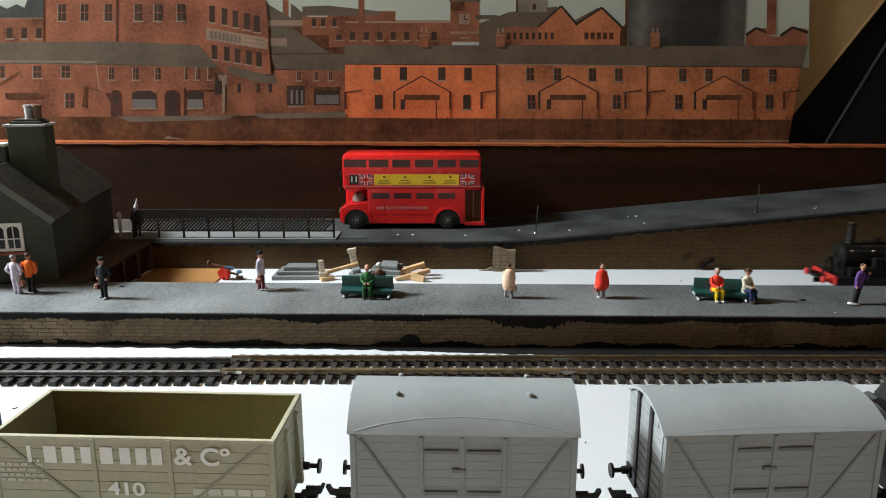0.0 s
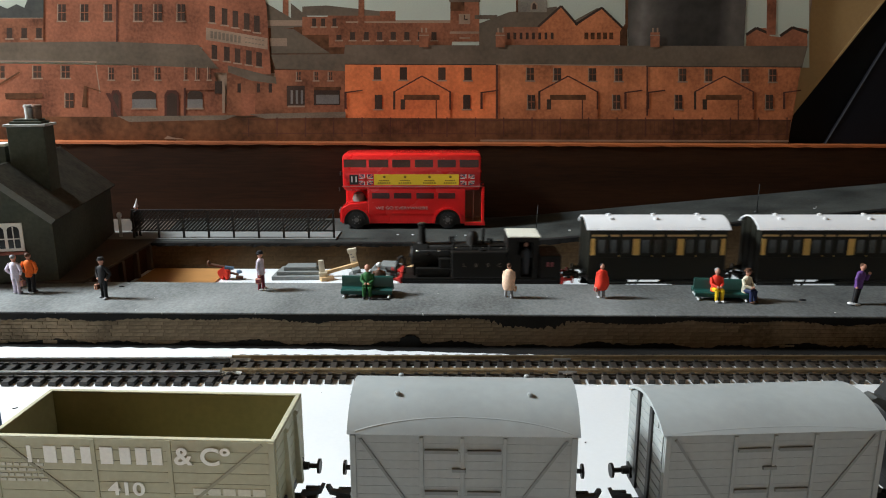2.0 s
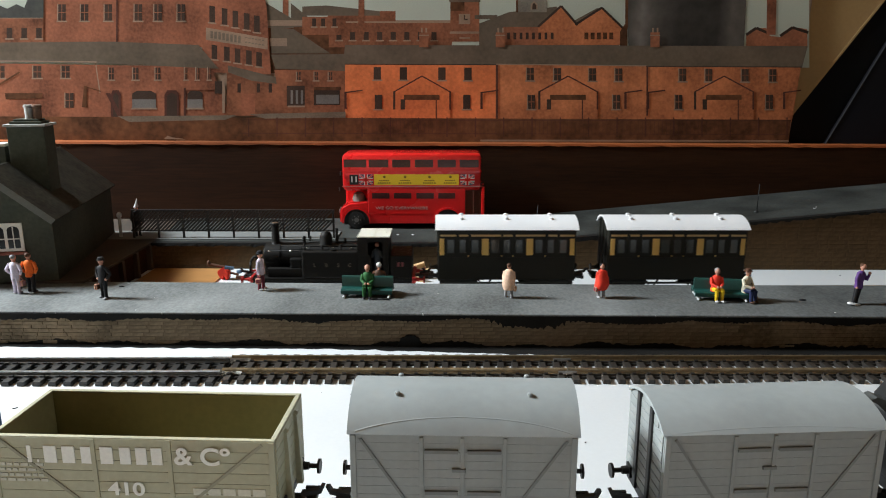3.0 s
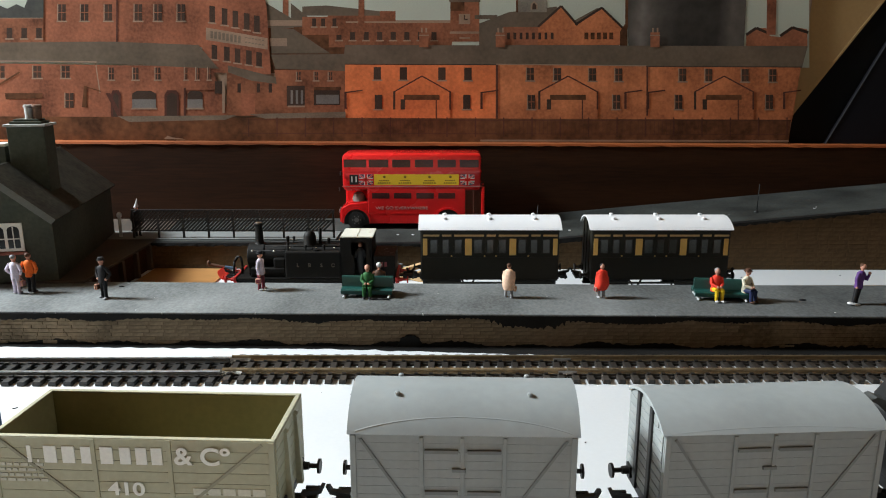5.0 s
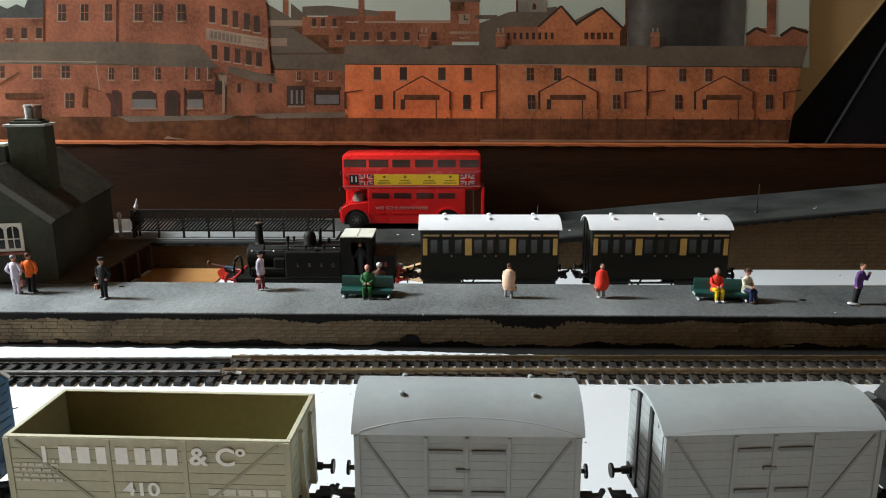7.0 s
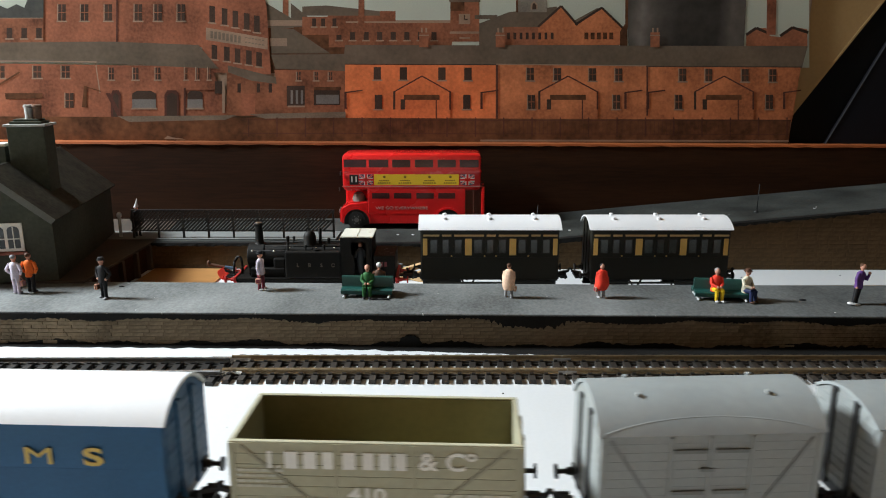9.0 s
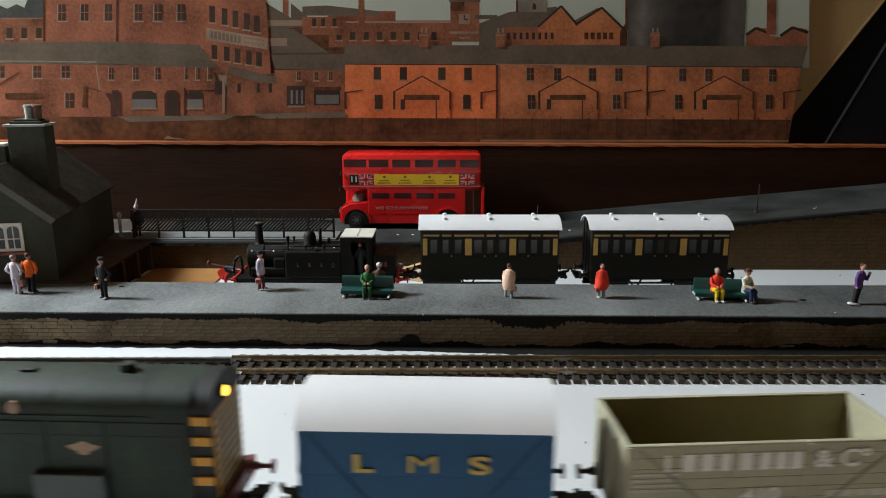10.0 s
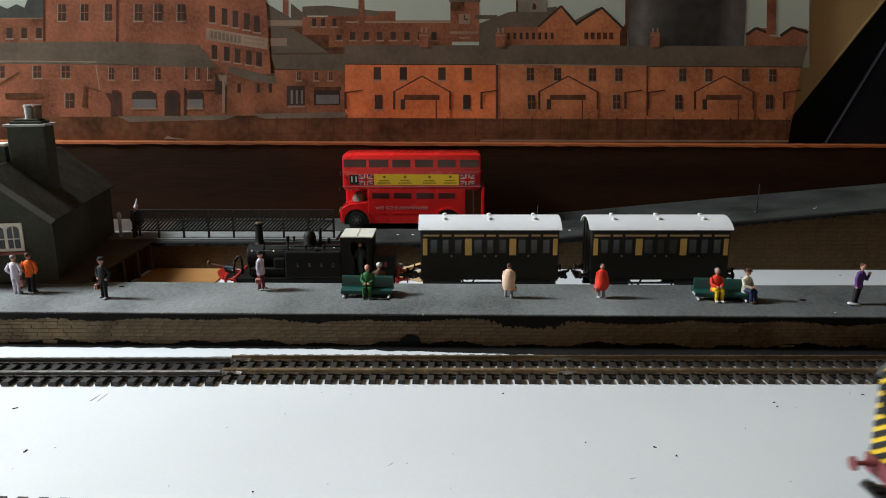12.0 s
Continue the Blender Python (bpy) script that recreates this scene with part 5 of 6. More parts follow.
def diesel_shunter(m):
    t = thing("diesel_shunter", m, "dark green diesel shunting locomotive with wasp stripes and lit headlamps", "locomotive")
    bm = B(); box(bm, -53, 53, -16, 16, 12.6, 15.2, bev=0.3)
    part("footplate", bm, D_BLACK, t)
    bm = B(); box(bm, -50, 50, -10, 10, 4, 12.5)
    part("frames", bm, D_BLACK, t)
    for x in (-27, 0, 27):
        wheelset(t, x, 9.0, True)
    # hood: straight sides under a rounded top
    def hood(w, z):
        n = 36
        return [(-w, 15.2), (w, 15.2)] + [(w * math.cos(math.pi * k / n), z + (52.2 - z) * math.sin(math.pi * k / n) ** 0.72) for k in range(n + 1)]
    bm = B(); prism(bm, hood(13.2, 43.5), -30.4, 45.5, smooth=True)
    hd = part("hood", bm, D_GREEN, t)
    bm = B(); prism(bm, hood(12.6, 42.8), 45.5, 51.6, smooth=True)
    nose = part("nose", bm, D_BLACK, t, "black nose with orange stripes")
    for i, z in enumerate((42.0, 35.6, 29.2, 22.8)):
        for s in (-1, 1):
            bm = B(); box(bm, 45.7, 51.4, min(s * 12.5, s * 13.3), max(s * 12.5, s * 13.3), z - 1.4, z + 1.4, bev=0.15)
            part("stripe", bm, D_ORANGE, nose)
    bm = B(); box(bm, 51.5, 52.1, -11.4, 11.4, 16, 43.5, bev=0.2)
    fr = part("radiator", bm, D_ORANGE, nose, "orange-striped radiator front")
    for i in range(9):
        bm = B(); rbox(bm, pose(52.1, 0, 18 + 2.9 * i, 0, 0, 0), 0.5, 20, 0.9)
        part("slat", bm, D_BLACK, fr)
    bm = B(); cyl(bm, (50.6, -3.5, 47.6), (53.0, -3.5, 47.6), 2.1, seg=16)
    hl = part("headlamp", bm, D_BLACK, nose)
    bm = B(); ball(bm, (53.0, -3.5, 47.6), 1.7, 0.6, 1, 1)
    part("lamp_glass", bm, LAMP_ON, hl, "glowing warm headlamp glass")
    for s in (-1, 1):
        Y = s * 13.2
        bm = B(); box(bm, -30, 34, Y - 0.35, Y + 0.35, 42.6, 43.3, bev=0.15)
        part("hood_moulding", bm, D_GREEN, hd)
        for x0, x1 in ((-29, -16), (-15, 2), (3, 20), (21, 44)):
            bm = B(); box(bm, x0, x1, Y - 0.3, Y + 0.3, 24, 41.4, bev=0.25)
            dr = part("hood_door", bm, D_GREEN, hd)
            bm = B(); box(bm, x0 + 0.8, x1 - 0.8, Y - 0.4, Y + 0.4, 36.6, 37.2)
            part("louvre", bm, D_BLACK, dr)
        bm = B(); cyl(bm, (13.2, Y - 0.45, 33.0), (13.2, Y + 0.45, 33.0), 2.3, seg=16)
        prism(bm, [(8.0, 33.6), (13.2, 35.0), (18.4, 33.6), (16.4, 32.3), (10.0, 32.3)], Y - 0.42, Y + 0.42, "y")
        part("crest", bm, D_TAN, hd, "tan painted crest, unreadable")
        bm = B(); box(bm, -2, 19.5, min(s * 12.8, s * 16), max(s * 12.8, s * 16), 15.2, 25.6, bev=0.5)
        part("battery_box", bm, D_BOX, t, "grey-green battery box")
        bm = B(); box(bm, -28.6, -20.4, min(s * 12.8, s * 16.6), max(s * 12.8, s * 16.6), 25.6, 33.0, bev=0.5)
        part("equipment_box", bm, D_CORAL, t, "coral red equipment box")
        bm = B(); cyl(bm, (-6.5, Y - s * 0.8, 45.4), (-6.5, Y + s * 0.5, 45.4), 1.9, seg=14)
        part("lamp_disc", bm, D_TAN, hd)
        for x in (-24, -6, 24, 41):
            bm = B(); ball(bm, (x, s * 10.8, 47.2), 0.7, 1.8, 1, 0.7)
            part("lifting_eye", bm, D_GREY, hd)
    bm = B(); box(bm, -10, -5.5, -3, -0.5, 52, 52.9, bev=0.2)
    part("hood_hatch", bm, D_BLACK, hd)
    bm = B(); cyl(bm, (22, 0, 51.8), (22, 0, 54.4), 2.4, 2.2, seg=14)
    part("exhaust", bm, D_BLACK, hd)
    for x in (4.0, 31.0):
        bm = B(); prism(bm, hood(13.34, 43.64), x - 0.35, x + 0.35, smooth=True)
        part("hood_band", bm, D_GREEN, hd)
    # cab with rounded roof
    n = 40
    roof = [(16.8 * math.cos(math.pi * k / n), 43.0 + 10.9 * math.sin(math.pi * k / n) ** 0.75) for k in range(n + 1)]
    bm = B(); prism(bm, [(-16.2, 15.2), (16.2, 15.2)] + [(y * 0.96, z - 0.7) for y, z in roof], -52.6, -30.4)
    cab = part("cab", bm, D_GREEN, t)
    bm = B(); prism(bm, roof_arc(17.2, 43.0, 11.4), -53.8, -29.4, smooth=True)
    rf = part("cab_roof", bm, D_ROOF, t, "grey rounded cab roof")
    bm = B(); box(bm, -48, -42, -4, 4, 53.9, 55, bev=0.3); rbox(bm, pose(-37, -6.5, 53.2, 12, 0, 0), 8, 5, 0.5)
    part("roof_hatch", bm, D_ROOF, rf)
    for s in (-1, 1):
        Y = s * 16.2
        bm = B(); box(bm, -37.5, -32.2, Y - 0.25, Y + 0.25, 33.5, 41.2, bev=0.2)
        part("cab_window", bm, GLASS_DK, cab)
        bm = B(); box(bm, -45.8, -39.4, Y - 0.25, Y + 0.25, 17, 41.0, bev=0.2)
        dr = part("cab_door", bm, D_BOX, cab)
        bm = B(); box(bm, -44.8, -40.4, Y - 0.35, Y + 0.35, 32.5, 40, bev=0.2)
        part("door_window", bm, GLASS_DK, dr)
        for x in (-47, -38.6):
            bm = B(); cyl(bm, (x, Y + s * 0.9, 17), (x, Y + s * 0.9, 36), 0.7, seg=8)
            part("handrail", bm, D_GREY, cab)
        bm = B(); box(bm, -38, -30, Y - 0.7, Y + 0.7, 28.2, 30.0, bev=0.3)
        part("cab_step_rail", bm, D_GREY, cab)
    # wasp-striped rear wall
    bm = B(); prism(bm, [(-15.6, 15.4), (15.6, 15.4)] + [(y * 0.93, z - 1.1) for y, z in roof], -53.3, -52.6)
    rear = part("rear_panel", bm, D_YELLOW, t, "yellow rear wall with black stripes")
    edge = [(-15.3, 15.6), (15.3, 15.6)] + [(y * 0.91, z - 1.4) for y, z in roof]
    for i in range(14):
        for s in (-1, 1):
            z = 19.0 + 4.3 * i
            q = clipped([(s * 0.1, z), (s * 17, z - 12.5), (s * 17, z - 10.2), (s * 0.1, z + 2.3)], edge)
            if len(q) > 2:
                bm = B(); prism(bm, q, -53.65, -53.25)
                part("stripe", bm, D_BLACK, rear)
    for s in (-1, 1):
        bm = B(); box(bm, -54.6, -53.2, s * 8.6 - 3.6, s * 8.6 + 3.6, 31.5, 43.0, bev=0.5)
        part("rear_window", bm, GLASS_SMOKED, rear)
    bm = B(); box(bm, -54.4, -53.2, -2.2, 2.2, 33.5, 41.5, bev=0.4)
    part("centre_window", bm, GLASS_SMOKED, rear)
    for e in (-1, 1):
        bm = B(); box(bm, e * 53.6 - 1.0, e * 53.6 + 1.0, -16.2, 16.2, 9.5, 15.6, bev=0.3)
        part("buffer_beam", bm, D_MAROON, t, "maroon buffer beam")
    buffers(t, 109, 14.2, 7.0, D_MAROON); coupling(t, 109)
    return t


D_BOX = mat("grey_green_box", (0.046, 0.060, 0.058), 0.5, var=0.12)

# ---- passenger train ----
T_BLACK = mat("engine_black", (0.0072, 0.0062, 0.0048), 0.6, spec=0.24, var=0.3, bump=0.15)
T_RED = mat("buffer_beam_red", (0.50, 0.03, 0.025), 0.45)
C_BROWN = mat("coach_dark_umber", (0.0125, 0.0125, 0.0085), 0.5, spec=0.3, var=0.2, bump=0.05)
C_OCHRE = mat("coach_ochre", (0.66, 0.43, 0.12), 0.5, var=0.08, bump=0.03)
C_LINE = mat("coach_dull_ochre", (0.46, 0.33, 0.15), 0.5, var=0.1, bump=0.03)
C_GLASS = mat("coach_window", (0.075, 0.085, 0.085), 0.15, var=0.25, bump=0)


def tank_engine(m):
    t = thing("tank_engine", m, "small black tank engine with white cab roof and red buffer beams", "locomotive")
    bm = B(); box(bm, -55, 50, -14.5, 14.5, 10.0, 11.6, bev=0.3)
    part("footplate", bm, T_BLACK, t)
    bm = B(); box(bm, -47, 47, -6.5, 6.5, 3, 10)
    part("frames", bm, T_BLACK, t)
    for x in (-24, -1, 22):
        wheelset(t, x, 8.0, True)
    for s in (-1, 1):
        bm = B(); box(bm, -26, 24, s * 11 - 0.4, s * 11 + 0.4, 6.2, 8.2, bev=0.2)
        part("coupling_rod", bm, METAL, t)
        bm = B(); box(bm, -55, 49, s * 13.4 - 0.5, s * 13.4 + 0.5, 1.2, 10.2, bev=0.2)
        part("valance", bm, T_BLACK, t)
        bm = B(); box(bm, -45, -22.6, min(s * 7, s * 12.6), max(s * 7, s * 12.6), 11.5, 17.6, bev=0.6); box(bm, -30, -22.4, min(s * 7, s * 12), max(s * 7, s * 12), 17, 24, bev=0.8)
        part("sandbox", bm, T_BLACK, t)
        bm = B(); box(bm, -22, 14, min(s * 8, s * 14.6), max(s * 8, s * 14.6), 11.6, 29.2, bev=0.9)
        tank = part("side_tank", bm, T_BLACK, t)
        for ch, x in zip("LBSC", (-13.5, -6.0, 1.6, 9.0)):
            o = lettering(ch, 2.3, LETTER_GOLD, pose(0, -14.75, 20.2), tank, name="letter") if s < 0 else None
            if o:
                o.matrix_basis = at_mm(x, 0, 0)
        bm = B(); cyl(bm, (-2, s * 11, 29.1), (-2, s * 11, 30.2), 2.2, seg=14)
        part("tank_filler", bm, T_BLACK, tank)
    bm = B(); cyl(bm, (-38, 0, 23.6), (14, 0, 23.6), 8.0, seg=28)
    for x in (-24, -6, 10):
        cyl(bm, (x - 0.5, 0, 23.6), (x + 0.5, 0, 23.6), 8.25, seg=28)
    boil = part("boiler", bm, T_BLACK, t)
    bm = B(); cyl(bm, (-47.5, 0, 23.4), (-37.4, 0, 23.4), 8.7, seg=28); box(bm, -47, -38, -8, 8, 11.5, 22)
    sm = part("smokebox", bm, T_BLACK, t)
    bm = B(); cyl(bm, (-48.6, 0, 23.4), (-47.4, 0, 23.4), 6.0, 6.8, seg=24); cyl(bm, (-49.8, 0, 23.4), (-48.4, 0, 23.4), 1.0, seg=8)
    rbox(bm, pose(-49.6, 0, 24, 40, 0, 0), 0.6, 5, 0.7)
    part("smokebox_door", bm, T_BLACK, sm)
    bm = B(); lathe(bm, [(30.6, 4.4, 4.4), (31.6, 3.2, 3.2), (33.5, 2.7, 2.7), (43.6, 2.25, 2.25), (43.9, 2.9, 2.9), (44.9, 3.0, 3.0), (45.4, 2.4, 2.4)], (-41.2, 0, 0), 22)
    ch = part("chimney", bm, T_BLACK, t)
    bm = B(); lathe(bm, [(45.3, 2.2, 2.2), (45.6, 1.9, 1.9)], (-41.2, 0, 0), 18)
    part("chimney_cap", bm, CAP_BROWN, ch)
    bm = B(); lathe(bm, [(30.0, 5.0, 5.0), (31.5, 4.2, 4.2), (36.5, 4.0, 4.0), (38.6, 3.2, 3.2), (39.8, 1.5, 1.5)], (-8, 0, 0), 22)
    part("dome", bm, T_BLACK, boil)
    for x, h in ((-22.5, 36.4), (-1, 42.0), (4.6, 35.0)):
        bm = B(); lathe(bm, [(30.5, 1.3, 1.3), (33, 0.9, 0.9), (h - 1, 1.2, 1.2), (h, 0.7, 0.7)], (x, 0, 0), 10)
        part("safety_valve", bm, T_BLACK, boil)
    for s in (-1, 1):
        bm = B(); cyl(bm, (-45, s * 8.9, 28.4), (12, s * 8.9, 28.4), 0.35, seg=6)
        hr = part("handrail", bm, T_BLACK, boil)
        for x in (-44, -30, -18, -2):
            bm = B(); ball(bm, (x, s * 9.0, 28.4), 0.8, seg=8)
            part("handrail_knob", bm, BRIGHT, hr)
    # pipes, pump and valve gear along the tank tops
    for s in (-1, 1):
        bm = B(); cyl(bm, (-36, s * 6.5, 31.0), (13, s * 6.5, 31.0), 0.45, seg=6); cyl(bm, (-18, s * 6.5, 31.0), (-18, s * 9.5, 29.0), 0.45, seg=6)
        part("pipe", bm, T_BLACK, boil)
        for x, h in ((-20.5, 34.0), (-9, 32.6), (3, 33.0)):
            bm = B(); lathe(bm, [(27.4, 0.9, 0.9), (h - 1.6, 0.6, 0.6), (h - 1.3, 1.1, 1.1), (h, 0.8, 0.8)], (x, s * 10, 0), 10)
            part("valve", bm, T_BLACK, boil)
        for x in (-19, -2, 10):
            bm = B(); ball(bm, (x, s * 11.0, 31.0), 0.55, seg=8)
            part("tap", bm, BRIGHT, boil)
    # cab: spectacle plates, low sides, open door and white roof
    bm = B(); box(bm, 14, 34.2, -14.2, 14.2, 11.5, 12.6)
    cab = part("cab", bm, T_BLACK, t)
    for q in ((14, 15.2, -14.2, 14.2, 12.5, 38.2), (33, 34.2, -14.2, 14.2, 12.5, 38.2), (15.2, 33, 13.4, 14.2, 12.5, 33), (15.2, 23, -14.6, -13.8, 12.5, 27), (30.5, 33, -14.6, -13.8, 12.5, 38.2), (15.2, 21, -14.6, -13.8, 27, 38.2), (21, 30.5, -14.6, -13.8, 35.6, 38.2)):
        bm = B(); box(bm, *q, bev=0.1)
        part("cab_plate", bm, T_BLACK, cab)
    bm = B()
    pts = [(-14.6, 38.4), (12.0, 38.4), (12.0, 39.2), (-14.6, 39.2)]
    prism(bm, pts, 14.2, 35.2); box(bm, 24.5, 24.9, -14, 11.6, 39.1, 39.5); rbox(bm, pose(31.5, 2, 39.3, 0, 0, 8), 1.2, 7, 0.5)
    bmesh.ops.bevel(bm, geom=[e for e in bm.edges if e.calc_length() > 15], offset=0.25, segments=2, affect="EDGES")
    part("cab_roof", bm, CAB_CREAM, cab, "cream-white cab roof")
    bm = B()
    lathe(bm, [(14, 2.2, 1.8), (22, 2.4, 1.9), (28, 2.9, 2.0), (30, 2.2, 1.6), (31, 0.9, 0.9)], (26.5, -10.5, 0), 12)
    ball(bm, (26.5, -10.5, 33), 1.6, mi=1); cyl(bm, (24, -11, 29), (23.2, -13, 25), 0.9, 0.8, 8); cyl(bm, (29, -11, 29), (29.6, -13, 25), 0.9, 0.8, 8)
    part("crew_figure", bm, [CREW_BLUE, SKIN_DK], cab, "small painted figure in dark overalls")
    bm = B(); box(bm, 35.2, 49, -14.2, 14.2, 11.5, 26.5, bev=0.5)
    part("bunker", bm, T_BLACK, t)
    bm = B()
    rnd = random.Random(8)
    for i in range(40):
        ball(bm, (rnd.uniform(37, 47.5), rnd.uniform(-12, 12), 26.2), rnd.uniform(0.5, 0.9), 1, 1.2, 0.8, seg=6)
    tagged(part("coal", bm, PRINT_BLACK, t), kind="stuff")
    for e in (-1, 1):
        xb = 50 if e > 0 else -55
        bm = B(); box(bm, xb - 0.8, xb + 0.8, -15, 15, 6.6, 12.4, bev=0.25)
        part("buffer_beam", bm, T_RED, t, "red buffer beam")
    # brake hose looped over the front beam, and a dull number on the bunker
    bm = B()
    pts = [(-56.5, 7.0), (-58.6, 12.0), (-57.6, 20.0), (-55.4, 23.4), (-53.2, 22.6), (-52.6, 17.0), (-53.0, 12.0)]
    for p, q in zip(pts, pts[1:]):
        cyl(bm, (p[0], -3.5, p[1]), (q[0], -3.5, q[1]), 0.85, seg=8)
    part("brake_hose", bm, T_BLACK, t, "black looped hose")
    bm = B(); box(bm, 39.6, 41.2, -14.5, -14.1, 19.4, 22.2); box(bm, 42.2, 43.8, -14.5, -14.1, 19.4, 22.2)
    part("number_bars", bm, D_MAROON, t)
    shift = Matrix.Translation((-0.0025, 0, 0))
    before = set(t.children)
    buffers(t, 106, 9.8, 6.0, T_RED); coupling(t, 106)
    for ob in set(t.children) - before:
        ob.matrix_basis = shift @ ob.matrix_basis
    return t


CREW_BLUE, SKIN_DK = mat("crew_overalls", (0.035, 0.045, 0.06), 0.6), mat("crew_skin", (0.40, 0.20, 0.14), 0.6)
CAB_CREAM = mat("cream_roof_paint", (0.66, 0.65, 0.56), 0.5, var=0.1, bump=0.1)
LETTER_GOLD = mat("dull_gold_lettering", (0.13, 0.11, 0.075), 0.5, bump=0)
CAP_BROWN = mat("copper_brown_cap", (0.13, 0.085, 0.05), 0.4, 0.4)


def coach(m, label):
    t = thing("passenger_coach", m, label, "coach", "passenger coaches")
    L, W, z0, e = 88.4, 31.0, 10.8, 44.0
    underframe(t, L - 2, 50)
    bm = B(); box(bm, -L / 2, L / 2, -W / 2, W / 2, z0, e, bev=0.5)
    body = part("body", bm, C_BROWN, t)
    n = 20
    for x in (-1, 1):
        bm = B()
        arc = [(y, e - 0.3 + q) for y, q in bow(W / 2 - 0.4, 5.6, n)]
        prism(bm, arc, min(x * L / 2, x * (L / 2 - 1)), max(x * L / 2, x * (L / 2 - 1)))
        part("end", bm, C_BROWN, t)
        for y in (-9, 0, 9):
            bm = B(); box(bm, min(x * L / 2, x * (L / 2 + 0.5)), max(x * L / 2, x * (L / 2 + 0.5)), y - 0.4, y + 0.4, z0 + 1, e + 3)
            part("end_moulding", bm, C_BROWN, t)
    bm = B()
    prism(bm, roof_arc(W / 2 + 1.1, e, 6.4), -L / 2 - 1.6, L / 2 + 1.6, smooth=True)
    rf = part("roof", bm, ROOF_WHITE, t, "white rounded roof")
    for s in (-1, 1):
        rain_strip(rf, L + 2, W / 2 + 1.1, e, 6.4, s, 1.3, 0.9, ROOF_WHITE)
        Y = s * W / 2
        for x, w in ((-41.5, 2.8), (-13.8, 4.4), (14.6, 4.3), (41.8, 2.9)):
            bm = B(); box(bm, x - w / 2, x + w / 2, Y - 0.25, Y + 0.25, 27.2, 38.1, bev=0.15)
            part("ochre_panel", bm, C_OCHRE, body, "ochre side panel")
        for x, w in ((-36.0, 4.7), (-28.4, 4.1), (-20.4, 4.6), (-7.7, 5.2), (0.0, 4.2), (7.9, 4.6), (20.5, 4.8), (28.1, 4.1), (36.1, 4.6)):
            bm = B(); box(bm, x - w / 2, x + w / 2, Y - 0.12, Y + 0.3, 28.6, 37.6, bev=0.3)
            wn2 = part("window", bm, C_GLASS, body)
            bm = B()
            box(bm, x - w / 2 - 0.5, x - w / 2, Y - 0.3, Y + 0.3, 28.2, 38.0); box(bm, x + w / 2, x + w / 2 + 0.5, Y - 0.3, Y + 0.3, 28.2, 38.0)
            box(bm, x - w / 2, x + w / 2, Y - 0.3, Y + 0.3, 37.6, 38.0); box(bm, x - w / 2, x + w / 2, Y - 0.3, Y + 0.3, 28.2, 28.6)
            part("frame", bm, C_BROWN, wn2)
        for x0, x1 in ((-42.6, -32.5), (-30.6, -24.8), (-22.9, -3.9), (-2.3, 3.7), (5.5, 24.4), (26.3, 32.1), (33.9, 43.3)):
            bm = B(); box(bm, x0, x1, Y - 0.2, Y + 0.3, 39.5, 40.8, bev=0.12)
            part("frieze_panel", bm, C_LINE, body, "dull ochre frieze panel")
        for z in (25.6, 42.6):
            bm = B(); box(bm, -L / 2 + 0.5, L / 2 - 0.5, Y - 0.25, Y + 0.25, z - 0.3, z + 0.3)
            part("beading", bm, C_BROWN, body)
        for x in (-24.6, -3.4, 4.0, 24.6):
            bm = B(); ball(bm, (x, Y + s * 0.4, 26.8), 0.55, seg=8)
            part("door_handle", bm, BRASS, body)
        bm = B(); box(bm, -L / 2 + 4, L / 2 - 4, min(s * 15, s * 17), max(s * 15, s * 17), 8.6, 9.4)
        part("step_board", bm, C_BROWN, t)
        for x0, x1 in ((-L / 2 + 1, -18.5), (11.5, L / 2 - 1)):
            bm = B(); box(bm, x0, x1, min(s * 15.2, s * 16.8), max(s * 15.2, s * 16.8), 0.2, 1.2, bev=0.15)
            lower = part("lower_step", bm, BLACK, t)
            for k in range(5):
                xk = x0 + 1.5 + (x1 - x0 - 3) * k / 4
                bm = B(); box(bm, xk - 0.4, xk + 0.4, min(s * 15.4, s * 16.0), max(s * 15.4, s * 16.0), 1.0, 9.0)
                part("step_hanger", bm, BLACK, lower)
            # Solid black plate, added to stand in for the dark wheels and guards.
            bm = B(); box(bm, x0, x1, min(s * 12.6, s * 13.4), max(s * 12.6, s * 13.4), 0.2, 10.6)
            part("running_gear_blank", bm, BLACK, t)
    for x in (-29, 0, 29):
        for y in (-7.5, 0.5):
            z = e + bow_z(16.6, 6.4, y)
            bm = B(); lathe(bm, [(-0.3, 1.2, 1.2), (0.4, 1.0, 1.0), (0.5, 1.5, 1.3), (1.1, 1.3, 1.1), (1.4, 0.5, 0.5)], (x, y, z), 12)
            part("roof_vent", bm, ROOF_WHITE, rf)
    for x in (-14, 12):
        for s in (-1, 1):
            bm = B(); prism(bm, [(x - 5, 10.6), (x - 3.8, 10.6), (x + 0.2, 4.2), (x + 4.2, 10.6), (x + 5.4, 10.6), (x + 0.6, 3.0), (x - 0.2, 3.0)], s * 11 - 0.4, s * 11 + 0.4, "y")
            part("brake_hanger", bm, BLACK, t)
    buffers(t, L, 12.6, 5.0); coupling(t, L)
    return t


BRASS = mat("dull_brass", (0.45, 0.30, 0.10), 0.35, 0.9)


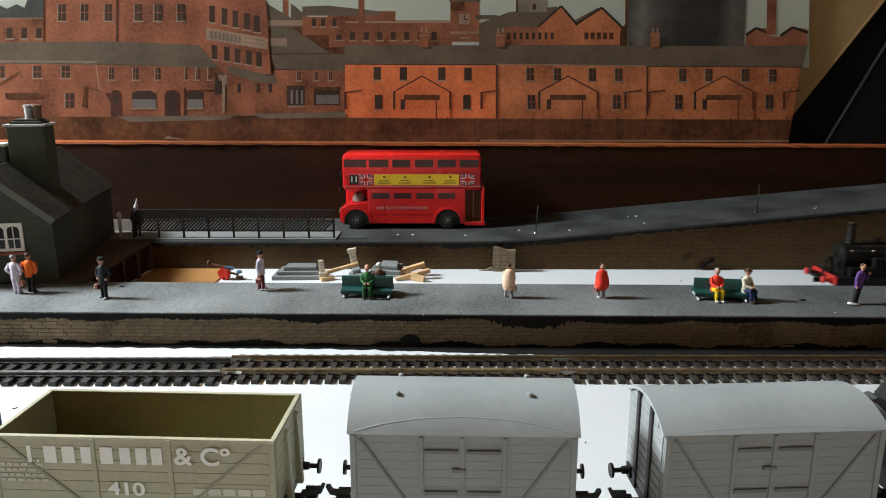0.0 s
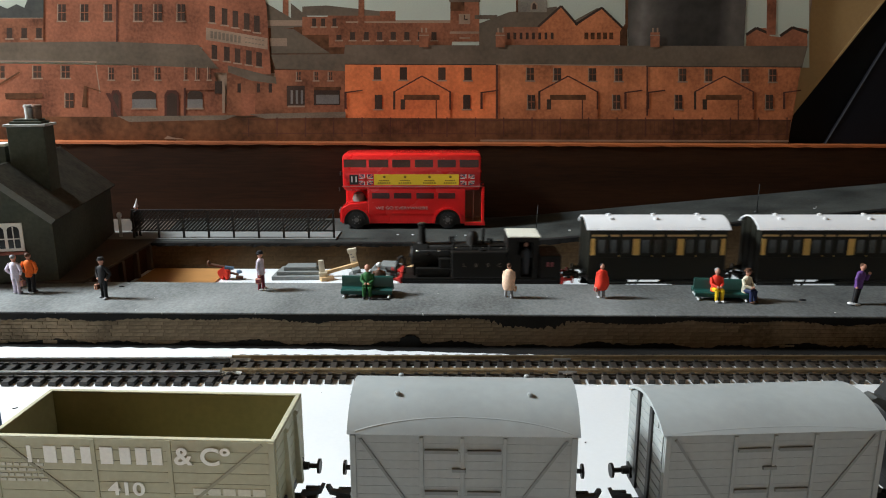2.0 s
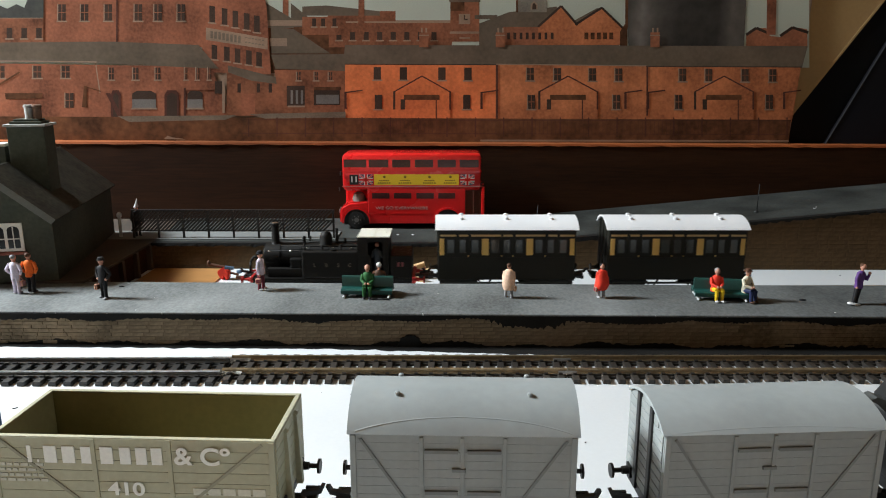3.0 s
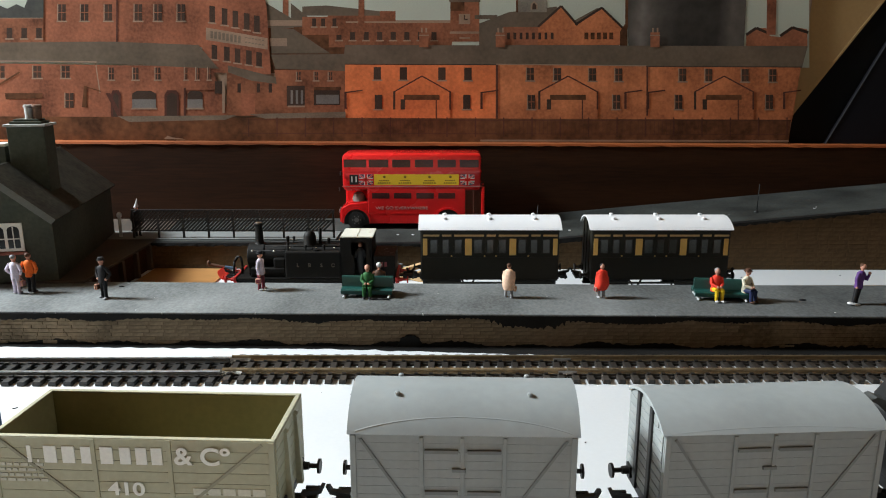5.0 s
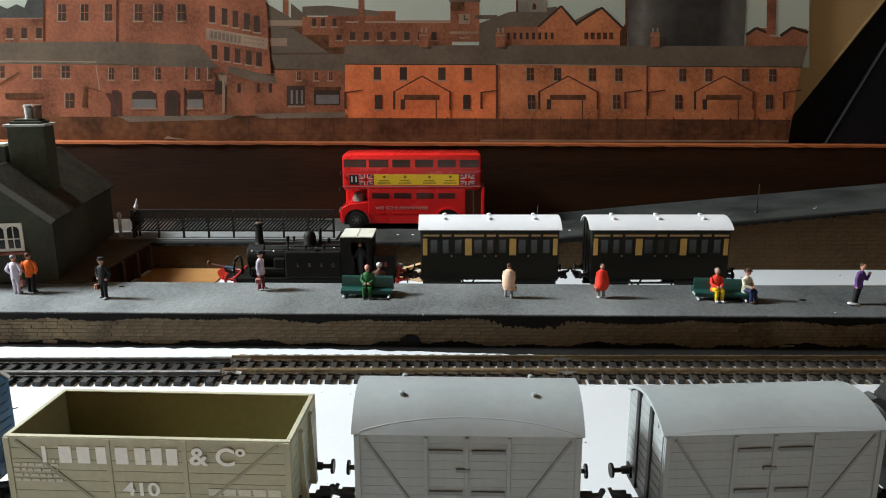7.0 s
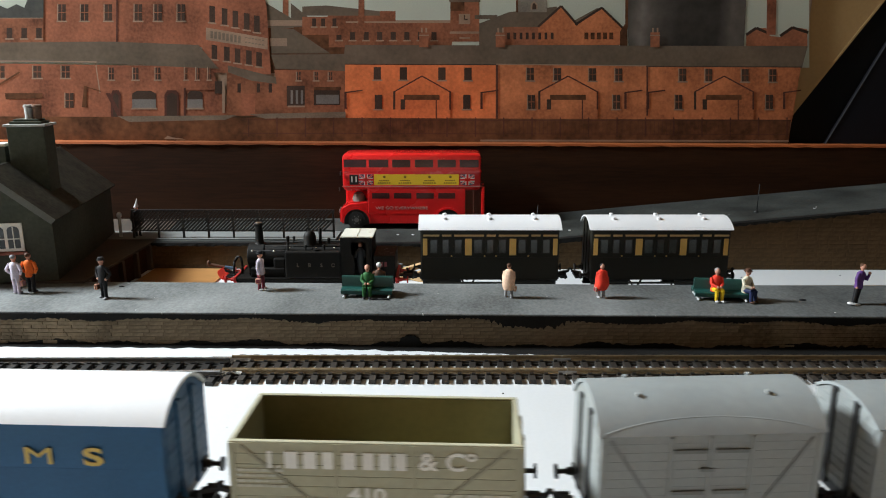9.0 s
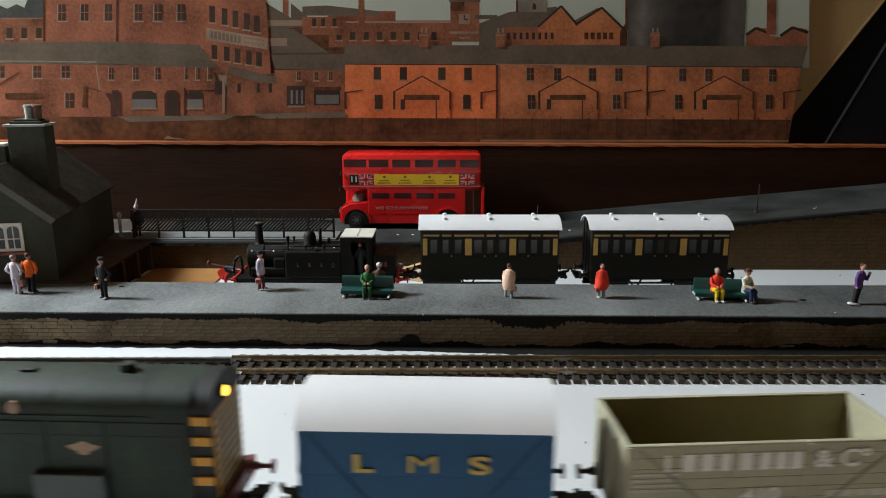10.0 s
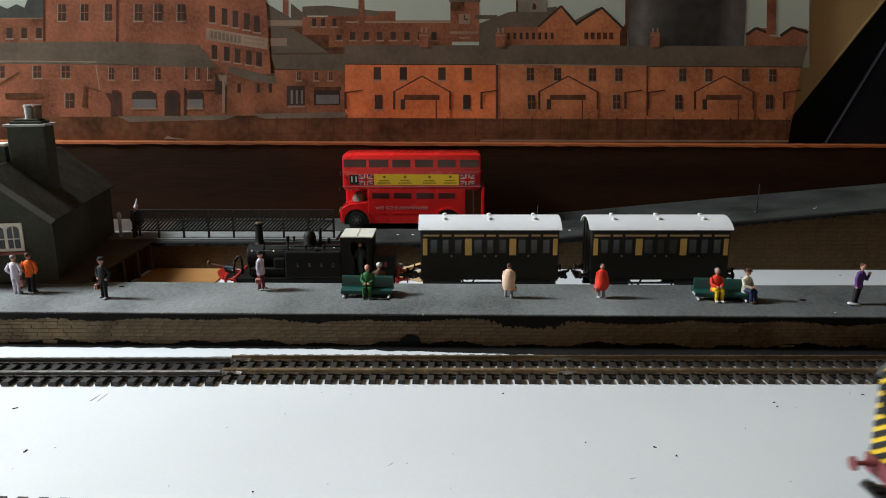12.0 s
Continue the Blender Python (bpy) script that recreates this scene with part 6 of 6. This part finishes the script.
def dark_wagon(m):
    """The last vehicle of the goods train: a black plate wagon with a raised end."""
    t = thing("plate_wagon", m, "black flat plate wagon with a raised dark end", "wagon", "goods wagons")
    underframe(t, 70, 40)
    bm = B(); box(bm, -36, 36, -15.5, 15.5, 13.8, 18, bev=0.4)
    part("deck", bm, BLACK, t)
    bm = B(); prism(bm, [(-13, 17), (13, 17), (13, 39), (8, 46), (-8, 46), (-13, 39)], -36, -30)
    part("end_plate", bm, BLACK, t)
    bm = B(); box(bm, -30, 36, -13, 13, 18, 34, bev=2)
    part("load", bm, DARK_PLASTIC, t)
    bm = B(); prism(bm, [(-45.5, 41.6), (-43.5, 42.6), (-39.5, 41.0), (-35.5, 38.5), (-35.5, 34.5), (-39.5, 37.0), (-43.0, 40.2)], 1, 6, "y")
    part("lamp_bracket", bm, STRAP, t)
    buffers(t, 72); coupling(t, 72)
    return t


HOME = at_mm(0, 0, 5)
wagon_open = open_wagon(HOME)
GREY_LABEL = "grey plank-sided covered van with a rounded roof"
wagon_van = covered_van(HOME, 64.5, 31.0, VAN_GREY, VAN_ROOF, GREY_LABEL, STRAP)
wagon_last = covered_van(HOME, 64.5, 31.0, VAN_GREY, VAN_ROOF, "grey covered van with dark iron end posts", STRAP, vents=False, rise=5.4)
wagon_blue = covered_van(HOME, 73.0, 31.5, VAN_BLUE, ROOF_WHITE, "blue covered van with white roof and yellow letters", VAN_BLUE, "LMS", vents=False, eave=41.8, rise=8.0, strips=False)
shunter = diesel_shunter(HOME)
wagon_dark = dark_wagon(HOME)
engine = tank_engine(at_mm(-80, 466.5, 5))
coach_a = coach(HOME, "dark umber four-wheel coach with ochre panels and white roof")
coach_b = coach(HOME, "dark umber four-wheel coach with ochre panels and white roof")


# ---- painted figures, benches, scrap ----
SKIN = mat("painted_skin", (0.52, 0.26, 0.18), 0.6, var=0.1)
def paint(name, c, rough=0.62):
    return mat(name, c, rough, var=0.2, grain=1500, big=170, bump=0.3, spec=0.25)


F_BLACK, F_NAVY, F_MAROON, F_WHITE = paint("paint_black", (0.015, 0.015, 0.017)), paint("paint_navy", (0.02, 0.03, 0.09)), paint("paint_maroon", (0.19, 0.035, 0.05)), paint("paint_white", (0.68, 0.68, 0.68))
F_LILAC, F_ORANGE, F_RED, F_PEACH = paint("paint_lilac", (0.70, 0.64, 0.76)), paint("paint_orange", (0.90, 0.16, 0.02)), paint("paint_red", (0.86, 0.055, 0.03)), paint("paint_peach", (0.86, 0.58, 0.42))
F_GREEN, F_YELLOW, F_BLUE, F_CREAM, F_BROWN, F_PINK, F_GREY = paint("paint_green", (0.03, 0.13, 0.04)), paint("paint_yellow", (0.80, 0.55, 0.02)), paint("paint_violet", (0.13, 0.055, 0.24)), paint("paint_cream", (0.66, 0.62, 0.48)), paint("paint_brown", (0.10, 0.045, 0.025)), paint("paint_pink", (0.50, 0.24, 0.26)), paint("paint_grey", (0.28, 0.28, 0.29))


def figure(x, y, z, turn, coat, legs, hair, label, long_coat=False, bag=None, shoes=None, hat=False, base=None, lean=0.0, arm_up=False, scale=1.0, stride=0.0, puff=1.0, akimbo=False, cone=False):
    """A standing model figure, one mesh. It faces minus y before it is turned."""
    bm = B()
    # slots: 0 skin, 1 coat, 2 legs, 3 hair, 4 shoes, 5 bag, 6 base
    for s in (-1, 1):
        lathe(bm, [(0.4, 0.95, 1.1, s * stride, -s * stride), (3.5, 0.95, 1.0, s * 0.7 * stride, -s * 0.9 * stride), (6.5, 1.15, 1.2, s * 0.4 * stride, -s * 0.6 * stride), (11.2, 1.45, 1.5)], (s * 1.35, 0, 0), 10, 2)
        ball(bm, (s * (1.5 + stride), -0.8 - s * stride, 0.65), 1.0, 0.95, 1.7, 0.62, 4, 10)
    if long_coat:
        lathe(bm, [(5.6, 3.3 * puff, 2.8), (7, 3.9 * puff, 3.2 * puff), (9, 4.2 * puff, 3.3 * puff, 0.3, -0.2), (11, 4.0 * puff, 3.2 * puff, 0.4, -0.3), (14, 3.8 * puff, 2.9 * puff, 0.2, -0.2), (17.0, 3.6, 2.5), (18.9, 2.6, 1.9), (19.6, 1.0, 1.0)], seg=14, mi=1)
    else:
        lathe(bm, [(9.4, 2.7, 2.1), (10.6, 2.75, 2.1), (13.4, 2.4, 1.8), (17.0, 3.1, 2.0), (18.7, 2.4, 1.6), (19.4, 1.0, 1.0)], seg=14, mi=1)
    for s in (-1, 1):
        if arm_up and s > 0:
            cyl(bm, (s * 2.9, 0, 18), (s * 4.2, -1.5, 14.8), 1.0, 0.85, 8, 1); cyl(bm, (s * 4.2, -1.5, 14.8), (s * 3.6, -2.6, 18.2), 0.85, 0.75, 8, 1); ball(bm, (s * 3.5, -2.7, 18.9), 0.9, mi=0, seg=8)
        elif akimbo:
            cyl(bm, (s * 2.9, 0, 18.0), (s * 5.0, 0.9, 14.4), 1.05, 0.9, 8, 1); cyl(bm, (s * 5.0, 0.9, 14.4), (s * 3.0, -0.4, 11.8), 0.9, 0.75, 8, 1); ball(bm, (s * 2.8, -0.6, 11.4), 0.8, mi=0, seg=8)
        else:
            cyl(bm, (s * 3.0, 0, 18.0), (s * 3.7, 0.3, 14.0), 1.05, 0.9, 8, 1); cyl(bm, (s * 3.7, 0.3, 14.0), (s * 3.2, -0.7, 10.3), 0.9, 0.75, 8, 1); ball(bm, (s * 3.2, -0.8, 9.7), 0.8, mi=0, seg=8)
    cyl(bm, (0, 0, 19), (0, 0, 20.4), 0.8, seg=8, mi=0)
    ball(bm, (0, -0.1, 21.7), 1.65, 0.9, 1.0, 1.15, 0, 12)
    ball(bm, (0, 0.35, 22.3), 1.6, 0.98, 0.95, 0.9, 3, 12)
    if hat:
        lathe(bm, [(22.4, 2.1, 2.3), (22.7, 2.1, 2.3), (22.8, 1.7, 1.75), (23.8, 1.6, 1.6), (24.1, 0.9, 0.9)], (0, -0.1, 0), 12, 3)
    if cone:
        lathe(bm, [(22.0, 1.7, 1.7), (24.0, 1.1, 1.1, 0.3, 0), (28.4, 0.2, 0.2, 1.2, 0)], (0, 0, 0), 10, 3)
    if bag:
        box(bm, -5.2, -3.2, -1.9, 1.5, 4.8, 8.2, 5, 0.5)
        cyl(bm, (-4.0, -0.6, 8.1), (-3.4, -0.7, 9.8), 0.25, seg=6, mi=5)
    if base:
        lathe(bm, [(0, 5.0, 3.2), (0.7, 4.8, 3.0), (1.0, 4.2, 2.4)], (0, 0, 0), 14, 6)
    me = mesh_of("model_figure", bm, [SKIN, coat, legs, hair, shoes or F_BLACK, bag or F_BROWN, base or F_GREY])
    ob = new("model_figure", me)
    ob.matrix_basis = at_mm(x, y, z, 0, lean, turn) @ Matrix.Scale(scale, 4)
    return tagged(ob, label, "figurine", "model passengers")


def sitter(x, y, z, turn, coat, legs, hair, label, hat=False, shoes=None):
    """A seated model figure, one mesh, with the seat at its origin's height plus five."""
    bm = B()
    for s in (-1, 1):
        cyl(bm, (s * 1.4, 0.5, 6.4), (s * 1.6, -5.0, 6.8), 1.5, 1.25, 10, 2); cyl(bm, (s * 1.6, -5.0, 6.9), (s * 1.7, -5.2, 1.0), 1.25, 0.9, 10, 2)
        ball(bm, (s * 1.7, -6.0, 0.8), 1.0, 0.95, 1.7, 0.7, 4, 10)
        cyl(bm, (s * 2.8, 0.2, 13.2), (s * 3.3, -1.2, 9.8), 1.05, 0.9, 8, 1); cyl(bm, (s * 3.3, -1.2, 9.8), (s * 1.2, -4.0, 8.6), 0.9, 0.75, 8, 1); ball(bm, (s * 0.9, -4.3, 8.6), 0.8, mi=0, seg=8)
    lathe(bm, [(5.0, 2.9, 2.3), (6.5, 3.0, 2.4), (9, 2.5, 1.9), (12.5, 3.0, 1.9), (14.0, 2.3, 1.6), (14.7, 1.0, 1.0)], seg=14, mi=1)
    cyl(bm, (0, -0.2, 14.2), (0, -0.4, 15.8), 0.8, seg=8, mi=0)
    ball(bm, (0, -0.5, 17.0), 1.65, 0.9, 1.0, 1.15, 0, 12); ball(bm, (0, 0.0, 17.6), 1.65, 0.98, 0.95, 0.9, 3, 12)
    if hat:
        lathe(bm, [(17.6, 2.4, 2.5), (17.9, 2.4, 2.5), (18, 1.7, 1.7), (19.2, 1.5, 1.5)], (0, -0.3, 0), 12, 3)
    ob = new("model_figure", mesh_of("model_figure", bm, [SKIN, coat, legs, hair, shoes or F_BLACK]))
    ob.matrix_basis = at_mm(x, y, z, 0, 0, turn)
    return tagged(ob, label, "figurine", "model passengers")


PZ = 19.25
figure(-251, 409.5, PZ, 170, F_LILAC, F_LILAC, F_GREY, "painted model figure in a lilac suit with a pink bag", bag=F_PINK, shoes=F_GREY, stride=0.5, akimbo=True)
figure(-244, 412.5, PZ, 175, F_ORANGE, F_BLACK, F_BROWN, "painted model figure in an orange jacket and dark trousers", scale=1.02, stride=0.7, akimbo=True)
figure(-195.5, 400.5, PZ, -20, F_BLACK, F_BLACK, F_BLACK, "painted model figure in a black suit and cap with a bag", bag=F_BROWN, hat=True, shoes=F_GREY, scale=1.02, stride=1.0, akimbo=True)
figure(-109, 417.6, PZ, 80, F_LILAC, F_MAROON, F_BLACK, "painted model figure in a pale lilac coat and maroon trousers", hat=True, bag=F_MAROON, shoes=F_WHITE, stride=0.5)
figure(38, 401.6, PZ, 165, F_PEACH, F_GREY, F_BROWN, "painted model figure in a long peach coat", True, bag=F_PEACH, shoes=F_WHITE, scale=0.87, stride=1.0, puff=1.05)
figure(91.4, 401.6, PZ, 20, F_RED, F_GREY, F_BLACK, "painted model figure in a long red coat", True, bag=F_MAROON, shoes=F_WHITE, scale=0.86, stride=0.5, puff=1.22)
figure(231, 388.5, PZ, 35, F_BLUE, F_BLACK, F_BROWN, "painted model figure in a violet coat leaning on a white base", base=F_WHITE, lean=13, arm_up=True)
figure(-241, 560, 20.6, 40, F_BLACK, F_BLACK, F_WHITE, "model figure in black with a pointed white hat behind the fence", cone=True, scale=1.06)
bm = B()
lathe(bm, [(0, 1.6, 1.6), (1, 1.3, 1.3), (16, 1.2, 1.2), (16.6, 1.9, 1.9), (18.5, 1.9, 1.9), (20, 0.8, 0.8)], seg=12)
tagged(part("gate_post", bm, F_WHITE, at=at_mm(-253, 556, 20.6)), "white painted gate post beside the fence", "post")

BENCH = mat("bench_green_plastic", (0.011, 0.070, 0.060), 0.4, var=0.1, bump=0.1)
BENCH_LEG = mat("bench_leg_silver", (0.50, 0.52, 0.52), 0.4)


def bench(x, y, turn, label):
    b = thing("platform_bench", at_mm(x, y, PZ, 0, 0, turn), label, "bench", "platform benches")
    bm = B(); prism(bm, [(-1.5, 5.6), (1.5, 5.6), (0.9, 8.0), (1.1, 10.6), (0.6, 11.5), (0, 11.7), (-0.6, 11.5), (-1.1, 10.6), (-0.9, 8.0)], -14.9, 14.9, smooth=True)
    part("backrest", bm, BENCH, b)
    for s in (-1, 1):
        bm = B(); prism(bm, [(s * y, z) for y, z in ((0.6, 3.6), (0.6, 5.8), (2.2, 5.2), (4.2, 5.3), (5.8, 5.2), (6.7, 4.4), (6.8, 3.0), (6.2, 2.0), (5.6, 2.2), (5.4, 3.4))], -14.9, 14.9, smooth=True)
        part("seat", bm, BENCH, b)
    for e in (-1, 1):
        bm = B()
        for s in (-1, 1):
            cyl(bm, (e * 13, s * 1.5, 4.4), (e * 13, s * 6.2, 0.9), 0.8, 0.7, 8); ball(bm, (e * 13, s * 6.6, 0.8), 1.0, 1, 1.7, 0.8, seg=8)
            ball(bm, (e * 13, s * 2.6, 0.7), 0.9, 1, 1.5, 0.7, seg=8)
        cyl(bm, (e * 13, -6, 0.9), (e * 13, 6, 0.9), 0.6, seg=8)
        part("leg", bm, BENCH_LEG, b, "silvery scroll leg")
    return b


bench(-44, 407, -2, "dark green double-sided platform bench")
sitter(-43.8, 404.5, PZ, 0, F_GREEN, F_GREEN, SKIN, "seated painted model figure dressed in green")
sitter(-37.5, 409.5, PZ, 180, F_BROWN, F_BROWN, F_WHITE, "seated white-haired model figure in a brown coat")
bench(160, 401, -8, "dark green platform bench, set askew")
sitter(156, 397.5, PZ, 6, F_RED, F_YELLOW, F_GREY, "seated model figure with red top and yellow skirt", shoes=F_WHITE)
sitter(172.5, 395.5, PZ, 30, F_CREAM, F_NAVY, F_BROWN, "seated model figure with cream jumper and navy trousers", hat=True, shoes=F_BROWN)

# scrap behind the platform
SLAB = mat("slate_slab", (0.20, 0.215, 0.21), 0.6, var=0.2)
PINE = mat("pale_pine", (0.62, 0.40, 0.20), 0.6, var=0.2, grain=300, big=60, stretch=(0.2, 1, 1))
CARDW = mat("cream_card", (0.62, 0.55, 0.42), 0.6, var=0.12)


def slab_stack(x, y, turn, sizes, label, lean=0):
    s = thing("slab_stack", at_mm(x, y, 0.05, lean, 0, turn), label, "slabs", "stacks of slabs")
    z = 0.0
    for i, (lx, ly, h) in enumerate(sizes):
        bm = B(); prism(bm, [(-lx / 2, -ly / 2), (lx / 2, -ly / 2), (lx / 2 - 1.5, ly / 2), (-lx / 2 + 1.5, ly / 2)], z, z + h, "z")
        bmesh.ops.bevel(bm, geom=bm.edges[:], offset=0.3, segments=1, affect="EDGES")
        for v in bm.verts:
            v.co.x += 0.8 * i
        part("slab", bm, SLAB, s)
        z += h


bm = B(); cyl(bm, (-6, 0, 0.5), (-1, 0.6, 0.7), 0.35, 0.5, 7); cyl(bm, (-1, 0.6, 0.7), (6, -0.4, 0.5), 0.5, 0.25, 7)
tagged(part("twig", bm, F_BLACK, at=at_mm(-36.6, 396.3, PZ - 0.05)), "thin black twig lying on the platform", "twig")
for x, y, q in ((-195.9, 423.7, 1.0), (205.8, 396.3, 1.2)):
    bm = B(); ball(bm, (0, 0, 0.3), q, 1.7, 1.0, 0.5, seg=8)
    tagged(part("pebble", bm, F_BLACK, at=at_mm(x, y, PZ - 0.05)), "small dark crumb lying on the platform", "crumb", "platform crumbs")
slab_stack(-106, 516, 2, ((37, 22, 3.0), (32, 17, 2.8), (24, 12, 2.8)), "stack of three grey stepped slabs on the board")
slab_stack(-41, 522, -12, ((28, 17, 3.2), (22, 13, 3.0), (15, 9, 3.0)), "tilted stack of grey slabs", 14)


def stick(x, y, z, lx, ly, lz, rx, ry, rz, material, label, name="wood_offcut", cat="wood"):
    bm = B(); box(bm, -lx / 2, lx / 2, -ly / 2, ly / 2, -lz / 2, lz / 2, bev=0.25)
    tagged(part(name, bm, material, at=at_mm(x, y, z, rx, ry, rz)), label, cat, "wood offcuts")


stick(-88, 507, 10.3, 4.0, 2.2, 8.6, 0, -5, 5, CARDW, "cream wooden block stood on another")
stick(-87, 507, 2.9, 6.0, 4.4, 5.6, 0, -3, 12, CARDW, "squat cream wooden block")
stick(-66, 520, 10.4, 5.0, 2.4, 14.5, 0, -9, 0, CARDW, "cream wooden strip stood on end, marked in black")
stick(-76, 517, 5.6, 28, 3.4, 2.4, 0, -14, 8, PINE, "pale pine offcut leaning on the scrap")
stick(-22, 508, 3.2, 26, 4.0, 3.0, 0, -12, 14, PINE, "pale pine offcut lying across another")
stick(-24, 518, 5.4, 22, 5.0, 3.6, 0, -16, 6, PINE, "thick pale pine offcut lying loose")
stick(-67.3, 520, 18.6, 6.4, 3.2, 3.4, 0, -9, 0, CARDW, "cream wooden end cap of a strip")
stick(-63.5, 514.5, 3.4, 6.2, 4.6, 6.4, 12, -14, 14, SLAB, "grey chip of slab propped up", "slab_chip", "slab")
stick(-84, 505, 1.4, 10, 4, 2.6, 0, 0, 30, PINE, "short pale pine offcut")
stick(-18, 503, 2.4, 10, 3.4, 4.6, 0, 8, -20, PINE, "short pale pine block")
stick(-62, 513, 1.8, 14, 5, 3.4, 0, 0, -25, SLAB, "grey chip of slab", "slab_chip", "slab")
bm = B(); box(bm, -1.2, 1.2, -1.35, -1.15, 3, 4); box(bm, -0.6, 1.4, -1.35, -1.15, 0.5, 1.5); box(bm, -1.8, -0.4, -1.35, -1.15, 5.2, 6.0)
tagged(part("pencil_mark", bm, F_GREY, at=at_mm(-66, 520, 10.4, 0, -9, 0)), "grey marks on the wooden strip", "mark")
BIT_BLUE = paint("paint_dull_blue", (0.10, 0.17, 0.26))
r = thing("toy_scrap", at_mm(-159.5, 508, 0.1, 0, 0, -8), "red toy barrow lying on its side among bits", "toy")
bm = B(); prism(bm, [(-1.2, 0.6), (0.2, 0), (1.0, 3.4), (2.6, 0), (4.0, 0.4), (4.2, 6.2), (0, 9.0), (-3.6, 6.6), (-3.4, 4.0)], -3, 3, "y"); bmesh.ops.bevel(bm, geom=bm.edges[:], offset=0.4, segments=2, affect="EDGES")
part("barrow", bm, F_RED, r)
bm = B(); cyl(bm, (-11, 1, 10.5), (1, 2, 8.6), 1.2, 0.9, 8); ball(bm, (-11.5, 1, 11), 1.5, 1, 1, 1.6, seg=8); cyl(bm, (3, 2, 4.6), (10, 3, 3.0), 1.0, 0.8, 8); rbox(bm, pose(11, 2, 1.2, 0, 8, 20), 5, 4, 1.6)
part("handle", bm, F_BROWN, r, "brown handle")
bm = B(); cyl(bm, (2, -2, 9.5), (8, 0, 8.4), 1.4, 1.2, 8); ball(bm, (12, 0, 6), 1.4, 1.6, 1, 1, seg=8)
part("blue_bits", bm, BIT_BLUE, r, "dull blue bits")
bm = B(); prism(bm, [(0, 0), (3, 0.6), (7, 5), (9, 4.6), (11, 8), (9, 8.4), (5, 5.8), (1, 3)], -2.2, -0.6, "y"); prism(bm, [(-12, 6), (-9, 9), (-8, 11.5), (-10, 9.5)], -2.2, -0.6, "y")
tagged(part("tar_smudge", bm, BLACK_PAINT, at=at_mm(196, 534.8, 1.2)), "black paint smudge on the stone wall", "smudge")

rnd = random.Random(12)
bm = B()
for i in range(12):
    x, y = rnd.uniform(-240, 260), rnd.uniform(375, 428) - 0.0
    ball(bm, (x, y - 0.018 * x, PZ + 0.05), rnd.uniform(0.12, 0.4), 1.8, 1, 0.4, seg=6)
for i in range(22):
    x = rnd.uniform(-230, 230)
    rbox(bm, pose(x, 371.9 - 0.0183 * x, rnd.uniform(16.6, 18.8), 0, rnd.uniform(-40, 40), 0), 0.3, 0.35, rnd.uniform(0.5, 1.6))
tagged(part("paint_flecks", bm, F_WHITE), "small white paint flecks on the platform edge", "flecks", kind="stuff")


def motions():
    """The goods train starts late and runs off; the passenger train rolls in and stops."""
    hold = [(0.0, 0.0), (6.0, 0.0), (6.7, 0.0), (6.8, 0.0)]
    run = [(8.0, 20.5), (8.4, 35.0), (8.8, 53.9), (9.0, 70.6), (9.2, 88.6), (9.5, 118.6), (10.0, 182.4), (10.2, 213.0), (10.5, 263.0), (11.0, 342.4), (11.3, 389.8), (11.5, 421.2), (11.8, 468.2), (12.0, 499.5)]
    first = hold + [(6.9, 4.3), (7.0, 4.5), (7.1, 4.7), (7.2, 5.6)] + run
    second = hold + [(6.9, 0.3), (7.0, 1.2), (7.1, 2.0), (7.2, 2.9)] + [(8.0, 18.5), (8.4, 33.0)] + [(t, d - 1.0) for t, d in run[2:]]
    third = hold + [(7.0, 0.0), (7.2, 0.3), (8.0, 12.0), (8.4, 26.0)] + [(t, d - 8.2) for t, d in run[2:]]

    def rows(start, moves):
        out = []
        for t, d in moves:
            x = start + d
            out.append((t, at_mm(x, siding_y(x), 5, 0, 0, siding_turn(x))))
        return out
    walk(wagon_open, rows(-89.5, first))
    walk(wagon_van, rows(6.2, second))
    walk(wagon_last, rows(94.0, third))
    walk(wagon_dark, rows(178.0, third))
    walk(wagon_blue, rows(-186.9, first))
    walk(shunter, rows(-300.7, first))
    roll = [(0.0, 390.0), (0.3, 346.0), (0.5, 317.0), (1.0, 238.6), (1.5, 163.0), (2.0, 107.4), (2.5, 54.8), (3.0, 10.8), (3.2, 2.2), (3.4, 0.0), (4.0, 0.0), (12.0, 0.0)]
    moves = {wagon_open: first, wagon_van: second, wagon_last: third, wagon_dark: third, wagon_blue: first, shunter: first, engine: roll, coach_a: roll, coach_b: roll}
    for ax, owner, x, r in WHEELSETS:
        ts, ds = zip(*moves[owner])
        spin, last = [(0.0, pose(x * MM, 0, r * MM))], 0.0
        for i in range(1, 361):
            d, p = np.interp(i / FPS, ts, ds), np.interp((i - 1) / FPS, ts, ds)
            if abs(d - p) > 0.01 or i == 360:
                turn = math.degrees((d - ds[0]) / r)
                if i - 1 > last * FPS + 0.5:
                    spin.append(((i - 1) / FPS, pose(x * MM, 0, r * MM, 0, math.degrees((p - ds[0]) / r), 0)))
                spin.append((i / FPS, pose(x * MM, 0, r * MM, 0, turn, 0)))
                last = i / FPS
        walk(ax, spin)
    for ob, x in ((engine, -80.0), (coach_a, 30.1), (coach_b, 139.3)):
        walk(ob, [(t, at_mm(x + d, 466.5, 5)) for t, d in roll])


motions()
